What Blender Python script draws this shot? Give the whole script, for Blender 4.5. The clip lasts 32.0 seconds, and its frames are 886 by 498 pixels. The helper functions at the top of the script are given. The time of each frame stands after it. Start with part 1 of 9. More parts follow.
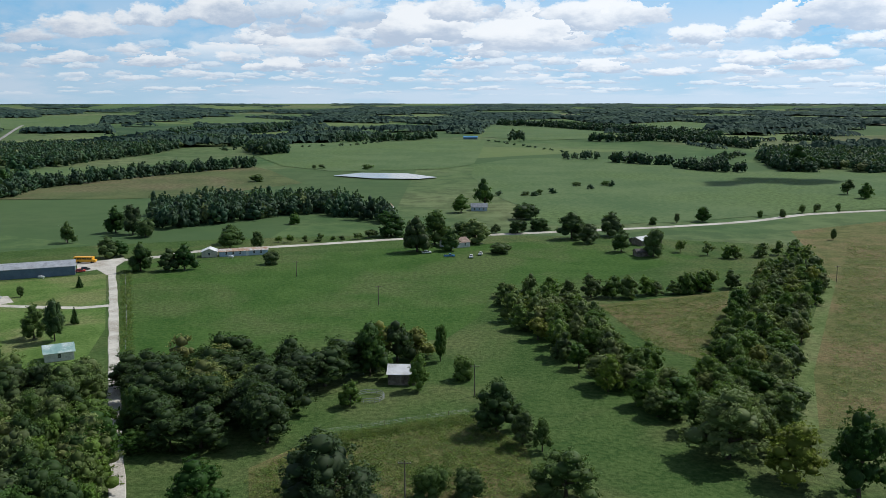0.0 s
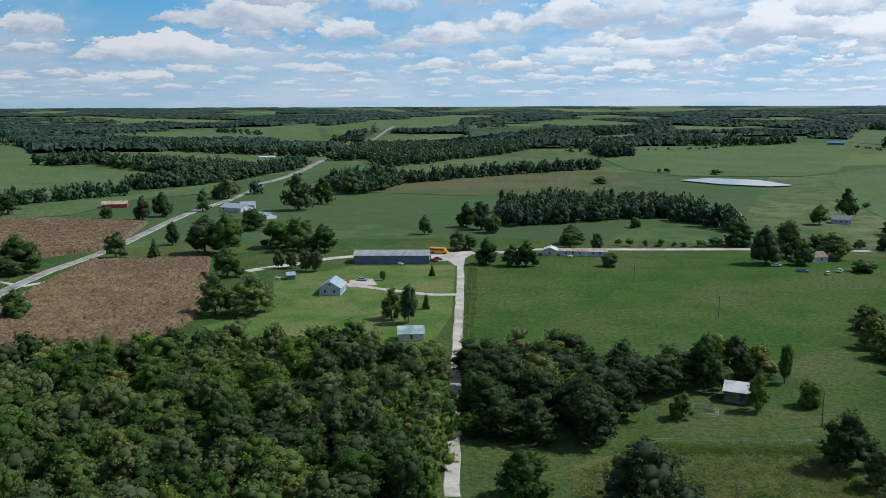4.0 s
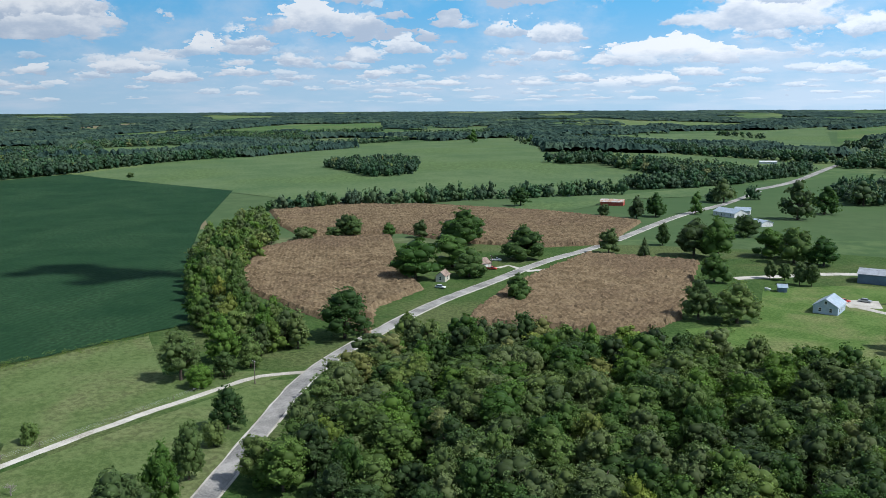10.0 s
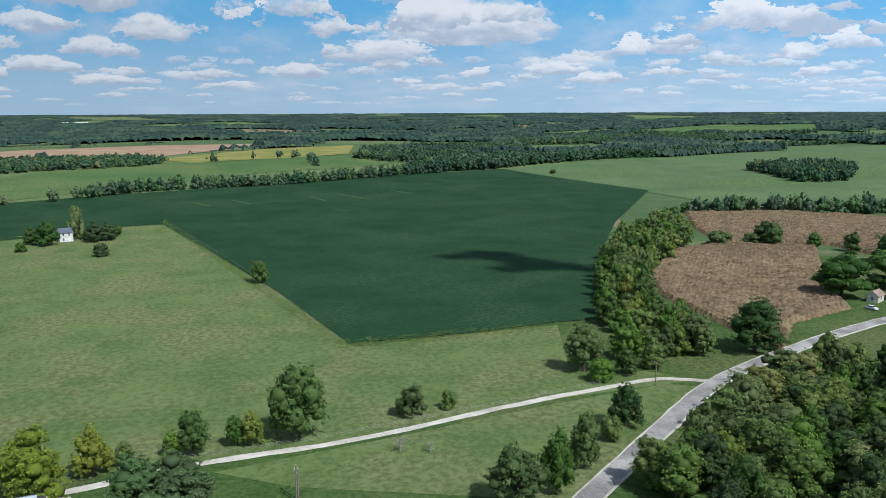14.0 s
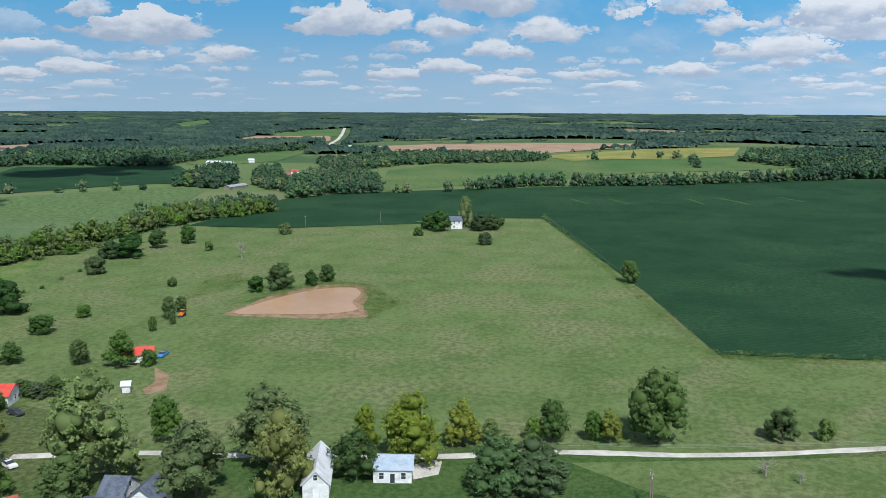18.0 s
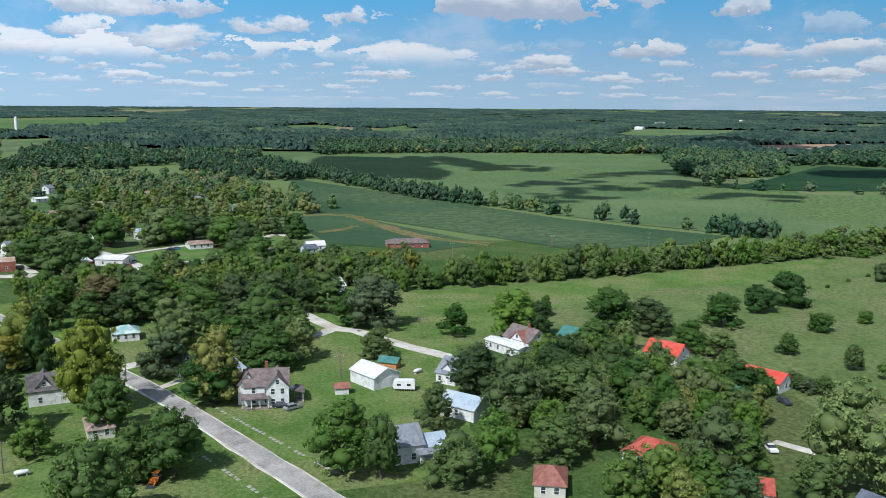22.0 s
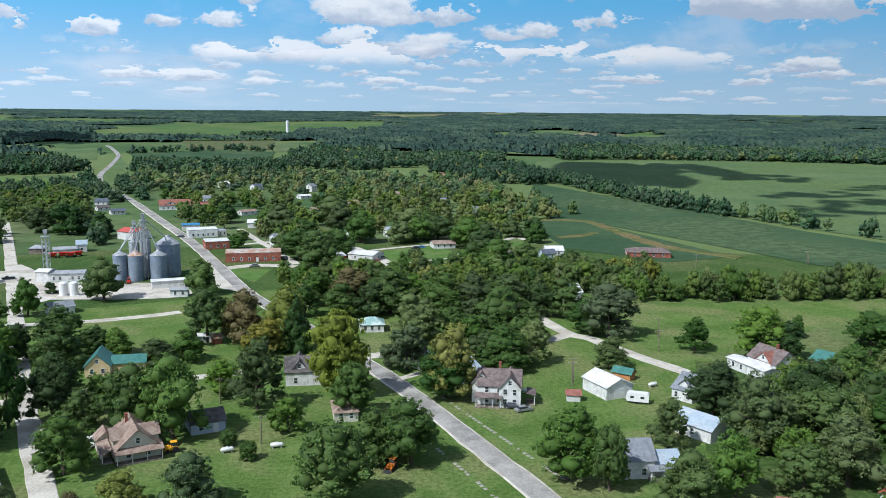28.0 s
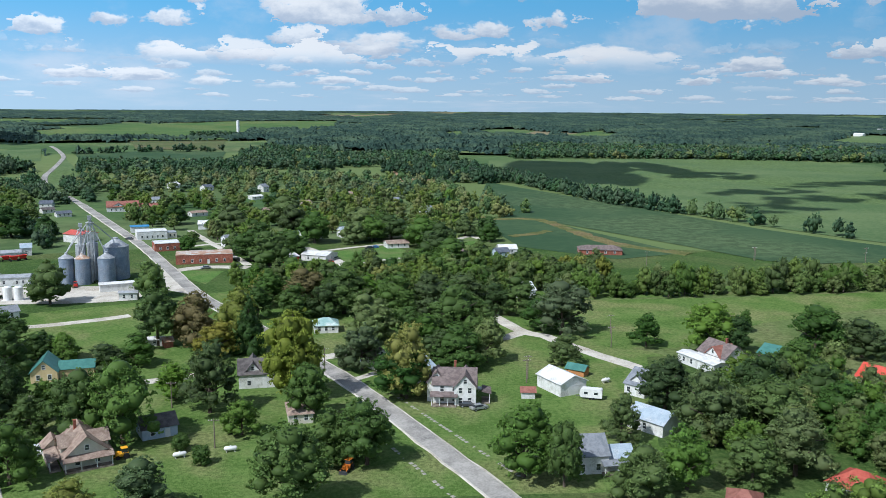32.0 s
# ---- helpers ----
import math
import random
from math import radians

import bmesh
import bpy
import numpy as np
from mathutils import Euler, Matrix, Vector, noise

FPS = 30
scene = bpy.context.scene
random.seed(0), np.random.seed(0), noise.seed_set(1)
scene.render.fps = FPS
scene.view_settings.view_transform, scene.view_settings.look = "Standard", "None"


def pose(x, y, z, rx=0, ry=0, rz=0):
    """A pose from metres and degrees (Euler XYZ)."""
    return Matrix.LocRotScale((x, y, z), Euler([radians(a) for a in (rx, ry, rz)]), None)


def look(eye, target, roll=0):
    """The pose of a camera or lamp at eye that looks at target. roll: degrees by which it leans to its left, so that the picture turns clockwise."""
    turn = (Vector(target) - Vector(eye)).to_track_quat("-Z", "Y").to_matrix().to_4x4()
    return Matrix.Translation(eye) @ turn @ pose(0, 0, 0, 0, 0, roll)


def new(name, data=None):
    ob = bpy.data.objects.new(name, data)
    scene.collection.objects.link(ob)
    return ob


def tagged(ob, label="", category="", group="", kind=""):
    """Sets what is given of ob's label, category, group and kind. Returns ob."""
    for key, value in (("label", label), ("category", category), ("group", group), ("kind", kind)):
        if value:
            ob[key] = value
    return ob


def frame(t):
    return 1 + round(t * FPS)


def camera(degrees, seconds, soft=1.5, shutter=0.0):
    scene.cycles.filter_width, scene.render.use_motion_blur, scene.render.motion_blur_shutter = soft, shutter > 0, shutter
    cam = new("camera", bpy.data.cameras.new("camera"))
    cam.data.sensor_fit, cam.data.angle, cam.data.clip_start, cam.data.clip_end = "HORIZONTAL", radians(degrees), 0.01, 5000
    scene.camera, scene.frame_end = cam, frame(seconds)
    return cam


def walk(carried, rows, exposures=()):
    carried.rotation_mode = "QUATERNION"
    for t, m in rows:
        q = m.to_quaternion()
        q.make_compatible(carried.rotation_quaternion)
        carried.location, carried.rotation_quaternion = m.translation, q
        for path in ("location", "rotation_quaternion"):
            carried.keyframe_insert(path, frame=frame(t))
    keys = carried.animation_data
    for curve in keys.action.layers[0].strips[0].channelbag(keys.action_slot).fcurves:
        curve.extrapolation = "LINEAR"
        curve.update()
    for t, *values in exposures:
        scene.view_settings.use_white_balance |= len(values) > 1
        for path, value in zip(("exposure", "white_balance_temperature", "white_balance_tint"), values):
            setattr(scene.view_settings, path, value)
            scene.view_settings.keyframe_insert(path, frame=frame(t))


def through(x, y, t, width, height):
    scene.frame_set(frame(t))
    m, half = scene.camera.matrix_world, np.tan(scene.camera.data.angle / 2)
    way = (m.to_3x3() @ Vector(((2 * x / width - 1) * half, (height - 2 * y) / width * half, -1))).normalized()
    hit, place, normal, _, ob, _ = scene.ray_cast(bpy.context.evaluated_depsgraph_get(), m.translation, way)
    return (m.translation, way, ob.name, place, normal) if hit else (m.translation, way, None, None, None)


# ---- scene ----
cam = camera(54.59, 32.0, soft=0.6)
# seconds; degrees turned to the left, tilted up and leaning left, of a drone that hovers at one spot
EYE = Vector((0, 0, 75))
ROWS = [
    (0, 0.00, -9.82, -0.01),
    (0.5, 2.77, -9.79, -0.26),
    (1, 5.87, -9.77, -0.25),
    (1.5, 8.32, -9.73, -0.31),
    (2, 10.88, -9.69, -0.27),
    (2.5, 13.64, -9.67, -0.23),
    (3, 17.08, -9.64, -0.18),
    (3.5, 20.08, -9.63, -0.19),
    (5.5, 30.01, -9.47, -0.22),
    (6, 32.83, -9.43, -0.21),
    (6.5, 35.80, -9.40, -0.19),
    (7, 39.68, -9.33, -0.20),
    (7.5, 43.59, -9.31, -0.19),
    (8, 45.67, -9.34, -0.26),
    (8.5, 48.14, -9.30, -0.24),
    (9, 50.67, -9.29, -0.27),
    (9.5, 52.48, -9.28, -0.26),
    (10, 54.88, -9.30, -0.29),
    (10.5, 58.24, -9.28, -0.21),
    (11, 62.72, -9.31, -0.24),
    (11.5, 66.65, -9.31, -0.27),
    (12, 69.43, -9.29, -0.25),
    (12.5, 72.15, -9.27, -0.31),
    (13, 75.74, -9.22, -0.24),
    (13.5, 79.04, -9.20, -0.20),
    (14, 82.15, -9.19, -0.23),
    (14.5, 85.00, -9.17, -0.12),
    (16.5, 93.93, -9.18, 0.15),
    (17, 98.22, -9.21, 0.16),
    (17.5, 102.61, -9.18, 0.24),
    (18, 106.96, -9.22, 0.29),
    (18.5, 112.42, -9.23, 0.21),
    (19, 118.19, -9.24, 0.23),
    (19.5, 123.95, -9.26, 0.27),
    (20, 129.65, -9.36, 0.29),
    (20.5, 135.35, -9.39, 0.27),
    (21, 143.43, -9.49, 0.30),
    (21.5, 150.49, -9.46, 0.34),
    (22, 157.03, -9.51, 0.37),
    (22.5, 162.74, -9.54, 0.34),
    (23, 166.08, -9.50, 0.36),
    (23.5, 170.11, -9.50, 0.42),
    (24, 173.33, -9.45, 0.45),
    (24.5, 175.63, -9.38, 0.51),
    (25, 176.47, -9.40, 0.53),
    (25.5, 177.15, -9.41, 0.53),
    (27.5, 174.74, -9.29, 0.50),
    (28, 173.05, -9.27, 0.48),
    (28.5, 170.32, -9.21, 0.48),
    (29, 169.33, -9.17, 0.46),
    (29.5, 169.06, -9.20, 0.45),
    (30, 169.27, -9.19, 0.42),
    (30.5, 169.47, -9.22, 0.46),
    (31, 169.64, -9.27, 0.41),
    (31.5, 169.80, -9.29, 0.42),
    (32, 169.93, -9.29, 0.38),
]


def aim(yaw, pitch):
    y, p = radians(yaw), radians(pitch)
    return EYE + Vector((-math.sin(y) * math.cos(p), math.cos(y) * math.cos(p), math.sin(p)))


walk(cam, [(t, look(EYE, aim(yaw, pitch), roll)) for t, yaw, pitch, roll in ROWS], exposures=[(0, -0.16, 6200, 9), (1, -0.22, 6050, 9), (3.5, -0.26, 6000, 9), (6, -0.06, 6050, 9), (9, 0.16, 6000, 9), (13, 0.2, 5900, 9), (17, 0.29, 5900, 9), (20, 0.27, 5900, 9), (23, 0.28, 5900, 9), (32, 0.29, 5880, 9)])

# ---- the lie of the land ----
EYE_HEIGHT = 75.0


def gz(x, y):
    """Height of the ground: level round the town, gently rolling and rising far off."""
    r = math.hypot(x, y)
    w = min(max((r - 500) / 1500, 0), 1)
    u = w * (4.0 * math.sin(x / 310 + 1.3) * math.cos(y / 270 + 0.4) + 3.0 * math.sin((x + y) / 190 + 2.0))
    s = min(max((r - 1700) / 3200, 0), 1)
    return u * (1 - s) ** 1.5 + 57 * s * s


# ---- world and light ----
SUN_AZ, SUN_EL = 303.0, 49.0          # azimuth counted to the left of +y
sun_dir = Vector((-math.sin(radians(SUN_AZ)) * math.cos(radians(SUN_EL)), math.cos(radians(SUN_AZ)) * math.cos(radians(SUN_EL)), math.sin(radians(SUN_EL))))
sun = new("sun", bpy.data.lights.new("sun", "SUN"))
sun.data.energy, sun.data.angle, sun.data.color = 4.4, radians(0.55), (1.0, 0.965, 0.90)
sun.matrix_world = look(sun_dir * 2000, (0, 0, 0))


class Nodes:
    """A short way to write node trees."""

    def __init__(self, tree):
        self.tree = tree
        tree.nodes.clear()

    def add(self, kind, **inputs):
        n = self.tree.nodes.new(kind)
        for key, value in inputs.items():
            self.put(n.inputs[key.replace("_", " ")], value)
        return n

    def put(self, socket, value):
        if isinstance(value, bpy.types.NodeSocket):
            self.tree.links.new(value, socket)
        elif isinstance(value, bpy.types.Node):
            self.tree.links.new(value.outputs[0], socket)
        elif isinstance(value, (tuple, list)) and len(value) == 3 and socket.type == "RGBA":
            socket.default_value = (*value, 1)
        else:
            socket.default_value = value

    def math(self, op, a, b=0.0, c=0.0, clamp=False):
        n = self.tree.nodes.new("ShaderNodeMath")
        n.operation, n.use_clamp = op, clamp
        for i, v in enumerate((a, b, c)):
            self.put(n.inputs[i], v)
        return n.outputs[0]

    def noise(self, vector, scale, detail=4.0, rough=0.55, distort=0.0):
        n = self.add("ShaderNodeTexNoise", Vector=vector, Scale=scale, Detail=detail, Roughness=rough, Distortion=distort)
        return n.outputs["Fac"]

    def ramp(self, fac, a, b, smooth=True):
        n = self.tree.nodes.new("ShaderNodeMapRange")
        n.interpolation_type = "SMOOTHSTEP" if smooth else "LINEAR"
        self.put(n.inputs["Value"], fac)
        n.inputs["From Min"].default_value, n.inputs["From Max"].default_value = a, b
        return n.outputs[0]

    def mix(self, fac, a, b, blend="MIX"):
        n = self.tree.nodes.new("ShaderNodeMix")
        n.data_type, n.blend_type = "RGBA", blend
        self.put(n.inputs[0], fac), self.put(n.inputs[6], a), self.put(n.inputs[7], b)
        return n.outputs[2]

    def xyz(self, vector):
        return self.add("ShaderNodeSeparateXYZ", Vector=vector).outputs

    def vec(self, x, y, z):
        return self.add("ShaderNodeCombineXYZ", X=x, Y=y, Z=z).outputs[0]


def make_sky():
    world = bpy.data.worlds.new("sky")
    scene.world = world
    world.use_nodes = True
    n = Nodes(world.node_tree)
    sky = n.tree.nodes.new("ShaderNodeTexSky")
    sky.sky_type, sky.sun_disc = "NISHITA", False
    sky.sun_elevation, sky.sun_rotation = radians(SUN_EL), radians(360 - SUN_AZ)
    sky.air_density, sky.dust_density, sky.ozone_density = 1.0, 0.6, 2.0
    way = n.add("ShaderNodeTexCoord").outputs["Generated"]
    x, y, z = n.xyz(way)
    up = n.math("MAXIMUM", z, 0.0)

    flat = n.math("SQRT", n.math("ADD", n.math("MULTIPLY", x, x), n.math("ADD", n.math("MULTIPLY", y, y), 0.0001)))
    ax, ay = n.math("DIVIDE", x, flat), n.math("DIVIDE", y, flat)
    tier = n.math("MULTIPLY", n.math("LOGARITHM", n.math("ADD", up, 0.025), math.e), 0.21)

    def layer(scale, detail, rough, shift):
        p = n.vec(ax, ay, n.math("ADD", tier, shift))
        return n.noise(p, scale, detail, rough, 0.1)

    def cumulus(across, high, shift, cover, size):
        """Separate heaped clouds with flat bases: how thick they are, and how far up in the cloud."""
        p = n.vec(n.math("MULTIPLY", ax, across), n.math("MULTIPLY", ay, across), n.math("ADD", n.math("MULTIPLY", tier, high), shift))
        jag = n.add("ShaderNodeTexNoise", Vector=p, Scale=2.6, Detail=9.0, Roughness=0.62)
        off = n.tree.nodes.new("ShaderNodeVectorMath")
        off.operation = "SUBTRACT"
        n.put(off.inputs[0], jag.outputs["Color"])
        off.inputs[1].default_value = (0.5, 0.5, 0.5)
        warp = n.tree.nodes.new("ShaderNodeVectorMath")
        warp.operation = "MULTIPLY_ADD"
        n.put(warp.inputs[0], off.outputs[0])
        warp.inputs[1].default_value = (1.1, 1.1, 0.75)
        n.put(warp.inputs[2], p)
        cell = n.add("ShaderNodeTexVoronoi", Vector=warp.outputs[0], Scale=1.0)
        qx, qy, qz = n.xyz(warp.outputs[0])
        cx, cy, cz = n.xyz(cell.outputs["Position"])
        dx, dy, dz = n.math("SUBTRACT", qx, cx), n.math("SUBTRACT", qy, cy), n.math("SUBTRACT", qz, cz)
        wide = n.math("ADD", n.math("MULTIPLY", dx, dx), n.math("MULTIPLY", dy, dy))
        over = n.math("DIVIDE", n.math("MAXIMUM", dz, 0.0), 0.62)
        under = n.math("DIVIDE", n.math("MINIMUM", dz, 0.0), 0.20)
        e = n.math("SQRT", n.math("ADD", n.math("MULTIPLY", wide, 2.0), n.math("ADD", n.math("MULTIPLY", over, over), n.math("MULTIPLY", under, under))))
        cr, cg, cb = n.add("ShaderNodeSeparateColor", Color=cell.outputs["Color"]).outputs
        own = n.math("MULTIPLY", n.math("ADD", 0.55, n.math("MULTIPLY", cr, 0.5)), size)
        there = n.ramp(n.math("ADD", n.math("SUBTRACT", cover, cg), n.math("MULTIPLY", sunward, 0.20)), -0.04, 0.04)
        body = n.math("MULTIPLY", n.ramp(n.math("SUBTRACT", own, e), 0.0, 0.22), there)
        return body, n.math("ADD", dz, n.math("MULTIPLY", n.math("SUBTRACT", jag.outputs["Fac"], 0.5), 0.9))

    sunward = n.math("ADD", n.math("MULTIPLY", x, 0.55), n.math("MULTIPLY", y, 0.83))
    fine = layer(16.0, 8.0, 0.6, 7.7)
    broad = layer(5.0, 3.0, 0.5, 3.1)
    blue = n.mix(n.ramp(z, 0.0, 0.13), (5.2, 7.2, 8.8), (1.8, 5.6, 9.2))
    clear = n.mix(n.ramp(z, 0.16, 0.5), blue, sky.outputs[0])
    # thin veil, thicker on the sun's side
    veil = n.math("ADD", n.math("ADD", n.math("MULTIPLY", broad, 0.6), n.math("MULTIPLY", fine, 0.4)), n.math("MULTIPLY", sunward, 0.06))
    veil = n.math("MULTIPLY", n.ramp(veil, 0.44, 0.62), n.math("SUBTRACT", 0.62, n.math("MULTIPLY", n.ramp(z, 0.05, 0.14), 0.25)))
    clear = n.mix(veil, clear, (7.4, 8.3, 9.4))
    for across, high, shift, cover, size, z0, z1, most in SKY_HEAPS:
        body, up_in = cumulus(across, high, shift, cover, size)
        lit = n.ramp(up_in, -0.16, 0.34)
        heap = n.mix(lit, (5.6, 6.5, 7.8), (10.4, 10.5, 10.6))
        where = n.math("MULTIPLY", n.ramp(z, *z0), n.math("SUBTRACT", 1.0, n.ramp(z, *z1)))
        clear = n.mix(n.math("MULTIPLY", n.math("MULTIPLY", body, where), most), clear, heap)
    gain = n.math("ADD", 0.97, n.math("MULTIPLY", n.math("ADD", n.math("MULTIPLY", x, 0.82), n.math("MULTIPLY", y, 0.57)), 0.33))
    back = n.add("ShaderNodeBackground", Color=clear, Strength=n.math("MULTIPLY", gain, 0.085))
    n.put(n.add("ShaderNodeOutputWorld").inputs["Surface"], back)


# rows of heaped cloud: cells across and up, offset, cover, size, where they begin and end above the horizon, opacity
SKY_HEAPS = (
    (30.0, 26.0, 1.3, 0.72, 1.05, (0.004, 0.012), (0.05, 0.08), 0.62),
    (17.0, 16.0, 5.2, 0.66, 1.12, (0.018, 0.032), (0.10, 0.14), 0.9),
    (6.5, 8.5, 2.4, 0.60, 1.22, (0.04, 0.065), (0.6, 0.9), 0.97),
    (10.0, 11.0, 9.7, 0.50, 1.10, (0.045, 0.07), (0.6, 0.9), 0.97),
)
make_sky()

# ---- materials ----
MATS = {}


def surface(name, a, b, scale=0.3, fine=3.0, rough=0.9, bump=0.3, contrast=0.5, metal=0.0, c=None, patch=0.02, spec=None, rows=None, coord="Object", per=0.0, relief_depth=0.15, quilt=0.0):
    """A surface of two colours mixed by noise at two scales, with a third in broad patches, rows, and relief."""
    m = bpy.data.materials.new(name)
    m.use_nodes = True
    n = Nodes(m.node_tree)
    p = n.add("ShaderNodeTexCoord").outputs[coord]
    one, two = n.noise(p, scale, 6.0, 0.65), n.noise(p, fine, 6.0, 0.7)
    f = n.math("ADD", n.math("MULTIPLY", one, 1 - contrast * 0.5), n.math("MULTIPLY", two, contrast * 0.5))
    colour = n.mix(n.ramp(f, 0.40, 0.60), a, b)
    if c:
        colour = n.mix(n.ramp(n.noise(p, patch, 5.0, 0.6, 0.3), 0.44, 0.64), colour, n.mix(n.ramp(two, 0.40, 0.60), tuple(v * 0.72 for v in c), tuple(v * 1.22 for v in c)))
    if quilt:
        v = n.add("ShaderNodeTexVoronoi", Vector=p, Scale=quilt)
        v.inputs["Randomness"].default_value = 0.85
        cr, cg, cb = n.add("ShaderNodeSeparateColor", Color=v.outputs["Color"]).outputs
        colour = n.mix(n.math("MULTIPLY", n.ramp(cr, 0.50, 0.56), 0.75), colour, (0.058, 0.098, 0.040))
        colour = n.mix(n.math("MULTIPLY", n.ramp(cg, 0.66, 0.70), 0.7), colour, (0.125, 0.165, 0.062))
        colour = n.mix(n.math("MULTIPLY", n.ramp(cb, 0.95, 0.97), 0.8), colour, (0.200, 0.160, 0.100))
    relief = two
    if rows:
        angle, pitch, depth = rows
        x, y, z = n.xyz(p)
        across = n.math("ADD", n.math("MULTIPLY", x, math.cos(radians(angle)) * math.tau / pitch), n.math("MULTIPLY", y, math.sin(radians(angle)) * math.tau / pitch))
        across = n.math("ADD", across, n.math("MULTIPLY", one, 3.0))
        wave = n.math("ADD", n.math("MULTIPLY", n.math("SINE", across), 0.5), 0.5)
        colour = n.mix(n.math("MULTIPLY", wave, depth), colour, tuple(v * 0.55 for v in a))
    if per:
        info = n.add("ShaderNodeObjectInfo").outputs["Random"]
        hsv = n.add("ShaderNodeHueSaturation", Value=n.math("ADD", 1 - per, n.math("MULTIPLY", info, 2 * per)), Color=colour)
        colour = hsv.outputs[0]
    bs = n.add("ShaderNodeBsdfPrincipled", Base_Color=colour, Roughness=rough, Metallic=metal)
    bs.inputs["Specular IOR Level"].default_value = (0.3 if rough < 0.8 else 0.04) if spec is None else spec
    if bump:
        n.put(bs.inputs["Normal"], n.add("ShaderNodeBump", Height=relief, Strength=bump, Distance=relief_depth))
    n.put(n.add("ShaderNodeOutputMaterial").inputs["Surface"], bs)
    MATS[name] = m
    return m


def foliage(name, a, b, through=0.3, island=False, spread=0.4, tones=None):
    m = bpy.data.materials.new(name)
    m.use_nodes = True
    n = Nodes(m.node_tree)
    own = n.add("ShaderNodeNewGeometry").outputs["Random Per Island"]
    whole = own if island else n.add("ShaderNodeObjectInfo").outputs["Random"]
    colour = n.mix(whole, a, b)
    if tones:
        at = n.tree.nodes.new("ShaderNodeAttribute")
        at.attribute_name = "tone"
        whole = at.outputs["Fac"]
        r = n.tree.nodes.new("ShaderNodeValToRGB")
        n.put(r.inputs[0], whole)
        for k, (pos, c) in enumerate(tones):
            e = r.color_ramp.elements[k] if k < 2 else r.color_ramp.elements.new(pos)
            e.position, e.color = pos, (*c, 1)
        colour = r.outputs[0]
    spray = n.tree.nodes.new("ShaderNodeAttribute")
    spray.attribute_name = "tone_shade"
    # leaf brightness from random tone and the shade painted into the crown
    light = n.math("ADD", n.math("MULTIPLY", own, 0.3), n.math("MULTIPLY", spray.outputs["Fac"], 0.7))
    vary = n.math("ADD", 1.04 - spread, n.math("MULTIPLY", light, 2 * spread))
    tone = n.math("FRACT", n.math("MULTIPLY", whole, 7.31))
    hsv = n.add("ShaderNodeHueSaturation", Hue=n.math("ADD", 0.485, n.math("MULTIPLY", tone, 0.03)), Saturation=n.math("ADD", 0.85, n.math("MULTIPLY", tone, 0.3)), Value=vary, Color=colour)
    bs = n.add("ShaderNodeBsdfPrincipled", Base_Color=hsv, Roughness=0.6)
    bs.inputs["Specular IOR Level"].default_value = 0.12
    tr = n.add("ShaderNodeBsdfTranslucent", Color=n.mix(0.4, hsv.outputs[0], (0.12, 0.2, 0.01)))
    mixed = n.add("ShaderNodeMixShader")
    mixed.inputs[0].default_value = through
    n.put(mixed.inputs[1], bs), n.put(mixed.inputs[2], tr)
    n.put(n.add("ShaderNodeOutputMaterial").inputs["Surface"], mixed)
    MATS[name] = m
    return m


surface("grass", (0.032, 0.068, 0.017), (0.072, 0.114, 0.034), 0.06, 0.7, c=(0.090, 0.112, 0.042), patch=0.018, bump=1.0, contrast=1.3, relief_depth=0.5)
surface("pasture", (0.074, 0.112, 0.034), (0.124, 0.166, 0.061), 0.05, 0.5, c=(0.134, 0.153, 0.065), patch=0.03, bump=1.0, contrast=1.2, relief_depth=0.6)
surface("lawn", (0.062, 0.114, 0.025), (0.116, 0.178, 0.050), 0.08, 0.9, c=(0.148, 0.170, 0.066), patch=0.04, bump=1.0, contrast=1.2, relief_depth=0.4)
surface("side_lawn", (0.056, 0.120, 0.026), (0.110, 0.186, 0.052), 0.15, 1.8, c=(0.130, 0.165, 0.062), patch=0.05, bump=1.0, contrast=1.3, relief_depth=0.4)
surface("hay", (0.030, 0.074, 0.014), (0.062, 0.112, 0.027), 0.05, 0.6, c=(0.074, 0.106, 0.035), patch=0.02, bump=1.0, contrast=1.3, relief_depth=0.45)
surface("dry_meadow", (0.070, 0.088, 0.028), (0.140, 0.136, 0.056), 0.12, 0.8, c=(0.155, 0.125, 0.062), patch=0.03, bump=0.9, contrast=0.9, relief_depth=0.5)
surface("hillside", (0.062, 0.086, 0.034), (0.104, 0.122, 0.052), 0.02, 0.3, c=(0.122, 0.112, 0.060), patch=0.008, bump=0.0, contrast=1.0)
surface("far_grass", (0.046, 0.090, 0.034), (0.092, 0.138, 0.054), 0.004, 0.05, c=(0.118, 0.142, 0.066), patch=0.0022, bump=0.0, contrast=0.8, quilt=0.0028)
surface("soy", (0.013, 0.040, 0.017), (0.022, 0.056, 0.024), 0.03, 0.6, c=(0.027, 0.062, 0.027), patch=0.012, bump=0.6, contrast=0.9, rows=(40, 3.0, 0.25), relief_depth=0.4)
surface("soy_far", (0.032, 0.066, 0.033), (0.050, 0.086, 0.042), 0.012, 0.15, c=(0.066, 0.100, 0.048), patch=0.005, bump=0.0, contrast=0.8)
surface("yellow_crop", (0.150, 0.165, 0.045), (0.200, 0.200, 0.060), 0.02, 0.2, c=(0.250, 0.220, 0.070), patch=0.01, bump=0.0)
surface("bean_yellowing", (0.052, 0.105, 0.034), (0.082, 0.132, 0.046), 0.01, 0.25, c=(0.108, 0.142, 0.052), patch=0.004, bump=0.0, contrast=1.0)
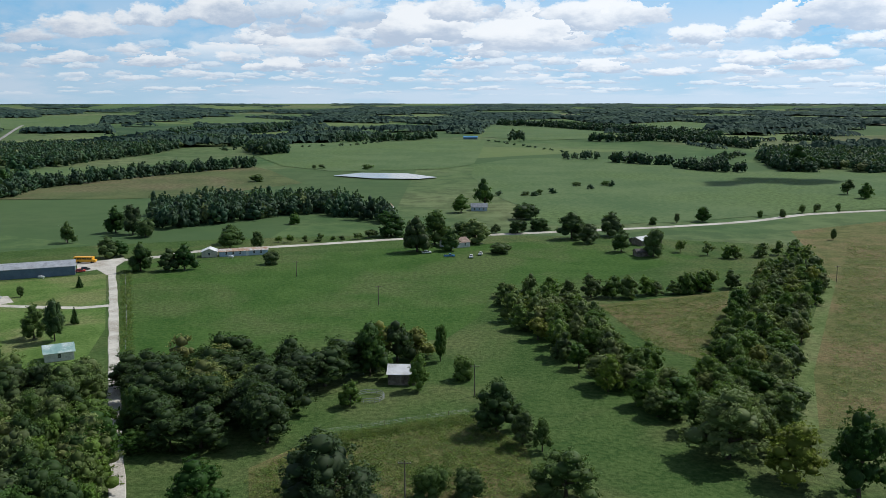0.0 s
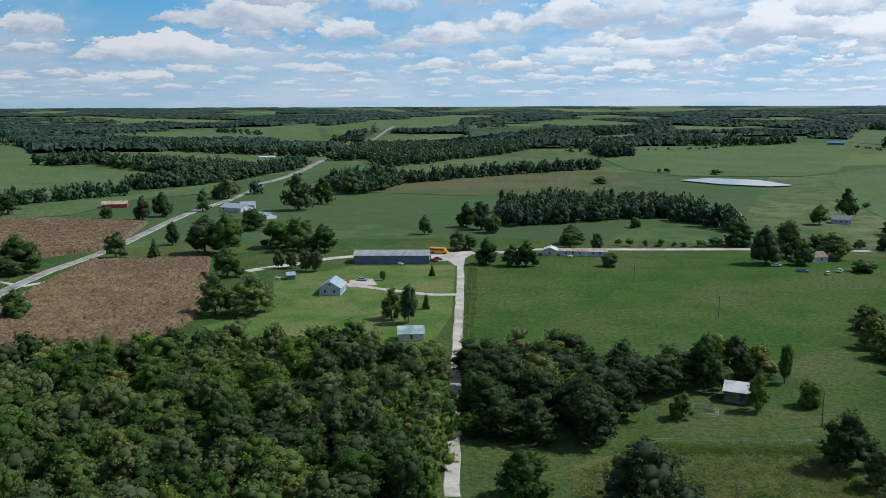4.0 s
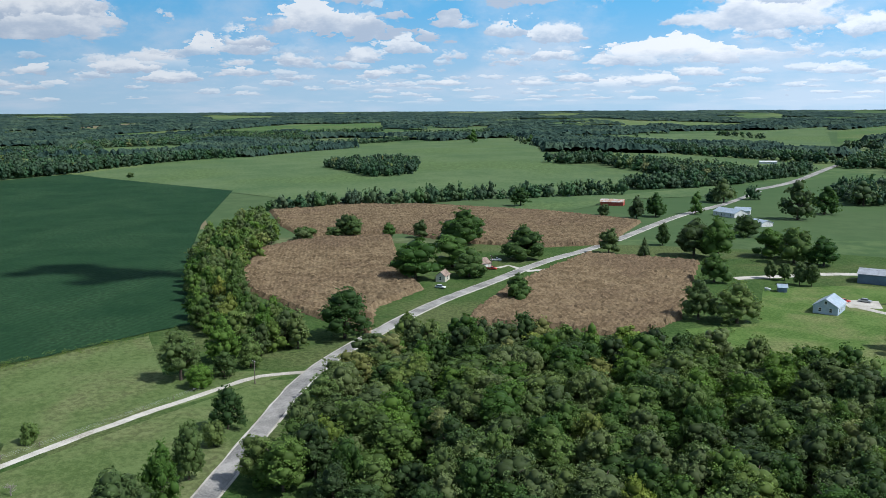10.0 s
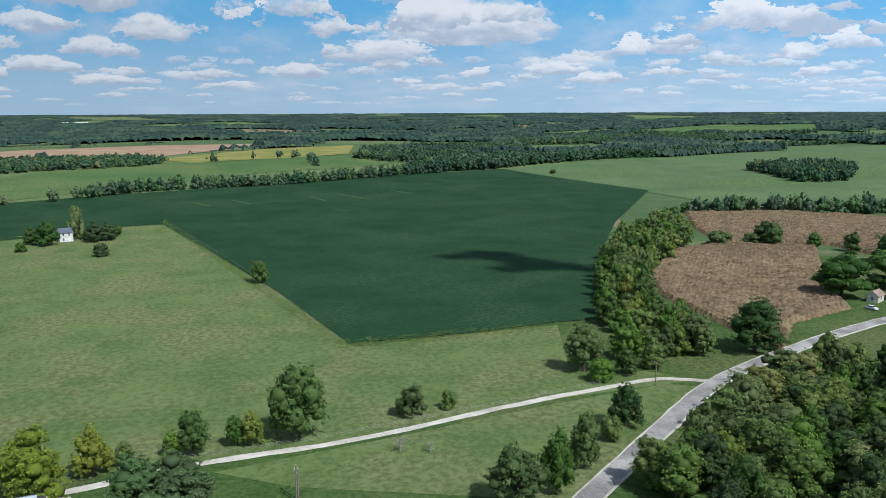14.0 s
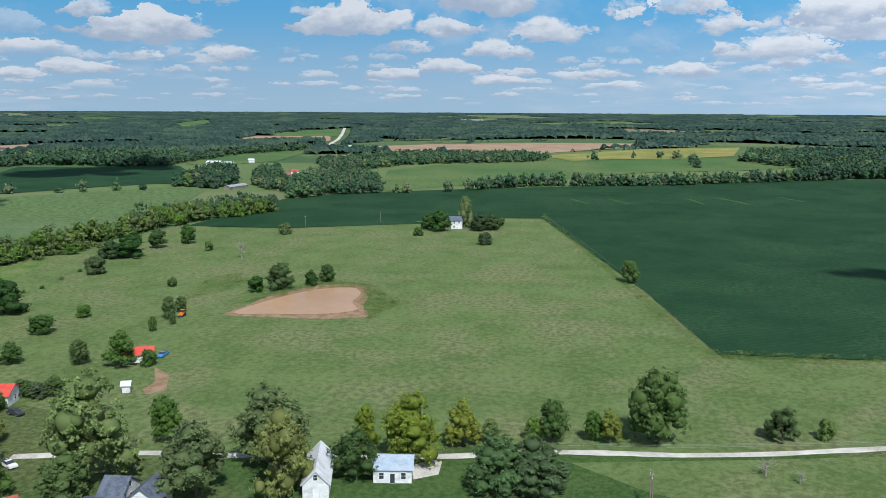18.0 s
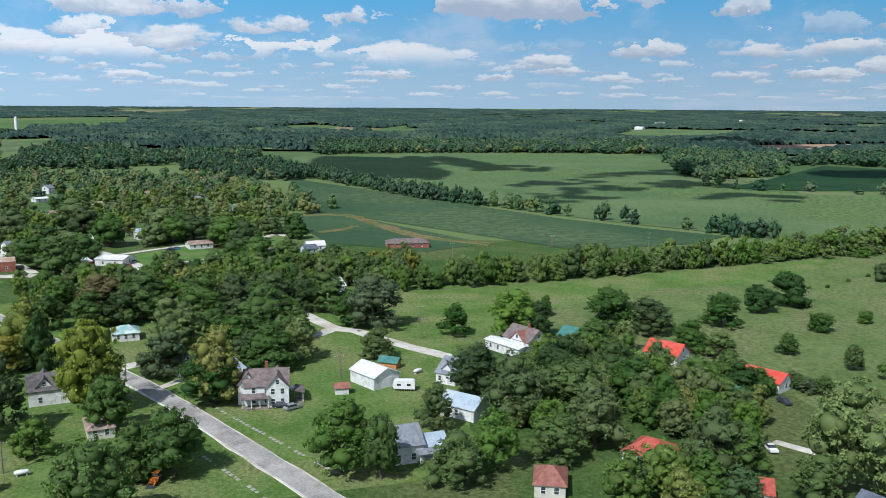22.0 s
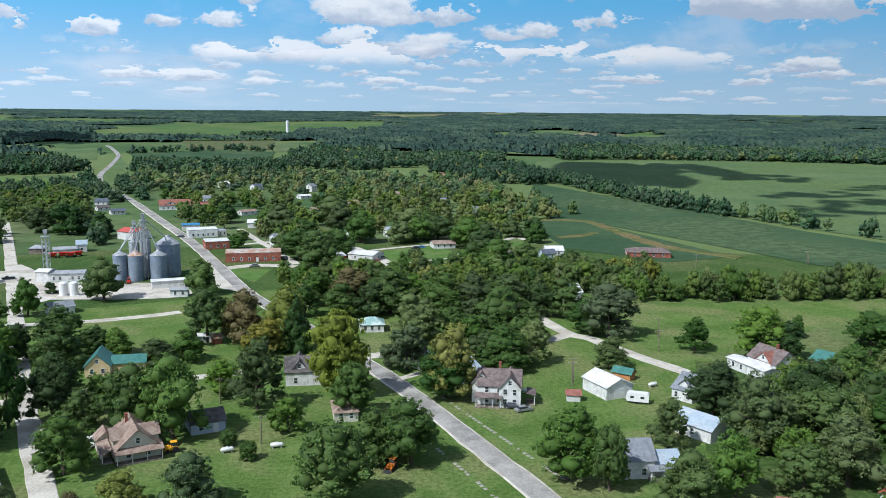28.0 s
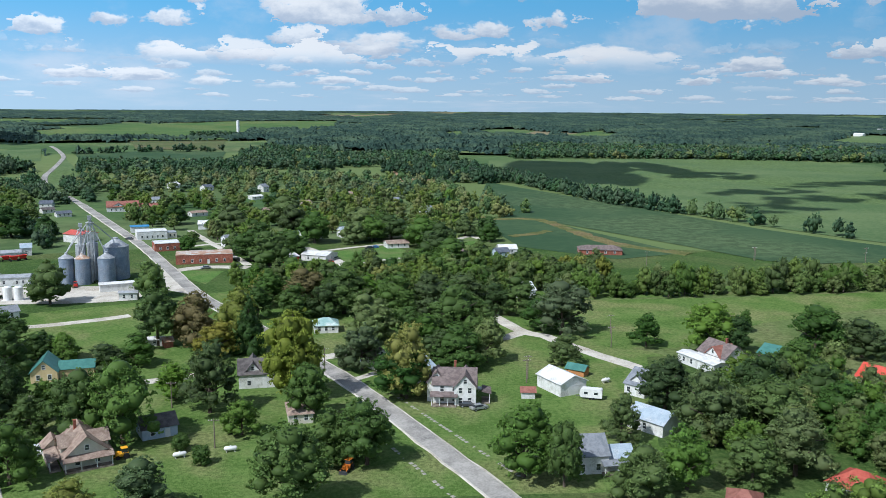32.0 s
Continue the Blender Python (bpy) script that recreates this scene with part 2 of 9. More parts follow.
surface("valley_grass", (0.066, 0.112, 0.046), (0.108, 0.150, 0.066), 0.012, 0.25, c=(0.090, 0.135, 0.050), patch=0.005, bump=0.0, contrast=1.0)
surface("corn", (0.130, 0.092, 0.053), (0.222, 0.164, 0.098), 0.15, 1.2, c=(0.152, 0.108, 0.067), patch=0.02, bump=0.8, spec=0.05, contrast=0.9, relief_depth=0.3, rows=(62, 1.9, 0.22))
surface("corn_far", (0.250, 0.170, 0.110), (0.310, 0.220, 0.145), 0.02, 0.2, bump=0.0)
surface("soil", (0.190, 0.120, 0.070), (0.280, 0.190, 0.120), 0.3, 2.0, bump=0.6)
surface("gravel", (0.400, 0.375, 0.330), (0.540, 0.510, 0.455), 0.25, 3.0, bump=0.4, c=(0.36, 0.33, 0.28), patch=0.08, contrast=1.0)
surface("asphalt", (0.235, 0.224, 0.208), (0.360, 0.345, 0.322), 0.12, 2.5, bump=0.2, c=(0.190, 0.184, 0.174), patch=0.07, contrast=0.9)
surface("concrete", (0.480, 0.460, 0.420), (0.600, 0.580, 0.540), 0.4, 3.0, bump=0.2)
surface("old_concrete", (0.250, 0.240, 0.210), (0.340, 0.325, 0.290), 0.4, 3.0, bump=0.2)
surface("mud_water", (0.330, 0.195, 0.105), (0.380, 0.235, 0.130), 0.03, 0.4, rough=0.35, bump=0.04, spec=0.25)
surface("pond_water", (0.12, 0.15, 0.15), (0.14, 0.17, 0.17), 0.03, 0.4, rough=0.08, bump=0.03, spec=0.6)
surface("bark", (0.060, 0.048, 0.038), (0.120, 0.098, 0.078), 2.0, 9.0, bump=0.6)
surface("dead_wood", (0.200, 0.180, 0.155), (0.300, 0.270, 0.240), 2.0, 9.0, bump=0.4)
surface("white_siding", (0.540, 0.540, 0.525), (0.640, 0.640, 0.630), 0.6, 4.0, rough=0.6, bump=0.1, c=(0.46, 0.46, 0.43), patch=0.5)
surface("cream_siding", (0.430, 0.400, 0.330), (0.520, 0.490, 0.410), 0.6, 4.0, rough=0.7, bump=0.1)
surface("tan_siding", (0.460, 0.350, 0.190), (0.540, 0.420, 0.240), 0.6, 4.0, rough=0.7, bump=0.1)
surface("blue_metal", (0.090, 0.130, 0.185), (0.120, 0.165, 0.225), 0.5, 4.0, rough=0.45, bump=0.05)
surface("pale_blue_siding", (0.330, 0.400, 0.480), (0.400, 0.470, 0.550), 0.6, 4.0, rough=0.6, bump=0.1)
surface("green_siding", (0.090, 0.120, 0.095), (0.120, 0.155, 0.120), 0.6, 4.0, rough=0.7, bump=0.1)
surface("weathered_wood", (0.170, 0.140, 0.110), (0.270, 0.235, 0.195), 1.0, 6.0, bump=0.5, c=(0.11, 0.09, 0.075), patch=0.4)
surface("orange_wood", (0.330, 0.150, 0.060), (0.430, 0.210, 0.090), 1.0, 6.0, bump=0.3)
surface("brick_red", (0.230, 0.080, 0.055), (0.330, 0.130, 0.090), 1.2, 8.0, bump=0.3, c=(0.190, 0.075, 0.055), patch=0.4)
surface("asphalt_shingle", (0.075, 0.068, 0.068), (0.130, 0.118, 0.115), 0.8, 7.0, bump=0.4)
surface("grey_shingle", (0.150, 0.165, 0.185), (0.215, 0.230, 0.255), 0.8, 7.0, bump=0.4)
surface("brown_shingle", (0.175, 0.125, 0.100), (0.270, 0.205, 0.170), 0.8, 7.0, bump=0.4, c=(0.30, 0.235, 0.19), patch=0.5)
surface("plum_shingle", (0.110, 0.088, 0.085), (0.185, 0.150, 0.142), 0.8, 7.0, bump=0.4)
surface("slate_shingle", (0.070, 0.082, 0.105), (0.115, 0.130, 0.160), 0.8, 7.0, bump=0.4)
surface("red_metal_roof", (0.430, 0.052, 0.034), (0.530, 0.078, 0.052), 0.5, 4.0, rough=0.4, bump=0.05, c=(0.400, 0.090, 0.066), patch=0.3)
surface("red_shingle", (0.270, 0.060, 0.045), (0.370, 0.095, 0.070), 0.8, 7.0, bump=0.3)
surface("rust_red_roof", (0.190, 0.082, 0.064), (0.270, 0.122, 0.098), 0.8, 6.0, bump=0.3)
surface("green_metal_roof", (0.045, 0.140, 0.122), (0.068, 0.185, 0.162), 0.5, 4.0, rough=0.4, bump=0.05)
surface("pale_teal_roof", (0.200, 0.330, 0.310), (0.300, 0.430, 0.410), 0.4, 3.0, rough=0.45, bump=0.05, c=(0.48, 0.55, 0.53), patch=0.3)
surface("pale_metal_roof", (0.250, 0.310, 0.370), (0.330, 0.395, 0.455), 0.5, 4.0, rough=0.45, bump=0.05, c=(0.36, 0.40, 0.44), patch=0.3)
surface("white_metal_roof", (0.540, 0.545, 0.550), (0.640, 0.645, 0.650), 0.5, 4.0, rough=0.5, bump=0.05, c=(0.47, 0.47, 0.46), patch=0.3)
surface("galvanised", (0.330, 0.345, 0.365), (0.430, 0.445, 0.465), 0.7, 5.0, rough=0.45, bump=0.05, metal=0.3, c=(0.28, 0.29, 0.30), patch=0.3)
surface("bin_steel", (0.130, 0.170, 0.225), (0.185, 0.230, 0.290), 0.4, 4.0, rough=0.5, bump=0.05, metal=0.15, c=(0.240, 0.265, 0.300), patch=0.15)
surface("rusty_roof", (0.300, 0.170, 0.110), (0.420, 0.300, 0.220), 0.5, 4.0, rough=0.7, bump=0.1, c=(0.45, 0.45, 0.44), patch=0.25)
surface("blue_roof", (0.030, 0.160, 0.330), (0.045, 0.205, 0.400), 0.5, 4.0, rough=0.4, bump=0.05)
surface("pole_wood", (0.130, 0.105, 0.085), (0.200, 0.170, 0.140), 1.0, 8.0, bump=0.3)
surface("dark_paint", (0.030, 0.032, 0.036), (0.045, 0.048, 0.052), 1.0, 6.0, rough=0.4, bump=0.0)
surface("white_paint", (0.580, 0.580, 0.570), (0.660, 0.660, 0.650), 1.0, 6.0, rough=0.4, bump=0.05)
surface("red_paint", (0.480, 0.035, 0.025), (0.580, 0.050, 0.035), 1.0, 6.0, rough=0.4, bump=0.0)
surface("orange_paint", (0.620, 0.170, 0.020), (0.700, 0.220, 0.035), 1.0, 6.0, rough=0.45, bump=0.0)
surface("yellow_paint", (0.700, 0.330, 0.020), (0.780, 0.400, 0.035), 1.0, 6.0, rough=0.4, bump=0.0)
surface("blue_paint", (0.050, 0.180, 0.420), (0.070, 0.230, 0.480), 1.0, 6.0, rough=0.35, bump=0.0)
surface("silver_paint", (0.330, 0.340, 0.350), (0.400, 0.410, 0.420), 1.0, 6.0, rough=0.3, bump=0.0, metal=0.5)
surface("rubber", (0.020, 0.020, 0.020), (0.030, 0.030, 0.030), 2.0, 9.0, rough=0.8, bump=0.1)
surface("window_glass", (0.030, 0.036, 0.042), (0.045, 0.052, 0.060), 0.3, 2.0, rough=0.06, bump=0.0, spec=0.8)
surface("cloud_white", (0.80, 0.80, 0.80), (0.82, 0.82, 0.82), 0.01, 0.1, bump=0.0)
foliage("leaf_dark", (0.04, 0.08, 0.025), (0.066, 0.112, 0.033), spread=0.5)
foliage("leaf_mid", (0.068, 0.117, 0.034), (0.101, 0.156, 0.045))
foliage("leaf_light", (0.106, 0.174, 0.045), (0.146, 0.214, 0.054))
foliage("leaf_yellow", (0.165, 0.208, 0.040), (0.225, 0.242, 0.050), spread=0.5)
foliage("leaf_gold", (0.19, 0.188, 0.046), (0.255, 0.22, 0.056), spread=0.5)
foliage("leaf_grey", (0.070, 0.114, 0.046), (0.098, 0.145, 0.062), spread=0.5)
foliage("leaf_brown", (0.134, 0.117, 0.055), (0.182, 0.149, 0.070))
foliage("leaf_wood", (0.037, 0.071, 0.015), (0.075, 0.120, 0.030), spread=0.5, tones=((0.0, (0.036, 0.072, 0.022)), (1.0, (0.215, 0.215, 0.060)), (0.35, (0.110, 0.168, 0.044)), (0.6, (0.155, 0.205, 0.056)), (0.8, (0.185, 0.212, 0.056))))
# haze painted in: these leaf tones are bluer than those of the near woods
foliage("leaf_far_haze", (0.034, 0.068, 0.044), (0.064, 0.106, 0.060), through=0.15, spread=0.3, tones=((0.0, (0.030, 0.062, 0.036)), (1.0, (0.190, 0.190, 0.070)), (0.35, (0.055, 0.100, 0.048)), (0.6, (0.095, 0.145, 0.060)), (0.8, (0.140, 0.170, 0.060))))
# canopy green shifted to blue, so the colour carries the haze of distance
surface("leaf_canopy_haze", (0.010, 0.024, 0.021), (0.038, 0.066, 0.050), 0.05, 0.22, c=(0.050, 0.079, 0.050), patch=0.008, bump=0.0, contrast=1.4, rough=0.8)
foliage("weeds", (0.080, 0.111, 0.034), (0.147, 0.142, 0.066), island=True)


# ---- mesh helpers ----
class Shape:
    """Gathers boxes, prisms and tubes for one mesh."""

    def __init__(self):
        self.v, self.f = [], []

    def faces(self, pts, faces):
        k = len(self.v)
        self.v += [tuple(p) for p in pts]
        self.f += [tuple(k + i for i in f) for f in faces]
        return self

    def box(self, x0, y0, z0, x1, y1, z1):
        p = [(x0, y0, z0), (x1, y0, z0), (x1, y1, z0), (x0, y1, z0), (x0, y0, z1), (x1, y0, z1), (x1, y1, z1), (x0, y1, z1)]
        return self.faces(p, [(0, 3, 2, 1), (4, 5, 6, 7), (0, 1, 5, 4), (1, 2, 6, 5), (2, 3, 7, 6), (3, 0, 4, 7)])

    def slab(self, quad, thick):
        """A quad given by four corners, thickened downwards along its normal."""
        q = [Vector(p) for p in quad]
        down = (q[1] - q[0]).cross(q[2] - q[0]).normalized() * -thick
        return self.faces(q + [p + down for p in q], [(0, 1, 2, 3), (7, 6, 5, 4), (0, 4, 5, 1), (1, 5, 6, 2), (2, 6, 7, 3), (3, 7, 4, 0)])

    def tube(self, a, b, ra, rb=None, sides=8, caps=True):
        a, b, rb = Vector(a), Vector(b), ra if rb is None else rb
        way = (b - a).normalized()
        side = way.cross(Vector((0, 0, 1)) if abs(way.z) < 0.9 else Vector((1, 0, 0))).normalized()
        other = way.cross(side)
        pts = [c + (side * math.cos(k * math.tau / sides) + other * math.sin(k * math.tau / sides)) * r for c, r in ((a, ra), (b, rb)) for k in range(sides)]
        fs = [(k, (k + 1) % sides, sides + (k + 1) % sides, sides + k) for k in range(sides)]
        if caps:
            fs += [tuple(range(sides - 1, -1, -1)), tuple(range(sides, 2 * sides))]
        return self.faces(pts, fs)

    def turned(self, rings, sides=20):
        """Rings of (radius, z) round the z axis."""
        pts = [(r * math.cos(k * math.tau / sides), r * math.sin(k * math.tau / sides), z) for r, z in rings for k in range(sides)]
        fs = [(i * sides + k, i * sides + (k + 1) % sides, (i + 1) * sides + (k + 1) % sides, (i + 1) * sides + k) for i in range(len(rings) - 1) for k in range(sides)]
        fs += [tuple(range(sides - 1, -1, -1)), tuple((len(rings) - 1) * sides + k for k in range(sides))]
        return self.faces(pts, fs)

    def shift(self, x, y, z=0, turn=0):
        m = pose(x, y, z, 0, 0, turn)
        self.v = [tuple(m @ Vector(p)) for p in self.v]
        return self

    def mesh(self, name):
        me = bpy.data.meshes.new(name)
        me.from_pydata(self.v, [], self.f)
        me.update()
        return me


def put(name, shape, material, parent=None, label="", smooth=False):
    """One mesh object from a Shape, under a thing or part."""
    me = shape.mesh(name) if isinstance(shape, Shape) else shape
    if not me.materials:
        me.materials.append(MATS[material])
    if smooth:
        me.shade_smooth()
    ob = new(name, me)
    if parent:
        ob.parent = parent
    if label:
        ob["label"] = label
    return ob


def base(name, x, y, turn=0, label="", category="", group="", kind="", z=None, scale=(1, 1, 1)):
    """An empty on the ground that holds the parts of a thing."""
    e = new(name)
    e.empty_display_size = 0.5
    e.matrix_basis = pose(x, y, gz(x, y) if z is None else z, 0, 0, turn) @ Matrix.Diagonal((*scale, 1))
    return tagged(e, label, category, group, kind)


def inside(px, py, poly):
    """Which of the points lie in the polygon (numpy)."""
    hit = np.zeros(np.shape(px), bool)
    for (x0, y0), (x1, y1) in zip(poly, poly[1:] + poly[:1]):
        cross = ((y0 > py) != (y1 > py)) & (px < (x1 - x0) * (py - y0) / ((y1 - y0) or 1e-9) + x0)
        hit ^= cross
    return hit


OPEN = []          # areas kept free of scattered far woods
CLEAR = []         # x, y and radius of places kept free of wild trees: roads, yards and gardens


def is_clear(x, y, reach=0.0):
    """Whether a tree may grow here without standing in a house or road."""
    if not CLEAR:
        return True
    c = CLEAR_ARRAY()
    return not bool(np.any((c[:, 0] - x) ** 2 + (c[:, 1] - y) ** 2 < (c[:, 2] + reach) ** 2))


CLEAR_CACHE = {}


def CLEAR_ARRAY():
    if CLEAR_CACHE.get("n") != len(CLEAR):
        CLEAR_CACHE["n"], CLEAR_CACHE["a"] = len(CLEAR), np.array(CLEAR)
    return CLEAR_CACHE["a"]



def drape(name, poly, material, lift, step=None, label="", thick=0.0, keep=True):
    """A field, lawn or pond: a polygon laid over the ground."""
    bm = bmesh.new()
    face = bm.faces.new([bm.verts.new((x, y, 0)) for x, y in poly])
    far = max(math.hypot(x, y) for x, y in poly)
    if far > 480:
        step = step or 60
        for axis in (0, 1):
            lo, hi = min(p[axis] for p in poly), max(p[axis] for p in poly)
            for k in range(1, int((hi - lo) / step) + 1):
                at = lo + k * step
                bmesh.ops.bisect_plane(bm, geom=bm.verts[:] + bm.edges[:] + bm.faces[:], plane_co=(at, 0, 0) if axis == 0 else (0, at, 0), plane_no=(1, 0, 0) if axis == 0 else (0, 1, 0))
    bmesh.ops.triangulate(bm, faces=bm.faces[:])
    for v in bm.verts:
        r = math.hypot(v.co.x, v.co.y)
        v.co.z = gz(v.co.x, v.co.y) + lift + max(r - 480, 0) * 0.0004
    bmesh.ops.recalc_face_normals(bm, faces=bm.faces[:])
    if sum(f.normal.z for f in bm.faces) < 0:
        bmesh.ops.reverse_faces(bm, faces=bm.faces[:])
    me = bpy.data.meshes.new(name)
    bm.to_mesh(me), bm.free()
    me.materials.append(MATS[material])
    if keep:
        OPEN.append(poly)
    return tagged(new(name, me), label, kind="structure")


def smooth_line(pts, step=6.0):
    """Points along a rounded line through pts."""
    P = [Vector(p) for p in pts]
    out = []
    for i in range(len(P) - 1):
        a, b, c, d = P[max(i - 1, 0)], P[i], P[i + 1], P[min(i + 2, len(P) - 1)]
        k = max(1, int((c - b).length / step))
        for j in range(k):
            t = j / k
            out.append(0.5 * ((2 * b) + (c - a) * t + (2 * a - 5 * b + 4 * c - d) * t * t + (3 * b - a - 3 * c + d) * t ** 3))
    return out + [P[-1]]


def strip(name, pts, width, material, lift, label="", uneven=0.25, kind="structure", seed=1):
    """A road or path along a line, with slightly ragged edges and its own thickness."""
    rnd = random.Random(seed)
    line = smooth_line(pts)
    s = Shape()
    vs = []
    for i, p in enumerate(line):
        d = (line[min(i + 1, len(line) - 1)] - line[max(i - 1, 0)]).normalized()
        side = Vector((-d.y, d.x))
        for k in (1, -1):
            q = p + side * k * (width / 2 + rnd.uniform(-uneven, uneven))
            z = gz(q.x, q.y) + lift + max(q.length - 480, 0) * 0.0006
            vs.append((q.x, q.y, z))
            vs.append((q.x + side.x * k * 0.3, q.y + side.y * k * 0.3, z - lift - 0.05))
    CLEAR.extend((p.x, p.y, width / 2 + 1.0) for p in line)
    fs = []
    for i in range(len(line) - 1):
        a, b = 4 * i, 4 * i + 4
        fs += [(a, a + 2, b + 2, b), (a + 1, a, b, b + 1), (a + 2, a + 3, b + 3, b + 2)]
    s.faces(vs, fs)
    return tagged(put(name, s, material), label, kind=kind)


# ---- trees ----
def ball(rnd, c, r, squash=0.85, rough=0.18, level=1):
    """A small lumpy core, as points and triangles."""
    bm = bmesh.new()
    bmesh.ops.create_icosphere(bm, subdivisions=level, radius=1)
    pts = np.array([v.co[:] for v in bm.verts])
    tris = np.array([[v.index for v in f.verts] for f in bm.faces])
    bm.free()
    pts = pts * (r * (1 + rnd.uniform(-rough, rough, (len(pts), 1)))) * (1, 1, squash) + c
    return pts, tris


def crown_mesh(name, seed, leaves, size, lobes=18, kind="round", core=True):
    """A crown of leaf clumps in a space 1 wide and 1 high (with the trunk), standing on z = 0."""
    rnd = np.random.RandomState(seed)
    cs, rs = [], []
    if kind == "round":
        for k in range(lobes):
            a, t = k * 2.4 + rnd.uniform(0, 0.8), rnd.uniform(0.12, 1) ** 0.5
            zz = rnd.uniform(0.20, 0.80)
            rr = 0.37 * t * (1 - 0.45 * max(0, zz - 0.45) / 0.35)
            cs.append((math.cos(a) * rr, math.sin(a) * rr, zz - 0.06 * t)), rs.append(rnd.uniform(0.085, 0.165) if lobes > 22 else rnd.uniform(0.12, 0.20) if lobes > 7 else rnd.uniform(0.17, 0.25))
        cs.append((0, 0, 0.58)), rs.append(0.27)
        cs.append((rnd.uniform(-.08, .08), rnd.uniform(-.08, .08), 0.82)), rs.append(0.17)
    elif kind == "tall":
        for k in range(lobes):
            a, zz = k * 2.4 + rnd.uniform(0, 0.8), 0.24 + 0.62 * k / (lobes - 1)
            t = math.sin(math.pi * min(1, zz * 0.95 + 0.05)) ** 0.6 * rnd.uniform(0.5, 1)
            cs.append((math.cos(a) * 0.30 * t, math.sin(a) * 0.30 * t, zz)), rs.append(rnd.uniform(0.11, 0.18))
        cs.append((0, 0, 0.5)), rs.append(0.27)
        cs.append((0, 0, 0.86)), rs.append(0.13)
    elif kind == "bush":
        for k in range(lobes):
            a, t = k * 2.4 + rnd.uniform(0, 0.8), rnd.uniform(0.2, 1) ** 0.5
            cs.append((math.cos(a) * 0.33 * t, math.sin(a) * 0.33 * t, rnd.uniform(0.20, 0.74) - 0.15 * t)), rs.append(rnd.uniform(0.13, 0.22))
        cs.append((0, 0, 0.45)), rs.append(0.34)
    elif kind == "conifer":
        for k in range(14):
            zz = 0.08 + 0.88 * k / 13
            t = (1 - zz) * 0.42
            for j in range(1 if k > 11 else 4):
                a = rnd.uniform(0, 6.28)
                cs.append((math.cos(a) * t * 0.8, math.sin(a) * t * 0.8, zz)), rs.append(0.05 + t * 0.36)
    cs, rs = np.array(cs), np.array(rs)
    flat = 0.95 if kind == "tall" else 0.85
    # sprays of leaves on the lobes, some standing out and some sunk in
    sprays = max(12, leaves // 20)
    pick = rnd.choice(len(rs), sprays * 2, p=rs ** 2 / (rs ** 2).sum())
    d = rnd.normal(size=(sprays * 2, 3))
    d[:, 2] += 0.25
    d /= np.linalg.norm(d, axis=1)[:, None]
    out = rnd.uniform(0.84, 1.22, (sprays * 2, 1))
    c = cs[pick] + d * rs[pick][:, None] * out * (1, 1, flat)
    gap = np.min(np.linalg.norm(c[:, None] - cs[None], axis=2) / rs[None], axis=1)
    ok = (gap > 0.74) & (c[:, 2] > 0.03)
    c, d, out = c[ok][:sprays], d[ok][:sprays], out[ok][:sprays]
    # random tone plus painted shade: sprays sunk in the crown come out darker
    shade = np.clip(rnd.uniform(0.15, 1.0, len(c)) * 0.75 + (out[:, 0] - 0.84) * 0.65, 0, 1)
    pick = rnd.randint(0, len(c), leaves)
    reach = 0.74 * (0.55 / max(len(c), 1)) ** 0.5
    p = c[pick] + rnd.normal(size=(leaves, 3)) * reach * 0.55 * (1, 1, 0.6)
    d, tone_shade = d[pick], shade[pick]
    m = len(p)
    nrm = d + rnd.normal(size=(m, 3)) * 0.55
    nrm /= np.linalg.norm(nrm, axis=1)[:, None]
    u = np.cross(nrm, rnd.normal(size=(m, 3)))
    u /= np.linalg.norm(u, axis=1)[:, None]
    w = np.cross(nrm, u)
    s = size * rnd.uniform(0.55, 1.25, (m, 1))
    e = s * rnd.uniform(0.6, 1.0, (m, 1))
    quad = np.stack([p - u * s, p - w * e * 0.8 + nrm * s * 0.2, p + u * s * rnd.uniform(0.7, 1.2, (m, 1)), p + w * e], 1).reshape(-1, 3)
    verts, faces = [quad], [tuple(range(4 * i, 4 * i + 4)) for i in range(m)]
    count = 4 * m
    clumps = [np.repeat(tone_shade, 4)]
    # cores get the darkest value, painting the shade inside the crown
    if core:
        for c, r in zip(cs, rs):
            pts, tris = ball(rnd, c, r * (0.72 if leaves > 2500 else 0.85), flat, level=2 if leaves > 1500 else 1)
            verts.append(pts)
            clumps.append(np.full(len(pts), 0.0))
            faces += [tuple(int(i) + count for i in t) for t in tris]
            count += len(pts)
    verts = np.concatenate(verts)
    reach = np.percentile(np.hypot(verts[:, 0], verts[:, 1]), 97)
    verts[:, :2] *= 0.5 / reach
    verts[:, 2] *= 1.0 / np.percentile(verts[:, 2], 99.6)
    me = bpy.data.meshes.new(name)
    me.from_pydata(verts.tolist(), [], faces)
    me.polygons.foreach_set("use_smooth", np.arange(len(faces)) >= m)
    me.attributes.new("tone_shade", "FLOAT", "POINT").data.foreach_set("value", np.concatenate(clumps).astype(np.float32))
    me.materials.append(None)
    return me


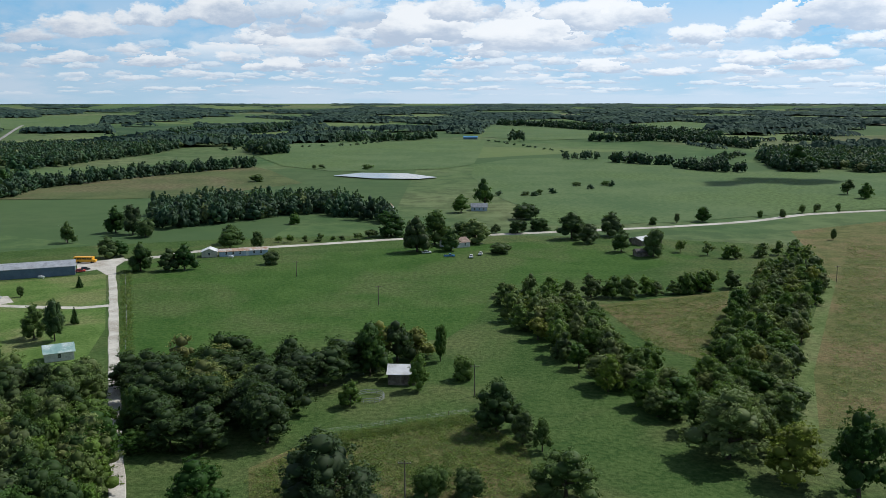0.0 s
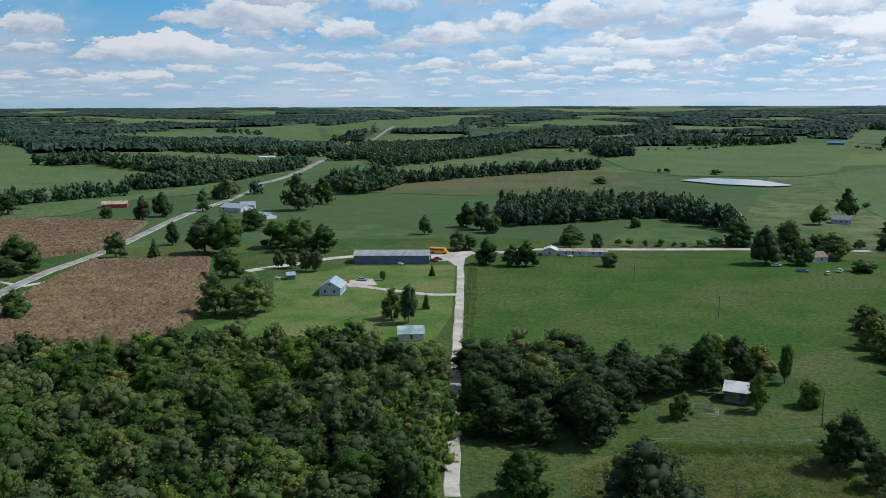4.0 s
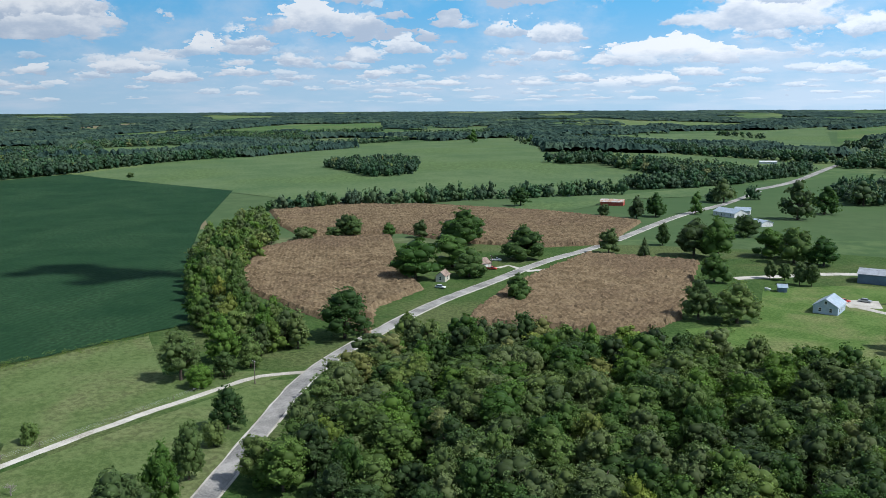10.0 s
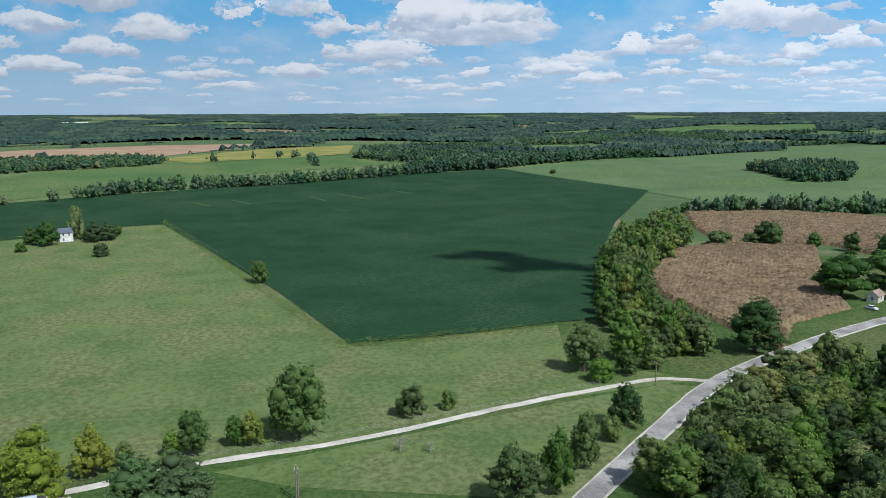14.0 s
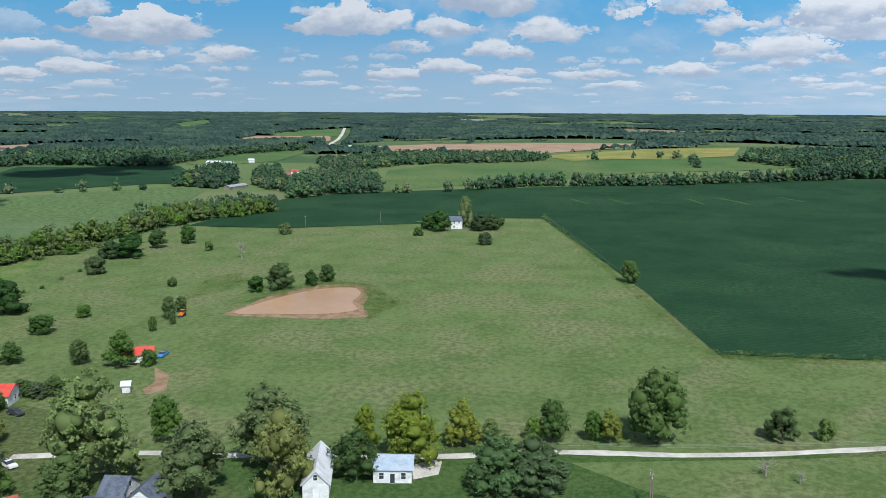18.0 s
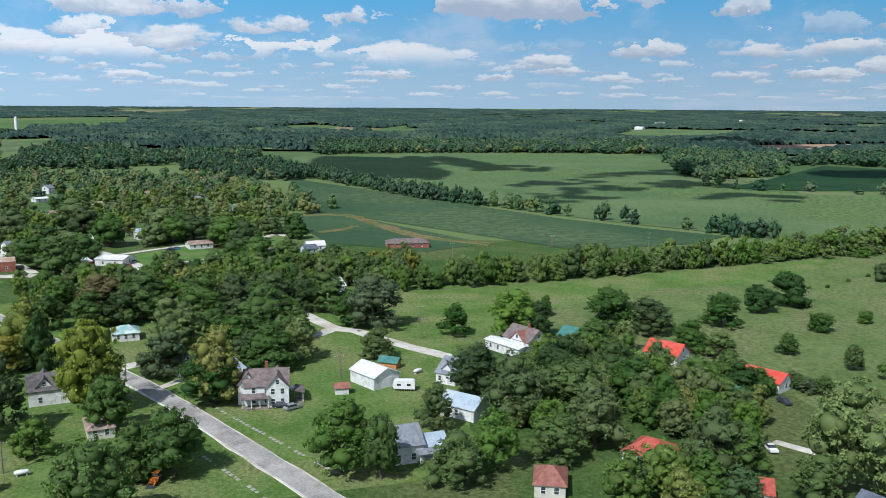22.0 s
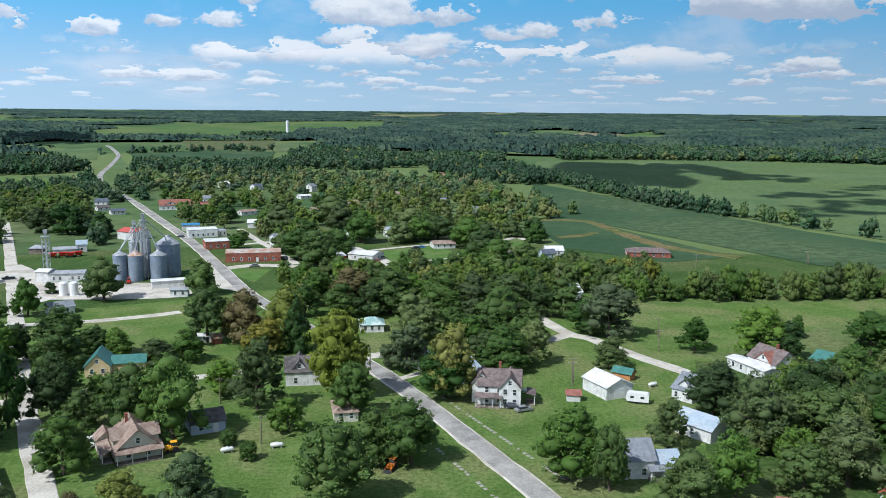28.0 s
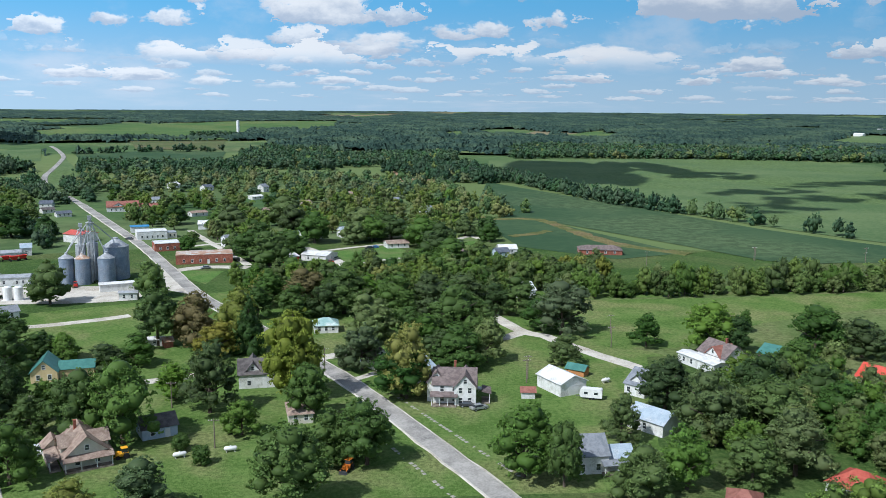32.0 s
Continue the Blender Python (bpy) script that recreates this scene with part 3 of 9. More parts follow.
def trunk_mesh(name, seed, kind="round"):
    """A tapered trunk with limbs, in the same space as the crown."""
    rnd = random.Random(seed)
    s = Shape()
    top = {"round": 0.55, "tall": 0.7, "bush": 0.4, "conifer": 0.9, "bare": 0.7}[kind]
    pts = [Vector((0, 0, -0.01))]
    for k in range(1, 5):
        pts.append(Vector((rnd.uniform(-.02, .02), rnd.uniform(-.02, .02), top * k / 4)))
    thick = 0.030 if kind != "bush" else 0.02
    for k in range(4):
        s.tube(pts[k], pts[k + 1], thick * (1.25 - 0.27 * k), thick * (1.25 - 0.27 * (k + 1)), 7)
    n = {"round": 7, "tall": 8, "bush": 5, "conifer": 0, "bare": 16}[kind]
    for k in range(n):
        a, z = k * 2.4, top * rnd.uniform(0.35, 0.95)
        reach = rnd.uniform(0.2, 0.36)
        b = Vector((math.cos(a) * reach, math.sin(a) * reach, z + rnd.uniform(0.1, 0.25)))
        s.tube((0, 0, z), b, thick * 0.5, thick * 0.15, 5)
        if kind == "bare":
            for j in range(3):
                c = b * rnd.uniform(0.5, 0.9) + Vector((0, 0, z * 0.2))
                s.tube(c, c + Vector((rnd.uniform(-.14, .14), rnd.uniform(-.14, .14), rnd.uniform(0.06, 0.2))), thick * 0.16, thick * 0.05, 4)
    return s.mesh(name)


CROWNS, TRUNKS, WOOD_CROWNS = {}, {}, {}
for kind_ in ("round", "tall", "bush", "conifer"):
    CROWNS[kind_] = [[crown_mesh("crown", 10 * k + len(kind_), *lod, kind=kind_) for k in range(n)] for n, lod in ((6, (5600, 0.0158, 26)), (5, (2100, 0.0245, 22)), (4, (560, 0.046, 12)))]
    WOOD_CROWNS[kind_] = [[crown_mesh("crown", 10 * k + len(kind_), *lod, kind=kind_) for k in range(n)] for n, lod in ((5, (2900, 0.0200, 24)), (4, (950, 0.034, 18)), (4, (250, 0.064, 9)))]
for kind_ in ("round", "tall", "bush", "conifer", "bare"):
    TRUNKS[kind_] = [trunk_mesh("trunk", 3 + k, kind_) for k in range(3)]
    for me_ in TRUNKS[kind_]:
        me_.materials.append(MATS["dead_wood" if kind_ == "bare" else "bark"])
TREE_RND = random.Random(5)
WORDS = {"leaf_dark": "dark green", "leaf_mid": "green", "leaf_light": "light green", "leaf_yellow": "yellow-green", "leaf_gold": "golden yellow", "leaf_grey": "grey-green", "leaf_brown": "browning"}
FORMS = {"round": ("tree", "broad-crowned deciduous tree"), "tall": ("tree", "tall narrow deciduous tree"), "bush": ("bush", "dense rounded bush"), "conifer": ("conifer_tree", "pointed conifer tree"), "bare": ("dead_tree", "bare dead tree with grey branches")}


def tree(x, y, h, w, form="round", leaf="leaf_mid", where="on grass", group=""):
    """A tree at its true height and width."""
    if form == "round" and w > 1.3 * h:
        h = min(w / 1.2, h * 1.3)
        w = min(w, 1.35 * h)
    r = math.hypot(x, y)
    lod = 0 if r < 330 else 1 if r < 620 else 2
    name, words = FORMS[form]
    label = f"{words} standing {where}" if form == "bare" else f"{WORDS[leaf]} {words} {where}"
    e = base(name, x, y, TREE_RND.uniform(0, 360), label, "tree" if form != "bush" else "bush", group, scale=(w, w, h))
    trunk = put("trunk", TREE_RND.choice(TRUNKS[form]), "bark", e)
    if form != "bare":
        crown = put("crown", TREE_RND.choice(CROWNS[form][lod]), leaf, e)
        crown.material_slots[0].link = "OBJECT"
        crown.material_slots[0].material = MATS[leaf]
    return e


def scatter(poly, gap, seed, jitter=0.45):
    """Uneven points that fill a polygon."""
    rnd = random.Random(seed)
    x0, x1 = min(p[0] for p in poly), max(p[0] for p in poly)
    y0, y1 = min(p[1] for p in poly), max(p[1] for p in poly)
    out, row = [], 0
    y = y0
    while y <= y1:
        x = x0 + (row % 2) * gap / 2
        while x <= x1:
            q = (x + rnd.uniform(-jitter, jitter) * gap, y + rnd.uniform(-jitter, jitter) * gap)
            if inside(np.array(q[0]), np.array(q[1]), poly):
                out.append(q)
            x += gap
        y += gap * 0.87
        row += 1
    return out


class Wood:
    """Trees too many to count, joined into one mesh; each tree keeps its own tone."""

    KITS = {}

    def __init__(self, name, label, category="woods"):
        self.name, self.label, self.category = name, label, category
        self.v, self.f, self.tone, self.tone_shade, self.mat, self.n = [], [], [], [], [], 0

    @classmethod
    def kit(cls, form, lod, k):
        key = (form, lod, k)
        if key not in cls.KITS:
            me = WOOD_CROWNS[form][lod][k % len(WOOD_CROWNS[form][lod])]
            v = np.array([p.co[:] for p in me.vertices])
            f = np.array([t.vertices[:] for t in me.loop_triangles] or [[0, 0, 0]])
            s = TRUNKS[form][k % 3]
            tv = np.array([p.co[:] for p in s.vertices])
            tf = np.array([t.vertices[:] for t in s.loop_triangles])
            q = np.zeros(len(v), np.float32)
            me.attributes["tone_shade"].data.foreach_get("value", q)
            cls.KITS[key] = (np.concatenate((v, tv)), np.concatenate((f, tf + len(v))), np.concatenate((np.zeros(len(f), int), np.ones(len(tf), int))), np.concatenate((q, np.zeros(len(tv)))))
        return cls.KITS[key]

    def add(self, x, y, h, w, form, tone, rnd):
        r = math.hypot(x, y)
        lod = 0 if r < 235 else 1 if r < 400 else 2
        v, f, m, q = self.kit(form, lod, rnd.randrange(4))
        self.tone_shade.append(q)
        a = rnd.uniform(0, 6.28)
        turn = np.array(((math.cos(a), -math.sin(a)), (math.sin(a), math.cos(a))))
        self.v.append(np.column_stack((v[:, :2] @ turn.T * w + (x, y), v[:, 2] * h + gz(x, y))))
        self.f.append(f + self.n)
        self.tone.append(np.full(len(v), tone))
        self.mat.append(m)
        self.n += len(v)

    def done(self):
        me = bpy.data.meshes.new(self.name)
        if not self.v:
            return None
        v, f, m = np.concatenate(self.v), np.concatenate(self.f), np.concatenate(self.mat)
        me.vertices.add(len(v)), me.loops.add(3 * len(f)), me.polygons.add(len(f))
        me.vertices.foreach_set("co", v.astype(np.float32).ravel())
        me.loops.foreach_set("vertex_index", f.astype(np.int32).ravel())
        me.polygons.foreach_set("loop_start", np.arange(0, 3 * len(f), 3, dtype=np.int32))
        me.materials.append(MATS["leaf_wood"]), me.materials.append(MATS["bark"])
        me.polygons.foreach_set("material_index", m.astype(np.int32))
        me.attributes.new("tone", "FLOAT", "POINT").data.foreach_set("value", np.concatenate(self.tone).astype(np.float32))
        me.attributes.new("tone_shade", "FLOAT", "POINT").data.foreach_set("value", np.concatenate(self.tone_shade).astype(np.float32))
        me.update(calc_edges=True)
        return tagged(new(self.name, me), self.label, self.category, kind="stuff")


for lods_ in (*CROWNS.values(), *WOOD_CROWNS.values()):
    for lod_ in lods_:
        for me_ in lod_:
            me_.calc_loop_triangles()
for ts_ in TRUNKS.values():
    for me_ in ts_:
        me_.calc_loop_triangles()


def wood(poly, gap, heights, widths, seed, tones=(0.1, 0.6), label="dense wood of broad green deciduous trees", forms="round round tall", name="wood", holes=0.0):
    """A wood that fills a polygon."""
    rnd = random.Random(seed)
    w = Wood(name, label)
    for x, y in scatter(poly, gap, seed):
        if rnd.random() < holes or not is_clear(x, y, 2.0):
            continue
        tone = rnd.uniform(*tones) if rnd.random() > 0.08 else rnd.uniform(0.6, 0.95)
        w.add(x, y, rnd.uniform(*heights), rnd.uniform(*widths), rnd.choice(forms.split()), tone, rnd)
    return w.done()


def row_of_trees(pts, gap, heights, widths, seed, spread=2.0, rows=1, tones=(0.1, 0.6), label="hedgerow of uneven green trees and bushes", forms="round round bush", name="hedgerow"):
    """Trees along a line."""
    rnd = random.Random(seed)
    wd_ = Wood(name, label)
    line = [Vector(p) for p in pts]
    for a, b in zip(line, line[1:]):
        n = max(1, int((b - a).length / gap))
        side = Vector((-(b - a).y, (b - a).x)).normalized()
        for k in range(n):
            for j in range(rows):
                q = a.lerp(b, (k + rnd.uniform(0.0, 1.0)) / n) + side * (rnd.uniform(-spread, spread) + (j - (rows - 1) / 2) * spread * 1.6)
                s = rnd.choice((0.55, 0.8, 1, 1, 1.1))
                if not is_clear(q.x, q.y, 1.0):
                    continue
                wd_.add(q.x, q.y, rnd.uniform(*heights) * s, rnd.uniform(*widths) * (0.4 + 0.6 * s), rnd.choice(forms.split()), rnd.uniform(*tones), rnd)
    return wd_.done()


class Far:
    """Far trees, too many to count, joined into one mesh; each tree keeps its own tone."""

    def __init__(self, name, label):
        self.name, self.label, self.v, self.f, self.tone, self.tone_shade, self.n = name, label, [], [], [], [], 0
        self.kits = []
        for leaves, size, lobes in ((90, 0.085, 7), (34, 0.13, 4)):
            kit = []
            for k in range(8):
                me = crown_mesh("crown", 70 + k, leaves, size, lobes, ("round", "round", "bush", "round")[k % 4])
                me.calc_loop_triangles()
                kit.append((np.array([v.co[:] for v in me.vertices]), np.array([t.vertices[:] for t in me.loop_triangles]), np.array([q.value for q in me.attributes["tone_shade"].data])))
            self.kits.append(kit)
        self.rnd = random.Random(8)

    def add(self, x, y, h, w, tone):
        r = math.hypot(x, y)
        vs, fs, q = self.rnd.choice(self.kits[0 if r < 1050 else 1])
        self.tone_shade.append(q)
        a = self.rnd.uniform(0, 6.28)
        m = np.array(((math.cos(a), -math.sin(a)), (math.sin(a), math.cos(a))))
        xy = vs[:, :2] @ m.T * w + (x, y)
        self.v.append(np.column_stack((xy, vs[:, 2] * h + gz(x, y) - 0.08 * h)))
        self.f.append(fs + self.n)
        self.tone.append(np.full(len(vs), tone))
        self.n += len(vs)

    def line(self, pts, gap, h, w, spread=3.0, rows=1, tones=(0.1, 0.6)):
        for a, b in zip(pts, pts[1:]):
            n = max(1, int(math.dist(a, b) / gap))
            side = Vector((a[1] - b[1], b[0] - a[0])).normalized()
            for k in range(n):
                for j in range(rows):
                    t = (k + self.rnd.random()) / n
                    d = self.rnd.uniform(-spread, spread) + (j - (rows - 1) / 2) * spread * 1.6
                    s = self.rnd.choice((0.6, 0.8, 1.0, 1.0, 1.1))
                    x, y = a[0] + (b[0] - a[0]) * t + side.x * d, a[1] + (b[1] - a[1]) * t + side.y * d
                    if is_clear(x, y, 3.0):
                        self.add(x, y, h * s * self.rnd.uniform(0.85, 1.1), w * self.rnd.uniform(0.75, 1.15) * (0.4 + 0.6 * s), self.rnd.uniform(*tones))

    def fill(self, poly, gap, h, w, tones=(0.1, 0.6)):
        for x, y in scatter(poly, gap, int(abs(poly[0][0])) + 1):
            if is_clear(x, y, 3.0):
                self.add(x, y, h * self.rnd.uniform(0.7, 1.15), w * self.rnd.uniform(0.75, 1.2), self.rnd.uniform(*tones) if self.rnd.random() > 0.06 else self.rnd.uniform(0.6, 0.9))

    def done(self):
        me = bpy.data.meshes.new(self.name)
        v, f = np.concatenate(self.v), np.concatenate(self.f)
        me.from_pydata(v.tolist(), [], f.tolist())
        me.materials.append(MATS["leaf_far_haze"])
        me.attributes.new("tone", "FLOAT", "POINT").data.foreach_set("value", np.concatenate(self.tone).astype(np.float32))
        me.attributes.new("tone_shade", "FLOAT", "POINT").data.foreach_set("value", np.concatenate(self.tone_shade).astype(np.float32))
        me.shade_smooth()
        return tagged(new(self.name, me), self.label, "woods", kind="stuff")


# ---- buildings ----
def gable_part(parent, L, W, hw, hr, wall, roof, at=(0, 0, 0), turn=0, over=0.4, windows=(2, 1), storeys=1, door=None, doors="", hip=0.0, trim="white_paint", sunk=0.3):
    """Walls, gabled or hipped roof and windows; the ridge runs along L. Parts hang under parent."""
    m = pose(*at, 0, 0, turn)

    def add(name, s, material, under=parent, label=""):
        if under is parent:
            s.v = [tuple(m @ Vector(p)) for p in s.v]
        return put(name, s, material, under, label)

    a, b = L / 2, W / 2
    s = Shape()
    i = hip
    p = [(-a, -b, -sunk), (a, -b, -sunk), (a, b, -sunk), (-a, b, -sunk), (-a, -b, hw), (a, -b, hw), (a, b, hw), (-a, b, hw)]
    f = [(0, 1, 5, 4), (1, 2, 6, 5), (2, 3, 7, 6), (3, 0, 4, 7)]
    if hip <= 0:
        p += [(-a, 0, hw + hr), (a, 0, hw + hr)]
        f[1], f[3] = (1, 2, 6, 9, 5), (3, 0, 4, 8, 7)
    s.faces(p, f)
    walls = add("wall", s, wall)
    t = 0.14
    drop = over * hr / b
    lift = 0.06
    if hip <= 0:
        for k in (1, -1):
            s = Shape()
            q = [(-a - over, -k * (b + over), hw - drop + lift), (a + over, -k * (b + over), hw - drop + lift), (a + over, 0, hw + hr + lift), (-a - over, 0, hw + hr + lift)]
            s.slab(q if k == 1 else q[::-1], t)
            add("roof", s, roof)
    else:
        s = Shape()
        e = hw - drop + lift
        c = [(-a - over, -b - over, e), (a + over, -b - over, e), (a + over, b + over, e), (-a - over, b + over, e), (-a + i, 0, hw + hr), (a - i, 0, hw + hr)]
        s.faces(c, [(0, 1, 5, 4), (1, 2, 5), (2, 3, 4, 5), (3, 0, 4), (3, 2, 1, 0)])
        add("roof", s, roof)
    nl, ns = windows

    def opening(name, x, y, z, w, h, face, material="window_glass"):
        # face: 0 front (-y), 1 right, 2 back, 3 left
        mm = m @ Matrix.Rotation(face * math.pi / 2, 4, "Z") @ Matrix.Translation((x, -y, z))
        fr = Shape()
        bw = 0.10
        fr.box(-w / 2 - bw, -0.05, -bw, -w / 2, 0.05, h + bw).box(w / 2, -0.05, -bw, w / 2 + bw, 0.05, h + bw)
        fr.box(-w / 2, -0.05, h, w / 2, 0.05, h + bw).box(-w / 2, -0.07, -bw, w / 2, 0.05, 0)
        if name == "window":
            fr.box(-w / 2, -0.045, h / 2 - 0.03, w / 2, 0.05, h / 2 + 0.03)
        fr.v = [tuple(mm @ Vector(q)) for q in fr.v]
        ob = put(name, fr, trim, parent)
        gl = Shape().box(-w / 2, -0.02, 0, w / 2, 0.04, h)
        gl.v = [tuple(mm @ Vector(q)) for q in gl.v]
        put("pane" if material == "window_glass" else "leaf", gl, material, ob)

    for face, n, run, dist in ((0, nl, L, b), (2, nl, L, b), (1, ns, W, a), (3, ns, W, a)):
        for fl in range(storeys):
            for k in range(n):
                x = run * ((k + 0.5) / n - 0.5) * 0.86
                if door is not None and face == door and fl == 0 and k == n // 2:
                    continue
                opening("window", x, dist + 0.02, 0.95 + fl * 2.6, 0.9, 1.35, face)
    if hr > 2.4 and ns and hip <= 0:
        for face in (1, 3):
            opening("window", 0, a + 0.02, hw + hr * 0.22, 0.8, 1.1, face)
    if door is not None:
        dist = b if door in (0, 2) else a
        n, run = (nl, L) if door in (0, 2) else (ns, W)
        x = run * ((n // 2 + 0.5) / n - 0.5) * 0.86 if n else 0.0
        if doors == "garage":
            opening("garage_door", 0, dist + 0.02, 0.0, 3.0, 2.6, door, "white_paint")
        else:
            opening("door", x, dist + 0.02, 0.05, 0.95, 2.05, door, "dark_paint" if doors == "dark" else "white_paint")
    return walls


def porch(parent, L, D, h, at, turn, roof, posts=3, floor_h=0.4, drop=0.6):
    """A porch roof on posts over a floor; it leans out from its back edge along local -y."""
    m = pose(*at, 0, 0, turn)

    def add(name, s, material):
        s.v = [tuple(m @ Vector(p)) for p in s.v]
        put(name, s, material, parent)

    add("porch_floor", Shape().box(-L / 2, -D, -0.1, L / 2, 0, floor_h), "weathered_wood")
    add("porch_roof", Shape().slab([(-L / 2 - .3, -D - .3, h), (L / 2 + .3, -D - .3, h), (L / 2 + .3, 0, h + drop), (-L / 2 - .3, 0, h + drop)], 0.14), roof)
    for k in range(posts):
        x = -L / 2 + 0.15 + (L - 0.3) * k / max(1, posts - 1)
        add("porch_post", Shape().box(x - .08, -D + .05, floor_h, x + .08, -D + .21, h - 0.1), "white_paint")


def chimney(parent, x, y, z, h=1.4):
    put("chimney", Shape().box(x - .3, y - .3, z - 1.5, x + .3, y + .3, z + h).box(x - .36, y - .36, z + h, x + .36, y + .36, z + h + .12), "brick_red", parent)


def building(x, y, turn, L, W, hw, hr, wall, roof, label, name="house", category="house", group="", **more):
    e = base(name, x, y, turn, label, category, group)
    CLEAR.append((x, y, max(L, W) / 2 + (8.0 if name == 'house' else 4.0)))
    r = math.hypot(x, y)
    if 380 < r < 900:
        CLEAR.extend((x * (1 - q / r), y * (1 - q / r), max(L, W) / 2 + 2) for q in (9, 18, 27))
    gable_part(e, L, W, hw, hr, wall, roof, **more)
    return e


def pole(x, y, h=9.5, turn=0, arms=1, lamp=False):
    e = base("utility_pole", x, y, turn, "tall weathered wooden utility pole with a crossarm", "utility pole", "utility poles")
    put("post", Shape().tube((0, 0, -0.3), (0, 0, h), 0.17, 0.11, 8), "pole_wood", e)
    for k in range(arms):
        put("crossarm", Shape().box(-1.2, -0.18, h - 0.6 - k, 1.2, -0.08, h - 0.46 - k), "pole_wood", e)
        for q in (-1.1, -0.5, 0.5, 1.1):
            put("insulator", Shape().tube((q, -0.13, h - 0.46 - k), (q, -0.13, h - 0.26 - k), 0.05, 0.04, 6), "white_paint", e)
    if lamp:
        put("lamp_arm", Shape().tube((0, 0, h - 1.2), (0, -1.6, h - 0.7), 0.05, 0.05, 6), "galvanised", e)
        put("lamp_head", Shape().box(-0.15, -2.1, h - 0.8, 0.15, -1.5, h - 0.62), "galvanised", e)
    return e


def car(x, y, turn, paint="silver_paint", words="silver", kind="car"):
    """A parked car or pickup with a shaped body, glass and wheels; it is some 4.6 m long."""
    pick = kind == "pickup"
    e = base(kind, x, y, turn, f"{words} {'pickup truck' if pick else 'car'} parked on the ground", kind)
    half, long = 0.9, 2.7 if pick else 2.3
    prof = [(-long, 0.45), (-long, 0.95), (-long + 0.9, 1.0), (long - 0.9, 1.0), (long, 0.85), (long, 0.4)]
    s = Shape()
    n = len(prof)
    s.faces([(px, k * half, pz) for k in (-1, 1) for px, pz in prof], [tuple(range(n)), tuple(range(2 * n - 1, n - 1, -1))] + [(i, n + i, n + (i + 1) % n, (i + 1) % n) for i in range(n)])
    put("body", s, paint, e)
    c0, c1 = (-0.3, 1.4) if pick else (-1.7, 1.1)
    cab = Shape()
    lo, hi = 0.84, 0.68
    p = [(c0, -lo, 1.0), (c1, -lo, 1.0), (c1, lo, 1.0), (c0, lo, 1.0), (c0 + .35, -hi, 1.5), (c1 - .6, -hi, 1.5), (c1 - .6, hi, 1.5), (c0 + .35, hi, 1.5)]
    cab.faces(p, [(0, 1, 5, 4), (1, 2, 6, 5), (2, 3, 7, 6), (3, 0, 4, 7)])
    put("window", cab, "window_glass", e)
    put("roof", Shape().box(c0 + .33, -hi, 1.5, c1 - .58, hi, 1.56), paint, e)
    if pick:
        put("bed", Shape().box(-2.6, -0.75, 0.99, -0.45, 0.75, 1.03), "dark_paint", e)
    for px in (-long + 0.85, long - 0.85):
        for k in (-1, 1):
            w = put("wheel", Shape().tube((px, k * 0.72, 0.33), (px, k * 0.93, 0.33), 0.33, 0.33, 12), "rubber", e)
            put("rim", Shape().tube((px, k * 0.925, 0.33), (px, k * 0.945, 0.33), 0.19, 0.19, 8), "galvanised", w)
    return e


def trailer(x, y, turn):
    e = base("travel_trailer", x, y, turn, "white travel trailer with a rounded front parked on grass", "trailer")
    prof = [(-2.9, 0.6), (-2.9, 2.6), (-2.6, 2.85), (2.3, 2.85), (2.8, 2.3), (3.0, 1.4), (2.6, 0.6)]
    n = len(prof)
    s = Shape().faces([(px, k * 1.15, pz) for k in (-1, 1) for px, pz in prof], [tuple(range(n)), tuple(range(2 * n - 1, n - 1, -1))] + [(i, n + i, n + (i + 1) % n, (i + 1) % n) for i in range(n)])
    put("body", s, "white_paint", e)
    for k in (-1, 1):
        put("window", Shape().box(-1.8, k * 1.16 - .02, 1.5, -0.8, k * 1.16 + .02, 2.1), "window_glass", e)
        put("window", Shape().box(0.8, k * 1.16 - .02, 1.5, 1.8, k * 1.16 + .02, 2.1), "window_glass", e)
        for px in (-0.6, 0.2):
            put("wheel", Shape().tube((px, k * 0.9, 0.35), (px, k * 1.12, 0.35), 0.35, 0.35, 12), "rubber", e)
    put("hitch", Shape().tube((2.6, 0, 0.6), (4.0, 0, 0.5), 0.08, 0.06, 6), "dark_paint", e)
    return e


def gas_tank(x, y, turn, l=3.0):
    e = base("propane_tank", x, y, turn, "white rounded propane tank lying on short legs", "tank", "propane tanks")
    r = 0.5
    s = Shape().turned([(0.05, -l / 2), (r * 0.6, -l / 2 + 0.12), (r, -l / 2 + 0.4), (r, l / 2 - 0.4), (r * 0.6, l / 2 - 0.12), (0.05, l / 2)], 14)
    s.v = [(p[2], p[0], p[1] + 0.85) for p in s.v]
    put("tank", s, "white_paint", e, smooth=True)
    for k in (-1, 1):
        put("leg", Shape().box(k * 0.9 - .1, -.35, 0, k * 0.9 + .1, .35, 0.45), "concrete", e)
    put("cap", Shape().tube((0, 0, 1.3), (0, 0, 1.5), 0.2, 0.2, 8), "white_paint", e)
    return e


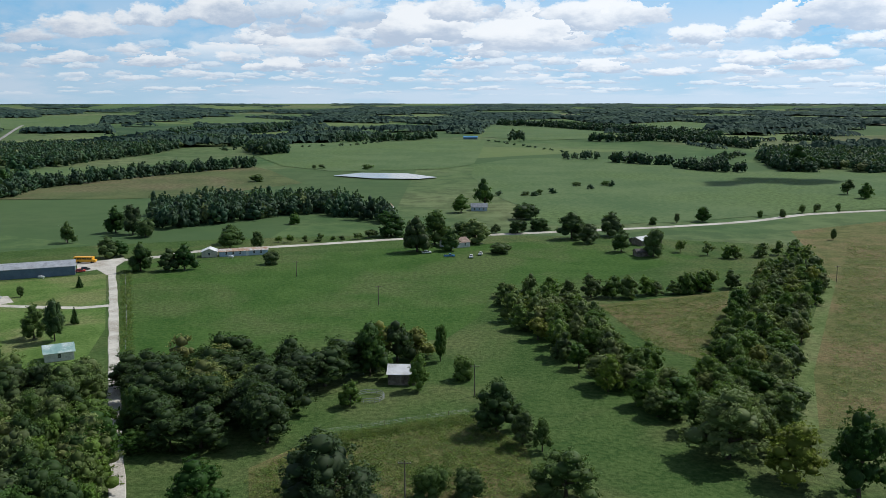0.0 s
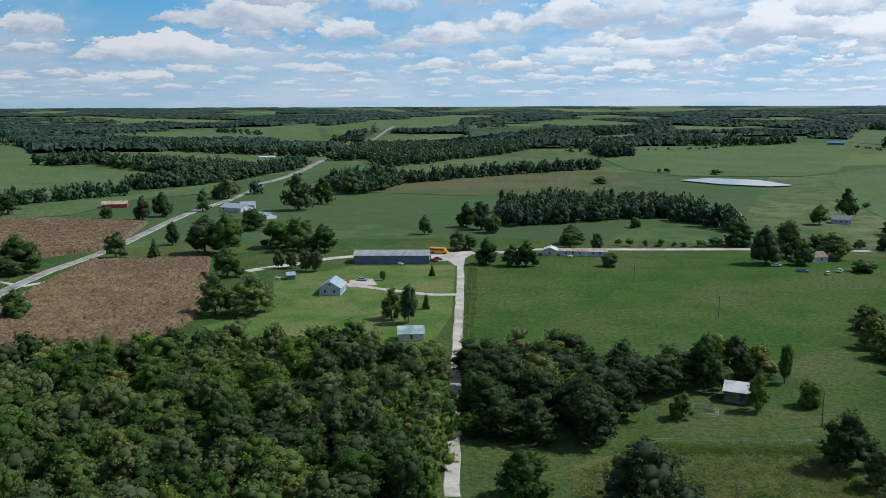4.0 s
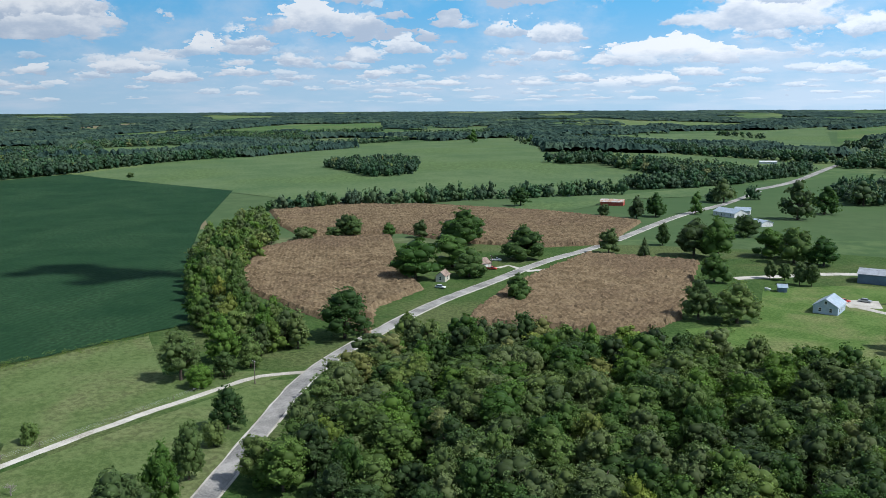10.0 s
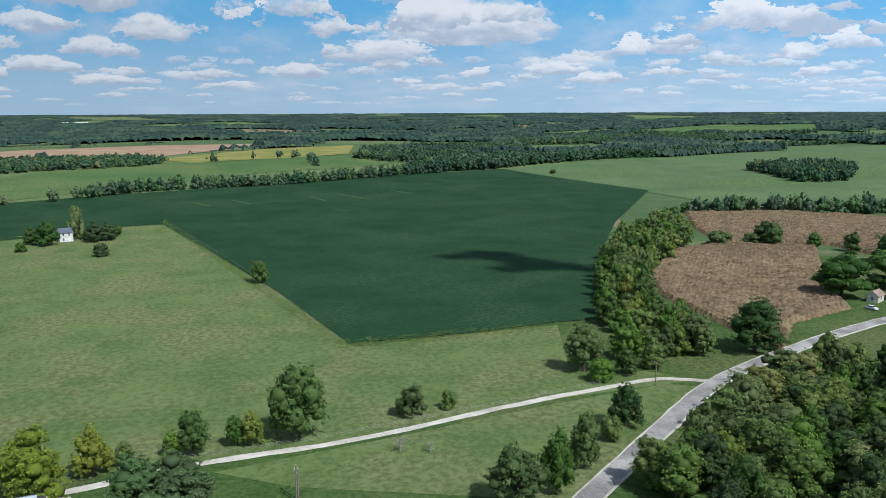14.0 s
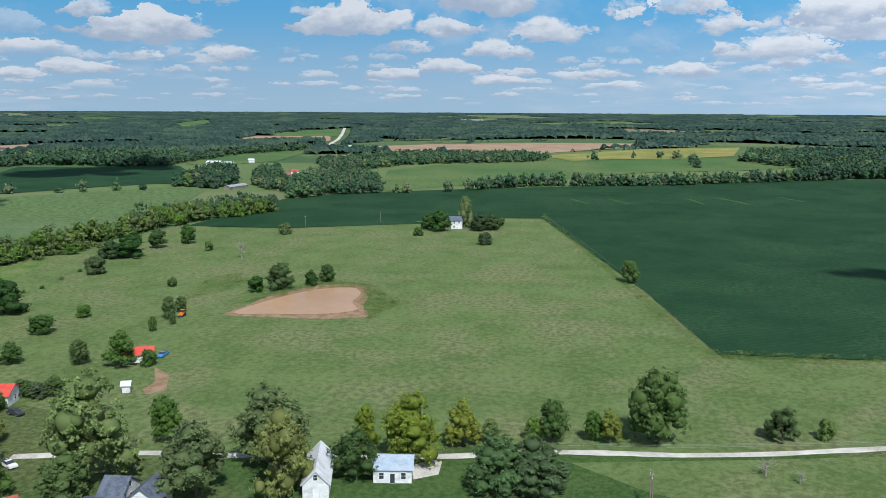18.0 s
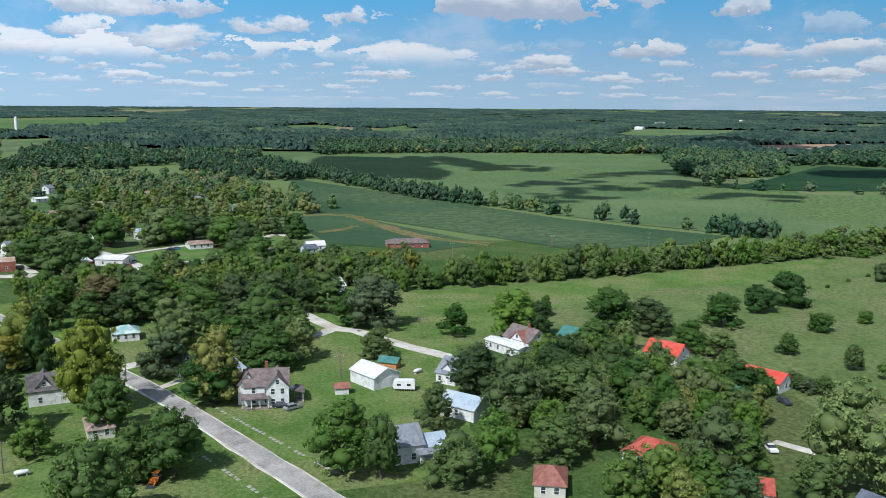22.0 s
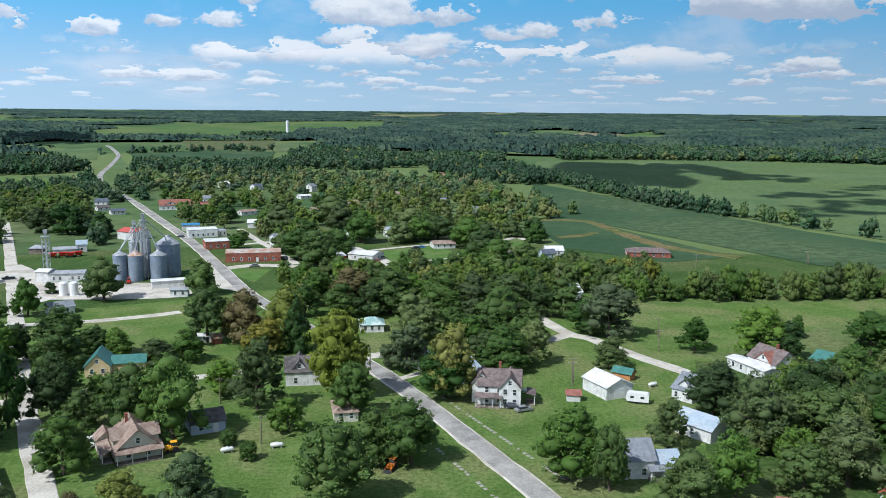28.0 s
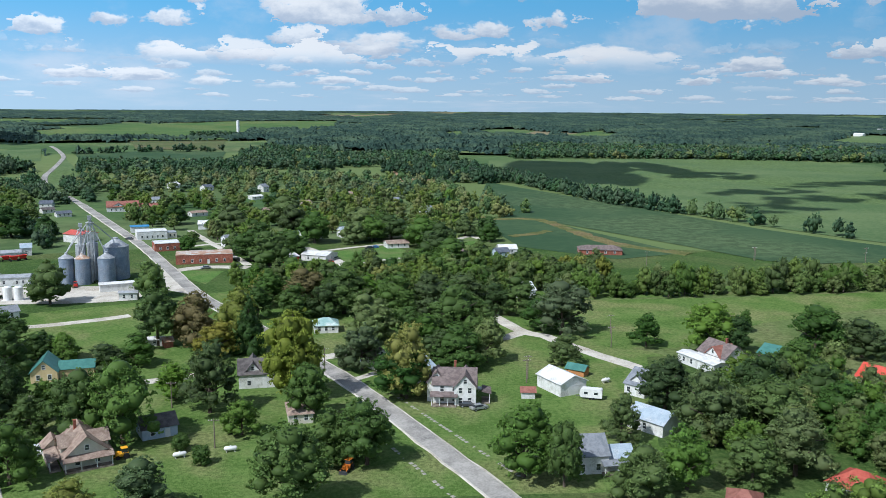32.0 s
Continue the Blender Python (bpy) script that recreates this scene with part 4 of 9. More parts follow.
def grain_bin(x, y, r, h, cone, material="bin_steel", roof="galvanised", label="corrugated steel grain bin with a conical roof"):
    e = base("grain_bin", x, y, 0, label, "grain bin", "grain bins")
    k = max(6, int(h / 0.8))
    rings = []
    for i in range(k):
        z = h * i / k
        rings += [(r, z), (r + 0.05, z + 0.04), (r + 0.05, z + h / k - 0.1), (r, z + h / k - 0.04)]
    put("wall", Shape().turned([(r, -0.3)] + rings + [(r, h)], 28), material, e)
    put("roof", Shape().turned([(r + 0.2, h), (r * 0.25, h + cone), (r * 0.2, h + cone + 0.3)], 28), roof, e)
    put("cap", Shape().turned([(r * 0.22, h + cone + 0.3), (r * 0.22, h + cone + 0.7), (0.05, h + cone + 0.9)], 12), roof, e)
    lad = Shape()
    for q in (-.25, .25):
        lad.tube((q, -r - 0.2, 0.3), (q, -r - 0.2, h + 0.5), 0.03, 0.03, 4)
    for i in range(int(h / 0.6)):
        lad.tube((-.25, -r - 0.2, 0.6 + i * 0.6), (.25, -r - 0.2, 0.6 + i * 0.6), 0.02, 0.02, 4)
    put("ladder", lad, "galvanised", e)
    return e


def lattice_leg(x, y, h, w=1.2, spouts=(), name="grain_elevator_leg"):
    """A braced lattice tower with a bucket leg, a head house and slanting spouts."""
    e = base(name, x, y, 15, "tall galvanised grain elevator leg in a braced lattice tower", "grain elevator")
    for i in (-1, 1):
        for j in (-1, 1):
            put("tower_post", Shape().tube((i * w, j * w, -0.2), (i * w, j * w, h), 0.12, 0.12, 5), "galvanised", e)
    n = int(h / 2.4)
    for k in range(n):
        z0, z1 = h * k / n, h * (k + 1) / n
        s = Shape()
        for (ax, ay), (bx, by) in (((-w, -w), (w, -w)), ((w, -w), (w, w)), ((w, w), (-w, w)), ((-w, w), (-w, -w))):
            s.tube((ax, ay, z0), (bx, by, z1), 0.06, 0.06, 4)
            s.tube((ax, ay, z1), (bx, by, z1), 0.07, 0.07, 4)
        put("brace", s, "galvanised", e)
    put("bucket_leg", Shape().box(-.35, -.5, 0, .35, .5, h + 2.0), "galvanised", e)
    put("head_house", Shape().box(-.8, -.9, h + 1.2, .8, .9, h + 2.8), "galvanised", e)
    put("platform", Shape().box(-w - .4, -w - .4, h - .1, w + .4, w + .4, h), "galvanised", e)
    m = e.matrix_basis.inverted()
    for tx, ty, tz in spouts:
        put("spout", Shape().tube((0, 0, h + 1.0), m @ Vector((tx, ty, tz)), 0.22, 0.22, 7), "galvanised", e)
    return e


def fence(pts, gap, h, label, seed=1, rails=True):
    e = base("fence", pts[0][0], pts[0][1], 0, label, "fence")
    line = [Vector(p) - Vector(pts[0]) for p in pts]
    me = Shape().tube((0, 0, -0.2), (0, 0, h), 0.07, 0.06, 5).mesh("post")
    me.materials.append(MATS["pole_wood"])
    for a, b in zip(line, line[1:]):
        n = max(1, int((b - a).length / gap))
        for k in range(n):
            q = a.lerp(b, k / n)
            o = put("post", me, "pole_wood", e)
            o.location = (q.x, q.y, 0)
        if rails:
            for z in (0.45, 0.85, 1.15):
                put("wire", Shape().tube((a.x, a.y, z * h / 1.3), (b.x, b.y, z * h / 1.3), 0.012, 0.012, 3), "galvanised", e)
    return e


def corn_crop(poly, rows=25.0, cell=1.15, height=2.2, seed=1, label="standing field of dry brown corn in rows"):
    """Ripe corn: a sheet of ragged tops in rows, with sides down to the soil."""
    rnd = np.random.RandomState(seed)
    P = np.array(poly)
    ca, sa = math.cos(radians(rows)), math.sin(radians(rows))
    turn = np.array(((ca, sa), (-sa, ca)))
    Q = P @ turn.T
    x0, y0 = Q.min(0)
    nx, ny = (np.ptp(Q, axis=0) / cell).astype(int) + 2
    gx, gy = np.meshgrid(x0 + np.arange(nx) * cell, y0 + np.arange(ny) * cell, indexing="ij")
    cx, cy = gx[:-1, :-1] + cell / 2, gy[:-1, :-1] + cell / 2
    keep = inside(cx, cy, [tuple(q) for q in Q])
    z = height + rnd.uniform(-0.55, 0.35, gx.shape) - 0.5 * (np.arange(ny)[None] % 2)
    jx, jy = gx + rnd.uniform(-.25, .25, gx.shape) * cell, gy + rnd.uniform(-.25, .25, gx.shape) * cell
    pad = np.pad(keep, 1)
    full = pad[:-1, :-1].astype(int) + pad[1:, :-1] + pad[:-1, 1:] + pad[1:, 1:]
    z = np.where(full == 4, z, 0.05)
    w = np.stack((jx.ravel(), jy.ravel()), 1) @ turn
    used = full.ravel() > 0
    index = np.cumsum(used) - 1
    verts = np.column_stack((w[used], z.ravel()[used] + np.array([gz(*p) for p in w[used]])))
    ii, jj = np.nonzero(keep)
    corner = lambda i, j: index[i * ny + j]
    quads = np.stack((corner(ii, jj), corner(ii + 1, jj), corner(ii + 1, jj + 1), corner(ii, jj + 1)), 1)
    me = bpy.data.meshes.new("corn_crop")
    me.from_pydata(verts.tolist(), [], quads.tolist())
    me.materials.append(MATS["corn"])
    OPEN.append(poly)
    return tagged(new("corn_crop", me), label, "crop", kind="stuff")


# ---- ground ----
def make_ground():
    rings = [0, 60, 120, 200, 300, 400, 500] + [500 * 1.045 ** k for k in range(1, 53)]
    rings = [r for r in rings if r < 4950] + [4960]
    sides = 240
    s = Shape()
    pts = [(0, 0, gz(0, 0))] + [(r * math.cos(k * math.tau / sides), r * math.sin(k * math.tau / sides), gz(r * math.cos(k * math.tau / sides), r * math.sin(k * math.tau / sides))) for r in rings[1:] for k in range(sides)]
    fs = [(0, 1 + k, 1 + (k + 1) % sides) for k in range(sides)]
    for i in range(len(rings) - 2):
        a, b = 1 + i * sides, 1 + (i + 1) * sides
        fs += [(a + k, b + k, b + (k + 1) % sides, a + (k + 1) % sides) for k in range(sides)]
    s.faces(pts, fs)
    ob = put("ground", s, "far_grass", smooth=True)
    return tagged(ob, "rolling green farmland reaching to the horizon", kind="structure")


make_ground()



def clouds_overhead():
    """Fair-weather clouds between the sun and the fields, which throw the patches of shade."""
    def cloud(x, y, wx, wy, turn, height=700.0, seed=1):
        rnd = np.random.RandomState(seed)
        c = Vector((x, y, gz(x, y))) + sun_dir * (height / sun_dir.z)
        vs, fs, n = [], [], 0
        for k in range(16):
            t = rnd.uniform(-0.5, 0.5, 2) * (1, 0.8)
            pts, tris = ball(rnd, (t[0] * wx * 0.85, t[1] * wy * 0.7, rnd.uniform(0, 8)), 1.0, 1.0, 0.2)
            mid = np.array((t[0] * wx * 0.85, t[1] * wy * 0.7, 0))
            pts = (pts - mid) * (wx * rnd.uniform(0.09, 0.22), wy * rnd.uniform(0.14, 0.30), 9) + mid
            vs.append(pts), fs.append(tris + n)
            n += len(pts)
        me = bpy.data.meshes.new("cloud")
        me.from_pydata(np.concatenate(vs).tolist(), [], np.concatenate(fs).tolist())
        me.materials.append(MATS["cloud_white"])
        ob = tagged(new("cloud", me), "small white fair-weather cloud high over the fields", "cloud", "clouds", kind="structure")
        ob.matrix_basis = pose(c.x, c.y, c.z, 0, 0, turn)
    for spec in SHADES:
        cloud(*spec)


def brush(poly, n, seed, h=(0.4, 1.2), w=(0.8, 2.2), label="rough weeds and low brush", name="weeds"):
    """Low weeds over rough ground."""
    rnd = random.Random(seed)
    x0, x1 = min(p[0] for p in poly), max(p[0] for p in poly)
    y0, y1 = min(p[1] for p in poly), max(p[1] for p in poly)
    wd_ = Wood(name, label, "weeds")
    got = 0
    while got < n:
        x, y = rnd.uniform(x0, x1), rnd.uniform(y0, y1)
        if inside(np.array(x), np.array(y), poly):
            got += 1
            r = math.hypot(x, y)
            v, f, m, q = Wood.kit("bush", 2, rnd.randrange(4))
            k = rnd.randrange(0, 120)
            pick = f[k:k + 46]
            ids = np.unique(pick)
            look_up = np.zeros(len(v), int)
            look_up[ids] = np.arange(len(ids))
            s = rnd.uniform(*w)
            wd_.v.append(np.column_stack((v[ids, :2] * s * 2 + (x, y), v[ids, 2] * rnd.uniform(*h) + gz(x, y))))
            wd_.f.append(look_up[pick] + wd_.n)
            wd_.tone_shade.append(np.full(len(ids), rnd.uniform(0.2, 0.9)))
            wd_.tone.append(np.full(len(ids), rnd.uniform(0.15, 0.8)))
            wd_.mat.append(np.zeros(len(pick), int))
            wd_.n += len(ids)
    return wd_.done()


def bus(x, y, turn):
    e = base("school_bus", x, y, turn, "yellow school bus parked beside the shed", "bus")
    put("body", Shape().box(-4.6, -1.2, 0.7, 4.2, 1.2, 3.0).box(-4.4, -1.05, 3.0, 4.0, 1.05, 3.15), "yellow_paint", e)
    put("hood", Shape().box(4.2, -1.0, 0.7, 5.4, 1.0, 1.7), "yellow_paint", e)
    for k in (-1, 1):
        for i in range(7):
            put("window", Shape().box(-4.2 + i * 1.15, k * 1.21 - 0.02, 1.9, -3.3 + i * 1.15, k * 1.21 + 0.02, 2.6), "window_glass", e)
        for px in (-2.6, 3.6):
            put("wheel", Shape().tube((px, k * 0.95, 0.5), (px, k * 1.22, 0.5), 0.5, 0.5, 12), "rubber", e)
    return e


def skid_loader(x, y, turn, paint, label):
    """A small tractor with a cab, a lifting arm and a bucket."""
    e = base("loader_tractor", x, y, turn, label, "tractor")
    put("body", Shape().box(-1.4, -0.6, 0.6, 1.2, 0.6, 1.4).box(0.4, -0.45, 1.4, 1.2, 0.45, 1.6), paint, e)
    put("cab", Shape().box(-1.2, -0.6, 1.4, 0.0, 0.6, 2.3), "window_glass", e)
    put("cab_roof", Shape().box(-1.3, -0.7, 2.3, 0.1, 0.7, 2.42), paint, e)
    for k in (-1, 1):
        put("wheel", Shape().tube((-0.9, k * 0.6, 0.65), (-0.9, k * 0.95, 0.65), 0.65, 0.65, 14), "rubber", e)
        put("wheel", Shape().tube((0.9, k * 0.6, 0.45), (0.9, k * 0.88, 0.45), 0.45, 0.45, 12), "rubber", e)
        put("lift_arm", Shape().tube((-0.4, k * 0.68, 1.5), (2.0, k * 0.68, 0.6), 0.09, 0.09, 6), paint, e)
    put("bucket", Shape().box(1.9, -0.9, 0.05, 2.5, 0.9, 0.12).box(1.9, -0.9, 0.12, 1.98, 0.9, 0.7), "dark_paint", e)
    return e


def round_pen(x, y, r):
    e = base("round_pen", x, y, 0, "round livestock pen of pale metal rails on grass", "pen")
    n = 16
    for k in range(n):
        a, b = k * math.tau / n, (k + 1) * math.tau / n
        put("post", Shape().tube((r * math.cos(a), r * math.sin(a), 0), (r * math.cos(a), r * math.sin(a), 1.3), 0.05, 0.05, 5), "galvanised", e)
        for z in (0.4, 0.85, 1.3):
            put("rail", Shape().tube((r * math.cos(a), r * math.sin(a), z), (r * math.cos(b), r * math.sin(b), z), 0.06, 0.06, 5), "galvanised", e)
    return e

# ---- fields, roads and water ----
drape("pasture_near", [(480 * math.cos(k * math.tau / 48), 480 * math.sin(k * math.tau / 48)) for k in range(48)], "grass", 0.03, label="green grass and grazed pasture", keep=False)
drape('pasture', [(-474.4, -290.6), (-552, -189.5), (-587.5, -137), (-596.7, -108.7), (-462.5, -57.9), (-358.9, -20.7), (-272.6, 6.5), (-268.3, 8.5), (-275.3, 34.4), (-286.4, 80.1), (-240.1, 70.7), (-227.6, 94.8), (-219.4, 100.1), (-209.6, 55.5), (-194.5, 18.4), (-179.1, -32.6), (-178.7, -46.2), (-160.5, -76.6), (-152.2, -105.1), (-149.1, -116.5), (-167.9, -150.7), (-170.4, -170.3), (-148.9, -195.9), (-121.9, -229.9), (-93.9, -265.8), (-79.3, -295.7), (-114.4, -321.8), (-180.3, -318.1), (-277.9, -319.6), (-430.7, -323.5), (-489.2, -323.9)], 'pasture', 0.06, label='wide sunlit pasture of pale green grass')
drape('soybean_field', [(-272.6, 6.5), (-358.9, -20.7), (-593.4, -108.1), (-584.3, -136.2), (-549.2, -188.5), (-539.7, -177.2), (-488, -255), (-477.9, -318.2), (-533.2, -325.2), (-646.9, -338.1), (-713, -314.9), (-803.7, -208.5), (-898.9, -76.2), (-1001.6, 72.6), (-1098.8, 227.6), (-769.3, 301), (-551.7, 193.2), (-396.6, 129), (-292.9, 99.3), (-290, 81.5), (-280.1, 49.6)], 'soy', 0.3, label='large dark green soybean field in rows')
drape('verge_meadow', [(-175.6, -24.6), (-191, 18), (-205.3, 54.4), (-218.1, 92.6), (-214.1, 99.4), (-190.4, 78), (-151.7, 45.9), (-165.9, -7.8)], 'pasture', 0.07, label='rough grass between gravel lane and highway')
drape('corn_stubble', [(202.3, 493.4), (279.4, 536.5), (102.5, 188.7), (92.3, 188.7), (81.9, 188.7), (100.4, 230.5), (132.7, 294.2), (170.9, 375.6)], 'dry_meadow', 0.05, label='dry golden meadow of tall grass')
drape('meadow', [(58, 311.3), (114.3, 335.3), (89.5, 265.1), (77.6, 241.1), (64.5, 258.7)], 'dry_meadow', 0.06, label='dry tan meadow ringed by trees')
drape('mown_strip', [(81.2, 188.7), (87.1, 188.7), (103.6, 230.5), (164.5, 351.5), (165.4, 363.1), (130.7, 294.2), (104, 241)], 'pasture', 0.08, label='pale mown grass track')
drape('rough_pasture', [(-40.2, 167.1), (-28.6, 183.6), (6.3, 197.8), (18.2, 178.8), (19, 153.7), (-37.2, 153.8)], 'dry_meadow', 0.06, label='rough weedy pasture of mixed brown and green')
drape('lawn_farm', [(-210, 310.7), (-190.5, 349.4), (-147.8, 369), (-112.6, 277.6), (-101.1, 224.3), (-149.2, 210), (-186.1, 232.1), (-175.9, 259.1)], 'lawn', 0.06, label='mown bright green lawn')
drape('hayfield', [(-149.2, 389.2), (-24.4, 435.2), (66.6, 462.3), (125.3, 410.7), (62.9, 351.5), (19.1, 330.3), (13.1, 294.3), (1.1, 265.2), (-31.7, 252.6), (-93.8, 241.2)], 'hay', 0.05, label='green hay field beside a gravel road')
drape('town_lawn', [(65.8, -165.2), (121.8, -318.2), (58.1, -340.8), (0.5, -369.9), (-81.6, -404.9), (-92.4, -339), (-134.7, -335.5), (-234.9, -338.8), (-181.9, -259.9), (-136, -237.9), (-106.7, -240.6), (-80.7, -173.3), (-85.4, -149.6)], 'lawn', 0.05, label='mown green lawns between the houses')
drape('side_field', [(-73.1, -293.6), (-113.4, -318.9), (-178.5, -315), (-274.8, -316), (-355.7, -315), (-276.9, -278.7), (-218.8, -288.2), (-165.1, -274.2), (-119.2, -247.8), (-89.3, -253.1)], 'lawn', 0.09, label='green hay field behind the houses')
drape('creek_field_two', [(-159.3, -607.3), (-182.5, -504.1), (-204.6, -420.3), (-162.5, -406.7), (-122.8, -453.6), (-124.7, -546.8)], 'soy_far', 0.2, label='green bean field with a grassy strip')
strip('grass_bank', [(-125.5, -595.6), (-138.4, -572.5), (-158, -571.4), (-169.3, -555.7), (-172.7, -507.1), (-176.4, -468.1), (-184.1, -445.5), (-206, -416.7)], 9, 'dry_meadow', 0.34, 'tan grassy bank of tall weeds across the bean field', uneven=1.6)
strip('grass_spur', [(-127.5, -491), (-141.3, -497), (-157.6, -510.5)], 7, 'dry_meadow', 0.34, 'tan grassy spur into the bean field', uneven=1.4)
drape('brown_hill', [(-356, 688), (-355, 742), (-328, 825), (-291, 913), (-247, 979), (-223, 1002), (-188, 940), (-154, 853), (-131, 799), (-153, 762), (-174, 723), (-187, 699), (-204, 679), (-256, 664), (-341, 658)], 'hillside', 0.16, label='brownish grazed hillside above a creek')
drape('hill_field', [(37, 1013), (83, 1096), (130, 1127), (227, 1093), (267, 1026), (312, 919), (391, 905), (512, 909), (347, 612), (244, 579), (147, 532), (74, 516), (50, 514), (58, 603), (40, 696), (29, 870)], 'valley_grass', 0.163, label='broad green hill of crops with contour strips')
drape('brown_hill', [(777, 1812), (989, 1931), (1076, 1924), (811, 1448), (752, 1465), (637, 1483)], 'hillside', 0.166, label='far brown grazed hillside')
drape('far_pasture', [(77, 1775), (147, 2614), (298, 2937), (416, 2958), (482, 2500), (302, 1673), (176, 1624)], 'valley_grass', 0.169, label='far rolling pasture between tree lines')
drape('far_pasture', [(-1074, 2101), (-1465, 2871), (-1408, 3119), (-1297, 3302), (-906, 2262), (-928, 2049)], 'valley_grass', 0.172, label='far rolling pasture between tree lines')
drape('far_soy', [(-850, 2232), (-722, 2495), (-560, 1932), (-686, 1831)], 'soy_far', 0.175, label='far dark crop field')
drape('far_pasture', [(-853, 2765), (-761, 3212), (-490, 2852), (-451, 2434), (-592, 2364)], 'valley_grass', 0.178, label='far rolling pasture between tree lines')
drape('far_pasture', [(-444, 1978), (-377, 2190), (-313, 1685), (-364, 1620)], 'bean_yellowing', 0.181, label='far pale green field')
drape('far_pasture', [(510, 2557), (736, 2716), (804, 2437), (615, 2163)], 'valley_grass', 0.184, label='far rolling pasture between tree lines')
drape('far_pasture', [(-252, 1457), (-84, 1536), (0, 1601), (80, 1606), (53, 1219), (36, 1014), (0, 955), (-112, 922), (-187, 1001), (-260, 1187)], 'valley_grass', 0.187, label='wide green pasture on a far hill')
drape('green_field', [(-1088, 233), (-1146, 284), (-1187, 357), (-1288, 514), (-1441, 712), (-1643, 1047), (-1659, 1249), (-1611, 1350), (-1205, 1065), (-844, 766), (-664, 723), (-541, 598), (-568, 509), (-582, 425), (-624, 342), (-658, 308), (-718, 300)], 'valley_grass', 0.19, label='smooth wide green hay field')
drape('far_pasture', [(-1410, 335), (-1816, 453), (-1885, 629), (-1510, 493)], 'bean_yellowing', 0.193, label='far pale green field behind tree lines')
drape('far_pasture', [(-2274, 595), (-2978, 1299), (-3002, 1809), (-2449, 1475), (-2309, 1144), (-2550, 1022)], 'bean_yellowing', 0.196, label='far pale green field behind tree lines')
drape('far_pasture', [(-1695, 1383), (-1547, 1682), (-1547, 2570), (-905, 1537), (-1038, 1460), (-1186, 1467), (-1334, 1451)], 'valley_grass', 0.199, label='far green pasture on a hill')
drape('far_pasture', [(-957, 1041), (-854, 1099), (-627, 1046), (-582, 959), (-655, 899), (-782, 885)], 'valley_grass', 0.202, label='far green pasture below tree lines')
drape('far_pasture', [(-1589, 1071), (-1646, 1307), (-1607, 1329), (-1451, 1062)], 'valley_grass', 0.205, label='far green pasture below a wood')
drape('far_pasture', [(-1356, 2314), (-1472, 2867), (-1008, 1941), (-1044, 1785)], 'bean_yellowing', 0.208, label='far pale field beside the highway')
drape('corn_verge', [(-550, 461), (-515, 554), (-519, 686), (-461, 611), (-487, 531), (-461, 441), (-489, 410)], 'valley_grass', 0.211, label='green pasture between tree lines')
drape('mid_green', [(-742, -290), (-996, -375), (-1164, -347), (-1275, -257), (-1331, -125), (-1420, -5), (-1372, 100), (-1249, 115), (-1179, 72), (-1079, -73), (-985, -132), (-844, -228)], 'bean_yellowing', 0.214, label='green pasture strip beyond the soybeans')
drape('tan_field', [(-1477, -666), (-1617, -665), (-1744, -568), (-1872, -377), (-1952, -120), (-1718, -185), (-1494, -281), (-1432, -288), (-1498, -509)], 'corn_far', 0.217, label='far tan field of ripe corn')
drape('yellow_field', [(-1418, -266), (-1724, -117), (-1878, 65), (-1478, 42), (-1386, -40), (-1329, -152), (-1281, -189)], 'yellow_crop', 0.22, label='far field of yellowing beans')
drape('north_green', [(-1011, -673), (-1294, -821), (-1491, -788), (-1637, -779), (-1413, -684), (-1136, -601), (-1000, -620)], 'bean_yellowing', 0.223, label='green field beyond the hamlet')
drape('left_soy', [(-968, -782), (-993, -708), (-968, -652), (-829, -541), (-733, -501), (-736, -596)], 'soy', 0.226, label='dark soybean field beside the hamlet')
drape('far_pasture', [(-1471, 271), (-1813, 464), (-2012, 689), (-1615, 554), (-1447, 380)], 'valley_grass', 0.229, label='far green field between woods')
drape('far_pasture', [(-2568, 655), (-2805, 958), (-2419, 827), (-2339, 611)], 'bean_yellowing', 0.232, label='far pale field between woods')
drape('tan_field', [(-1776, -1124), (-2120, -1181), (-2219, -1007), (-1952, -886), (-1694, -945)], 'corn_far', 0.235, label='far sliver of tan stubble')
drape('far_pasture', [(-2228, -1191), (-2632, -1174), (-2204, -968), (-2121, -1118)], 'bean_yellowing', 0.238, label='far pale field between woods')
drape('far_pasture', [(-2856, -1934), (-3302, -2083), (-2835, -1768), (-2561, -1696)], 'bean_yellowing', 0.241, label='far pale green field on a wooded hill')
drape('valley_field', [(-289, -1241), (-403, -1286), (-559, -1275), (-721, -1224), (-801, -1077), (-738, -953), (-582, -728), (-547, -619), (-580, -560), (-707, -483), (-694, -442), (-586, -394), (-496, -377), (-418, -363), (-376, -382), (-352, -410), (-330, -451), (-303, -518), (-274, -629), (-240, -773), (-211, -916)], 'valley_grass', 0.244, label='wide pale green bottom field in cloud shade')
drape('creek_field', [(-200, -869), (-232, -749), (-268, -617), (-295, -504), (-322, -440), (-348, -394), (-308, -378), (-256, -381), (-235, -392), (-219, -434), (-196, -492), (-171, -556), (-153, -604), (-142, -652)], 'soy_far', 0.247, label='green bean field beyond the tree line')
drape('dark_field', [(-556, -629), (-704, -713), (-881, -829), (-921, -702), (-875, -598), (-752, -507), (-684, -549), (-601, -581)], 'soy', 0.25, label='dark soybean field beyond the bottom')
drape('far_pasture', [(-1270, -1900), (-1607, -2187), (-1725, -1901), (-1497, -1715), (-1135, -1545)], 'valley_grass', 0.253, label='far green hill pasture above the woods')
